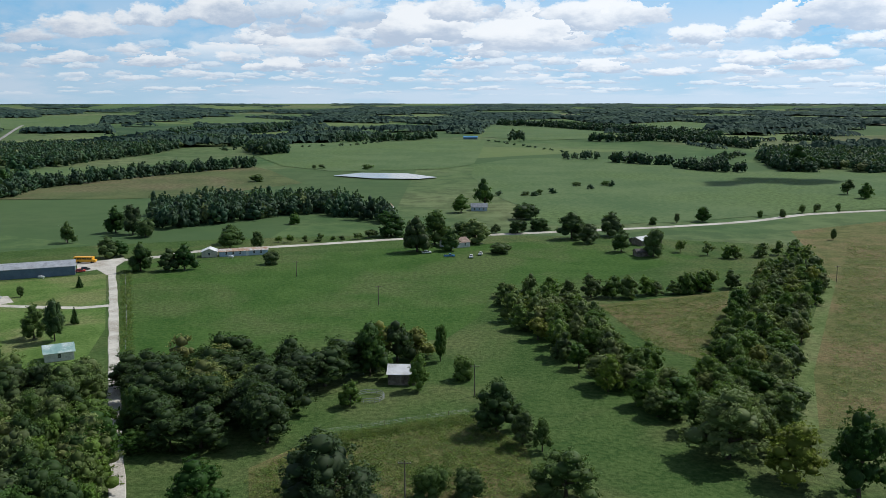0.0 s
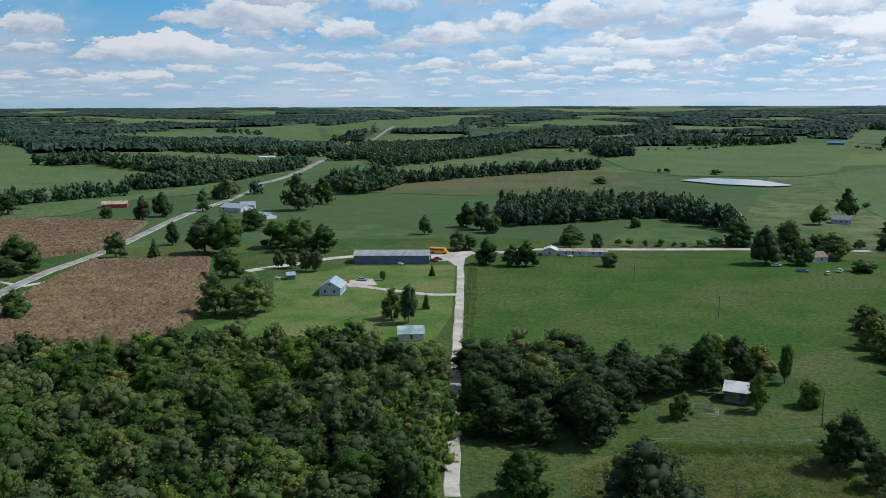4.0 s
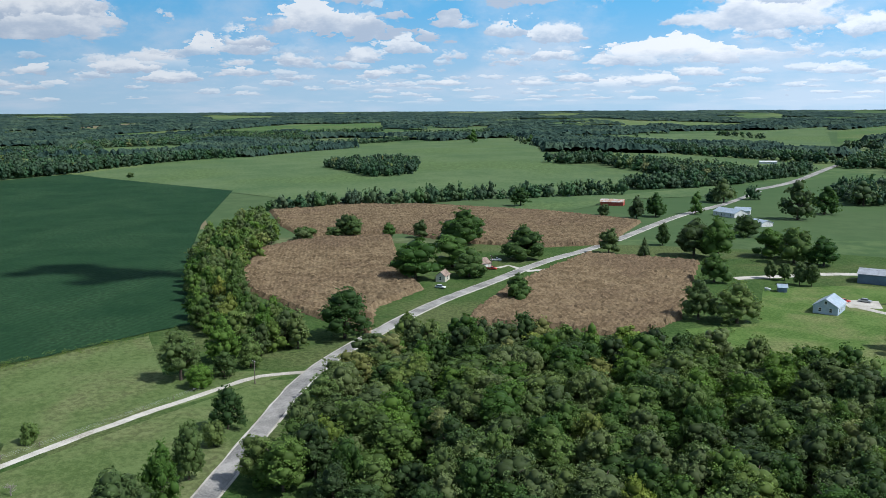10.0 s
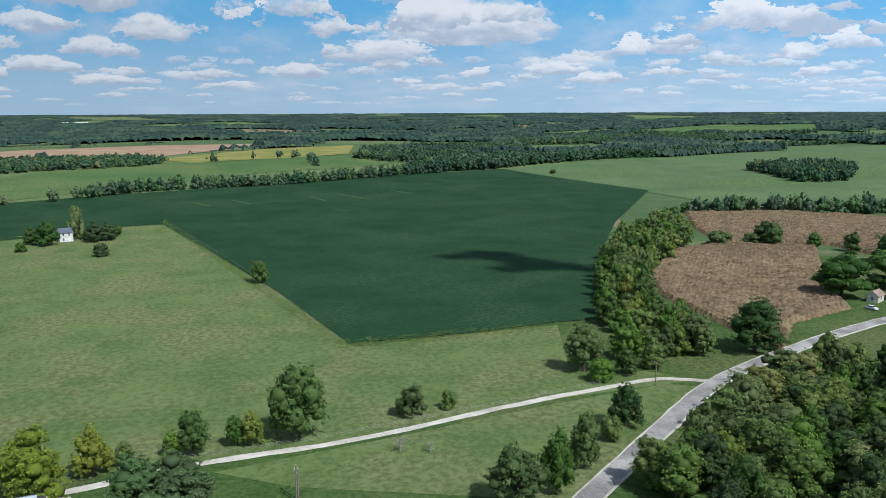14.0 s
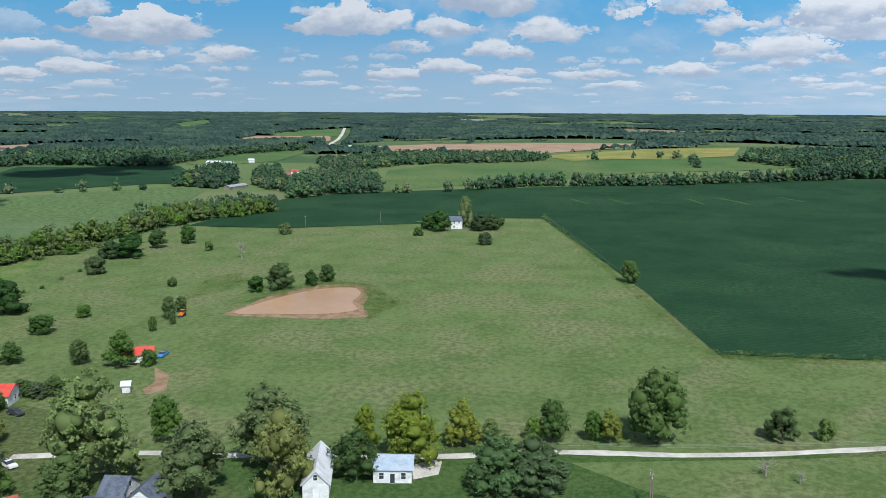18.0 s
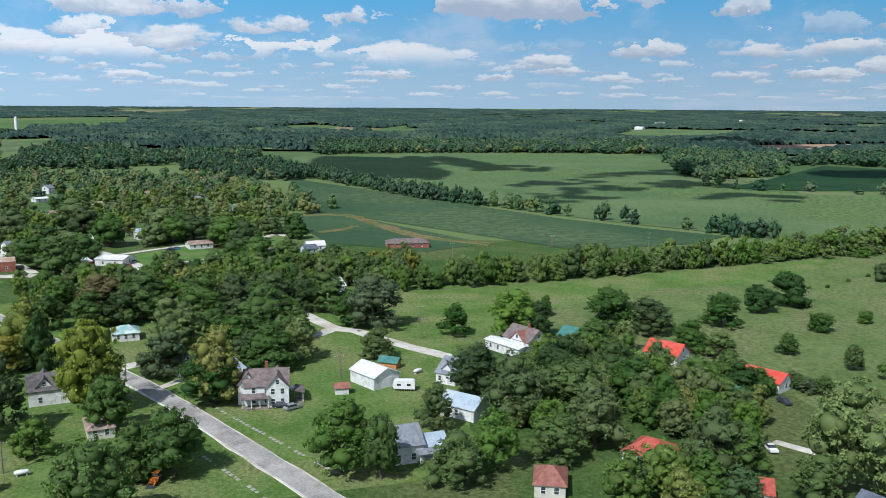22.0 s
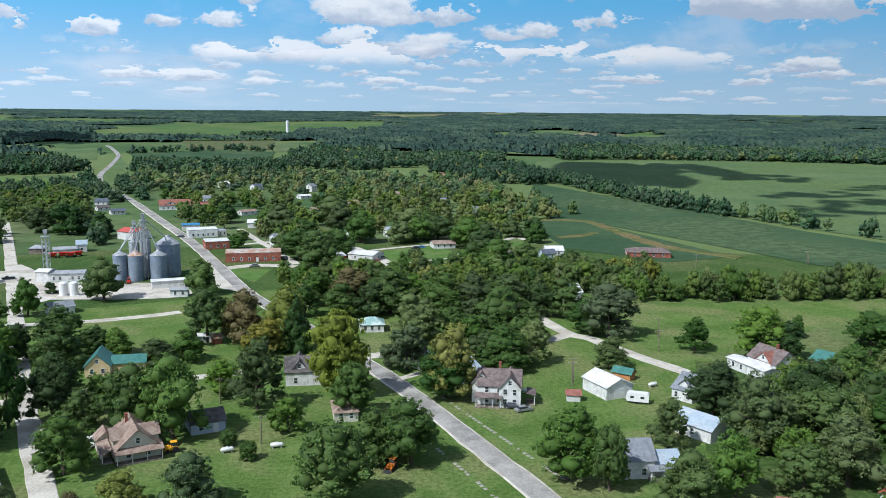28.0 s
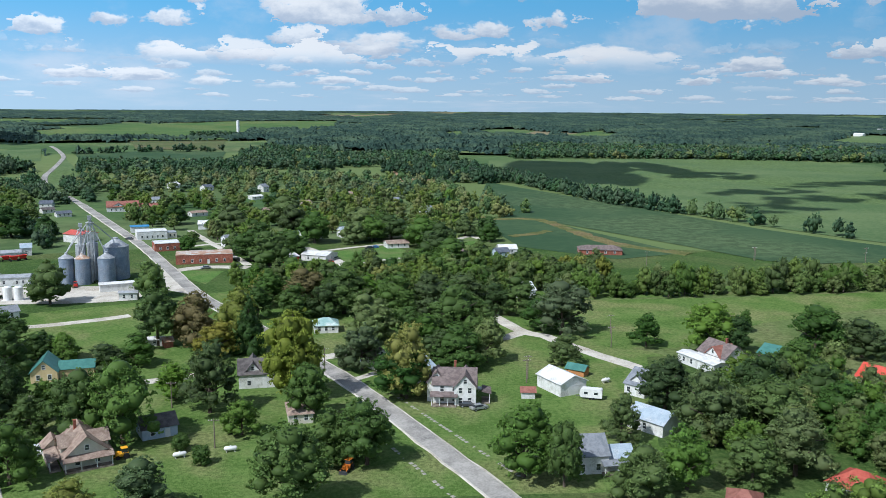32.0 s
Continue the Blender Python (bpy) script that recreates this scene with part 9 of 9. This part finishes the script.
row_of_trees([(-216.9, -321.4), (-252, -332.3), (-293, -323.6), (-349.7, -321.1), (-389.1, -313.9)], 6, (5, 8), (6, 9), 120, rows=2, spread=4, tones=(0.15, 0.5))
far.line([(-371, 666), (-358, 691), (-357, 738), (-345, 765), (-320, 832), (-286, 899), (-247, 954), (-217, 987)], 7, 15, 13, 4, 2, (0.0, 0.35))
far.line([(-376, 674), (-372, 719), (-366, 752)], 8, 21, 17, 6, 2, (0.0, 0.35))
far.fill([(-183, 523), (-161, 500), (-148, 513), (-129, 532), (-106, 560), (-85, 575), (-60, 550), (-33, 526), (-31, 557), (-74, 611), (-120, 637), (-176, 611), (-193, 566)], 8, 15, 12, (0.0, 0.35))
far.fill([(-495, 961), (-459, 965), (-433, 1024), (-447, 1073), (-409, 1213), (-406, 1337), (-466, 1473), (-504, 1415), (-575, 1407), (-607, 1354), (-634, 1233)], 11, 15, 14, (0.05, 0.45))
far.fill([(-554, 1402), (-447, 1505), (-313, 1351), (-343, 1525), (-493, 1663), (-627, 1588)], 13, 14, 15, (0.1, 0.5))
far.fill([(-273, 1219), (-242, 1176), (-222, 1214), (-236, 1290), (-290, 1295)], 9, 20, 15, (0.0, 0.25))
far.line([(-553, 1749), (-491, 1959), (-411, 2221), (-383, 2310)], 8, 20, 18, 12, 3, (0.0, 0.3))
far.line([(-282, 1519), (-184, 1528), (-97, 1586), (-27, 1707)], 8, 17, 16, 10, 2, (0.05, 0.4))
far.line([(-241, 1343), (-149, 1390), (-104, 1535)], 15, 5, 8, 2, 1, (0.2, 0.5))
far.line([(-338, 1277), (-299, 1309)], 14, 10, 12, 4, 1, (0.1, 0.5))
far.line([(210, 1061), (233, 1025), (269, 1008)], 6, 14, 13, 4, 2, (0.05, 0.35))
far.line([(261, 967), (288, 919), (318, 905)], 6, 14, 13, 4, 2, (0.0, 0.3))
far.line([(157, 1110), (202, 1094)], 8, 12, 12, 5, 2, (0.1, 0.4))
far.fill([(408, 1118), (364, 921), (388, 898), (500, 1161), (509, 1260), (444, 1206)], 9, 17, 15, (0.0, 0.35))
far.fill([(411, 954), (450, 955), (435, 898), (495, 899), (638, 1163), (580, 1235), (529, 1211)], 10, 15, 14, (0.1, 0.5))
far.line([(268, 1598), (313, 1564), (385, 1608), (463, 1519), (490, 1370)], 9, 17, 16, 8, 2, (0.0, 0.4))
far.line([(164, 2613), (313, 2446), (397, 2055), (458, 1769), (493, 1585)], 9, 20, 20, 12, 2, (0.0, 0.4))
far.line([(127, 1603), (159, 1606)], 12, 22, 20, 8, 2, (0.1, 0.5))
far.line([(80, 1606), (182, 1231)], 22, 4, 7, 3, 1, (0.2, 0.5))
far.line([(287, 935), (383, 1153), (419, 1182)], 12, 12, 13, 5, 1, (0.1, 0.5))
far.line([(35, 697), (65, 675), (103, 719), (155, 765)], 24, 5, 9, 4, 1, (0.2, 0.5))
far.line([(617, 1584), (680, 1514)], 11, 16, 16, 8, 2, (0.1, 0.5))
far.line([(-1121, 204), (-1150, 246), (-1235, 335), (-1286, 403), (-1326, 493), (-1394, 606), (-1494, 739)], 8, 16, 15, 7, 3, (0.05, 0.45))
far.fill([(-1744, 377), (-1784, 486), (-1825, 680), (-1947, 834), (-1899, 940), (-2096, 1022), (-2189, 803), (-2225, 482)], 16, 14, 17, (0.1, 0.5))
far.fill([(-989, 510), (-911, 500), (-818, 477), (-809, 493), (-812, 524), (-904, 602), (-965, 614), (-1021, 536)], 8, 15, 12, (0.0, 0.4))
far.line([(-598, 258), (-591, 286), (-592, 324), (-566, 359), (-568, 415), (-555, 455), (-536, 512), (-521, 557)], 7, 14, 12, 4, 2, (0.1, 0.6))
far.line([(-548, 597), (-531, 642), (-527, 697), (-548, 825), (-575, 936)], 7, 15, 14, 5, 3, (0.05, 0.45))
far.fill([(-869, 773), (-816, 770), (-806, 812), (-681, 751), (-602, 727), (-559, 788), (-614, 843), (-743, 840), (-890, 884)], 11, 15, 15, (0.05, 0.5))
far.line([(-1111, 1224), (-955, 1151), (-837, 1105), (-741, 1113), (-649, 1097)], 9, 17, 17, 10, 3, (0.05, 0.45))
far.line([(-1124, 1176), (-1076, 1186)], 9, 14, 14, 6, 2, (0.1, 0.6))
far.line([(-921, 1586), (-830, 1579)], 9, 17, 16, 8, 2, (0.0, 0.35))
far.fill([(-596, 1009), (-559, 1024), (-480, 1110), (-615, 1417), (-736, 1422), (-673, 1168)], 11, 15, 15, (0.05, 0.45))
far.fill([(-381, 656), (-339, 642), (-338, 694), (-386, 792), (-403, 741), (-414, 711)], 9, 15, 14, (0.05, 0.5))
far.line([(-450, 619), (-438, 565), (-424, 608), (-411, 620)], 14, 15, 15, 4, 1, (0.1, 0.6))
far.line([(-1760, 871), (-1721, 962), (-1772, 1145)], 8, 12, 13, 6, 2, (0.05, 0.4))
far.line([(-2439, 863), (-2236, 943), (-2236, 1196), (-2316, 1394)], 9, 14, 16, 10, 2, (0.1, 0.5))
far.line([(-1455, 1918), (-1304, 1833), (-1255, 1834)], 14, 16, 18, 8, 1, (0.1, 0.6))
far.line([(-2063, 1315), (-1945, 1386), (-1946, 1546)], 9, 14, 16, 10, 2, (0.1, 0.5))
far.line([(-1722, 1405), (-1251, 1091), (-1456, 1446), (-1475, 1710)], 60, 13, 14, 10, 1, (0.1, 0.6))
far.line([(-788, -213), (-813, -197), (-850, -171), (-875, -127), (-892, -72), (-924, -26), (-974, 35), (-1030, 102)], 7, 14, 13, 4, 2, (0.1, 0.55))
far.line([(-724, -284), (-751, -246), (-782, -212)], 17, 13, 13, 3, 1, (0.2, 0.7))
far.fill([(-1018, 94), (-1103, 225), (-1210, 311), (-1299, 318), (-1212, 135)], 9, 16, 15, (0.0, 0.3))
far.fill([(-629, -327), (-691, -321), (-729, -280), (-825, -320), (-930, -384), (-869, -422), (-738, -378)], 10, 13, 13, (0.1, 0.6))
far.fill([(-920, -426), (-1020, -398), (-1113, -395), (-1230, -248), (-1312, -229), (-1415, -285), (-1360, -482), (-1122, -527)], 12, 13, 14, (0.05, 0.5))
far.line([(-1032, -704), (-1207, -748), (-1338, -747), (-1519, -702)], 9, 14, 15, 8, 2, (0.1, 0.5))
far.fill([(-971, -769), (-1005, -716), (-1057, -704), (-1226, -815), (-1234, -878), (-1141, -902)], 13, 14, 15, (0.05, 0.45))
far.fill([(-718, -480), (-699, -446), (-737, -436), (-803, -474), (-806, -519)], 10, 14, 14, (0.0, 0.3))
far.fill([(-1337, 47), (-1229, 113), (-1306, 161), (-1537, 376), (-1679, 309), (-1543, 74)], 13, 14, 15, (0.05, 0.4))
far.line([(-1229, 316), (-1263, 370), (-1311, 451)], 8, 14, 14, 6, 2, (0.05, 0.4))
far.line([(-1316, -168), (-1367, -88), (-1368, -66), (-1370, -22)], 40, 17, 16, 5, 1, (0.1, 0.6))
far.line([(-1359, -22), (-1181, -11)], 16, 14, 14, 4, 1, (0.1, 0.6))
far.line([(-211, -935), (-234, -842), (-240, -773), (-250, -723), (-257, -661), (-269, -619), (-281, -590)], 7, 14, 12, 4, 2, (0.05, 0.4))
far.line([(-281, -590), (-302, -530), (-312, -504)], 8, 12, 11, 3, 1, (0.2, 0.8))
far.line([(-318, -492), (-326, -464), (-334, -456)], 8, 13, 11, 3, 1, (0.0, 0.4))
far.line([(-341, -442), (-350, -412)], 12, 7, 8, 2, 1, (0.4, 0.9))
far.line([(-347, -411), (-359, -386), (-374, -384)], 7, 13, 11, 5, 2, (0.1, 0.4))
far.fill([(-323, -1249), (-410, -1307), (-635, -1245), (-859, -1109), (-1063, -1301), (-860, -1459), (-522, -1661), (-427, -1646)], 13, 15, 16, (0.05, 0.5))
far.fill([(-723, -946), (-604, -760), (-589, -703), (-704, -713), (-899, -911), (-905, -1109), (-839, -1083)], 11, 15, 15, (0.1, 0.6))
far.line([(-544, -653), (-553, -609), (-594, -589)], 13, 13, 13, 3, 1, (0.1, 0.6))
far.line([(-601, -581), (-676, -487)], 24, 11, 12, 4, 1, (0.1, 0.6))
far.fill([(-826, -837), (-924, -848), (-932, -710), (-959, -656), (-1122, -747), (-1171, -893), (-1046, -985)], 12, 15, 15, (0.0, 0.4))
far.fill([(-703, -483), (-764, -481), (-844, -502), (-900, -544), (-792, -527)], 10, 14, 14, (0.0, 0.3))
far.fill([(-108, -1017), (-148, -890), (-197, -844), (-234, -879), (-217, -1055), (-127, -1132)], 11, 15, 14, (0.0, 0.3))
far.fill([(-50, -1089), (-141, -1121), (-230, -1198), (-266, -1389), (-60, -1294)], 13, 14, 15, (0.05, 0.5))
far.fill([(472, -935), (443, -972), (319, -1029), (302, -1089), (373, -1208), (461, -1177), (511, -1124), (532, -1054)], 11, 17, 15, (0.05, 0.4))
far.fill([(241, -1032), (188, -1034), (47, -1038), (53, -1170), (194, -1151), (265, -1170)], 12, 14, 15, (0.05, 0.5))
far.line([(331, -1405), (218, -1462), (103, -1445)], 11, 13, 15, 8, 1, (0.0, 0.4))
far.line([(395, -2187), (328, -2207)], 10, 13, 16, 10, 2, (0.1, 0.6))
far.line([(253, -2299), (141, -2290)], 9, 15, 18, 10, 3, (0.0, 0.35))
far.fill([(64, -1093), (-52, -1054), (-69, -1418), (30, -1532), (79, -1357)], 13, 14, 15, (0.05, 0.45))
far.fill([(183, -792), (132, -779), (78, -799), (33, -731), (-145, -727), (-158, -821), (-115, -910), (46, -1001), (233, -999)], 18, 12, 13, (0.3, 0.9))
far.fill([(32, -711), (-124, -561), (-153, -568), (-173, -614), (-174, -705), (-145, -751)], 18, 12, 12, (0.35, 0.95))
far.fill([(322, -704), (261, -720), (211, -739), (223, -820), (265, -870), (315, -827), (359, -786)], 13, 12, 13, (0.05, 0.5))
far.line([(159, -706), (185, -795), (219, -902)], 9, 12, 12, 4, 2, (0.1, 0.5))
far.line([(176, -704), (207, -776), (271, -964)], 9, 12, 12, 4, 2, (0.1, 0.5))
far.line([(159, -554), (132, -504), (129, -454)], 10, 11, 11, 4, 1, (0.1, 0.5))
far.fill([(-799, -515), (-826, -488), (-911, -534), (-886, -567)], 12, 13, 13, (0.0, 0.3))
far.fill([(-755, -426), (-683, -358), (-790, -406), (-940, -498), (-901, -501)], 12, 13, 13, (0.1, 0.5))
far.fill([(-459, -345), (-511, -343), (-538, -324), (-579, -309), (-613, -322), (-570, -352), (-492, -370)], 10, 12, 12, (0.1, 0.6))
wood([(65.6, -432.2), (46.7, -472.6), (2.8, -453.7), (-52, -517.9), (-76.4, -473.8), (-95.7, -474), (-134.3, -589.3), (-162.4, -590), (-135.7, -701.8), (-69.5, -747.6), (72.8, -743.2), (149.3, -739.6), (105.8, -598.7)], 13, (9, 13.5), (8.5, 12.5), 31, tones=(0.2, 0.75), label='leafy canopy of garden trees over the town', name='town_trees', holes=0.46)
wood([(29.7, -372.2), (10.1, -364.6), (-24.1, -367.9), (-35.1, -379.9), (-66.9, -384.2), (-103.6, -381.3), (-148.6, -371), (-122.9, -336.4), (-89.6, -328.5), (-70.5, -315.2), (-61.3, -302.3), (-41.8, -312.9), (-24.1, -305.5), (-8.7, -345.9), (9.2, -326.7)], 8.5, (8, 12.5), (8.5, 11.5), 32, tones=(0.1, 0.55), label='belt of garden trees between the streets', name='town_trees', holes=0.2)
wood([(-98.5, -200.5), (-124.4, -213.5), (-145.4, -221), (-161.1, -218), (-146.2, -197.9), (-162.6, -186.1), (-172.4, -172.3), (-188.7, -167.5), (-183.7, -160.8), (-164.2, -164), (-147.6, -149.1), (-130.6, -129.8), (-121.6, -148.8), (-114, -163.4), (-91.7, -157.9), (-81.1, -161.6)], 8.8, (8, 13), (8, 11.5), 33, tones=(0.1, 0.6), label='dense garden trees among the houses', name='town_trees', holes=0.1)
wood([(-76, -154.3), (-99.5, -142.7), (-111.3, -136.1), (-114.4, -119.8), (-109.3, -108.2), (-64.8, -132.2)], 8.8, (9, 13), (8, 11.5), 34, tones=(0.1, 0.6), label='dense garden trees among the houses', name='town_trees')
wood([(246.8, -536.9), (231.9, -550.5), (202.8, -538.1), (171.3, -452.5), (184.3, -435), (201, -434.9)], 9, (8, 12), (9, 12), 35, label='garden trees at the edge of town', name='town_trees')
wood([(322, -704.1), (254, -665.4), (218.1, -579.4), (258.7, -563.5)], 10, (8, 12), (9, 12), 36, label='garden trees at the edge of town', name='town_trees')
wood([(210.8, -579.7), (158.3, -539.1), (182.7, -669.1), (226.9, -761.1), (343.3, -751.5), (309.5, -696), (257.4, -686.2)], 10, (8, 12), (9, 12), 37, label='garden trees at the edge of town', name='town_trees')


def far_canopy():
    """Closed canopy of the woods that cover the far hills, with fields left open between them."""
    rnd = np.random.RandomState(21)
    rings = [1430.0]
    while rings[-1] < 4880:
        rings.append(rings[-1] + 7.5 + (rings[-1] - 1430) * 0.006)
    rings = np.array(rings)
    m = 1500
    bear = np.radians(np.linspace(-46, 222, m))          # to the left of +y
    rr = rings[:, None] + rnd.uniform(-0.4, 0.4, (len(rings), m)) * np.gradient(rings)[:, None]
    aa = bear[None] + rnd.uniform(-0.4, 0.4, (len(rings), m)) * (bear[1] - bear[0])
    X, Y = -np.sin(aa) * rr, np.cos(aa) * rr
    deg = np.degrees(aa)
    limit = np.interp(deg, (-46, 20, 50, 85, 160, 185, 222), (0.08, 0.08, 0.0, -0.20, -0.24, -0.04, -0.04)) - 0.12 * np.clip((rr - 2200) / 1500, 0, 1)
    wood_ = np.zeros(X.shape, bool)
    for i in range(X.shape[0]):
        for j in range(X.shape[1]):
            x, y = X[i, j], Y[i, j]
            if noise.noise((x / 420, y / 420, 3.3)) + 0.5 * noise.noise((x / 150, y / 150, 9.1)) > limit[i, j]:
                wood_[i, j] = True
    # hedgerows along the field borders
    u, v = 0.96 * X + 0.28 * Y, -0.28 * X + 0.96 * Y
    u, v = u + 40 * np.sin(v / 300), v + 40 * np.sin(u / 260)
    border = np.minimum(np.abs(u / 390 - np.round(u / 390)) * 390, np.abs(v / 330 - np.round(v / 330)) * 330)
    wood_ |= (border < 9) & (np.sin(u / 130) + np.sin(v / 170 + 2) > -0.6)
    for poly in OPEN:
        if max(math.hypot(*p) for p in poly) > 1400:
            wood_ &= ~inside(X, Y, poly)
    for x, y, r in CLEAR:
        if math.hypot(x, y) > 1380:
            wood_ &= (X - x) ** 2 + (Y - y) ** 2 > (r + 14) ** 2
    ground = np.vectorize(gz)(X, Y)
    small = (EYE_HEIGHT - ground) / EYE_HEIGHT
    tall = (10.5 + 3.0 * np.sin(X / 90) * np.sin(Y / 70) + rnd.uniform(-6.5, 4.5, X.shape)) * np.clip(small, 0.18, 1)
    cell = wood_[:-1, :-1] & wood_[1:, :-1] & wood_[:-1, 1:] & wood_[1:, 1:]
    pad = np.pad(cell, 1).astype(int)
    full = pad[:-1, :-1] + pad[1:, :-1] + pad[:-1, 1:] + pad[1:, 1:]
    Z = ground + np.where(full == 4, tall, np.where(full >= 2, tall * 0.55, -0.5))
    used = full.ravel() > 0
    index = np.cumsum(used) - 1
    verts = np.column_stack((X.ravel()[used], Y.ravel()[used], Z.ravel()[used]))
    ii, jj = np.nonzero(cell)
    at = lambda i, j: index[i * m + j]
    quads = np.stack((at(ii, jj), at(ii, jj + 1), at(ii + 1, jj + 1), at(ii + 1, jj)), 1)
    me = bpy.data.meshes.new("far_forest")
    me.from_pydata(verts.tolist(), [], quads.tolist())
    me.materials.append(MATS["leaf_canopy_haze"])
    tagged(new("far_forest", me), "closed canopy of distant woods over rolling hills, its green blued by painted haze", "woods", kind="stuff")


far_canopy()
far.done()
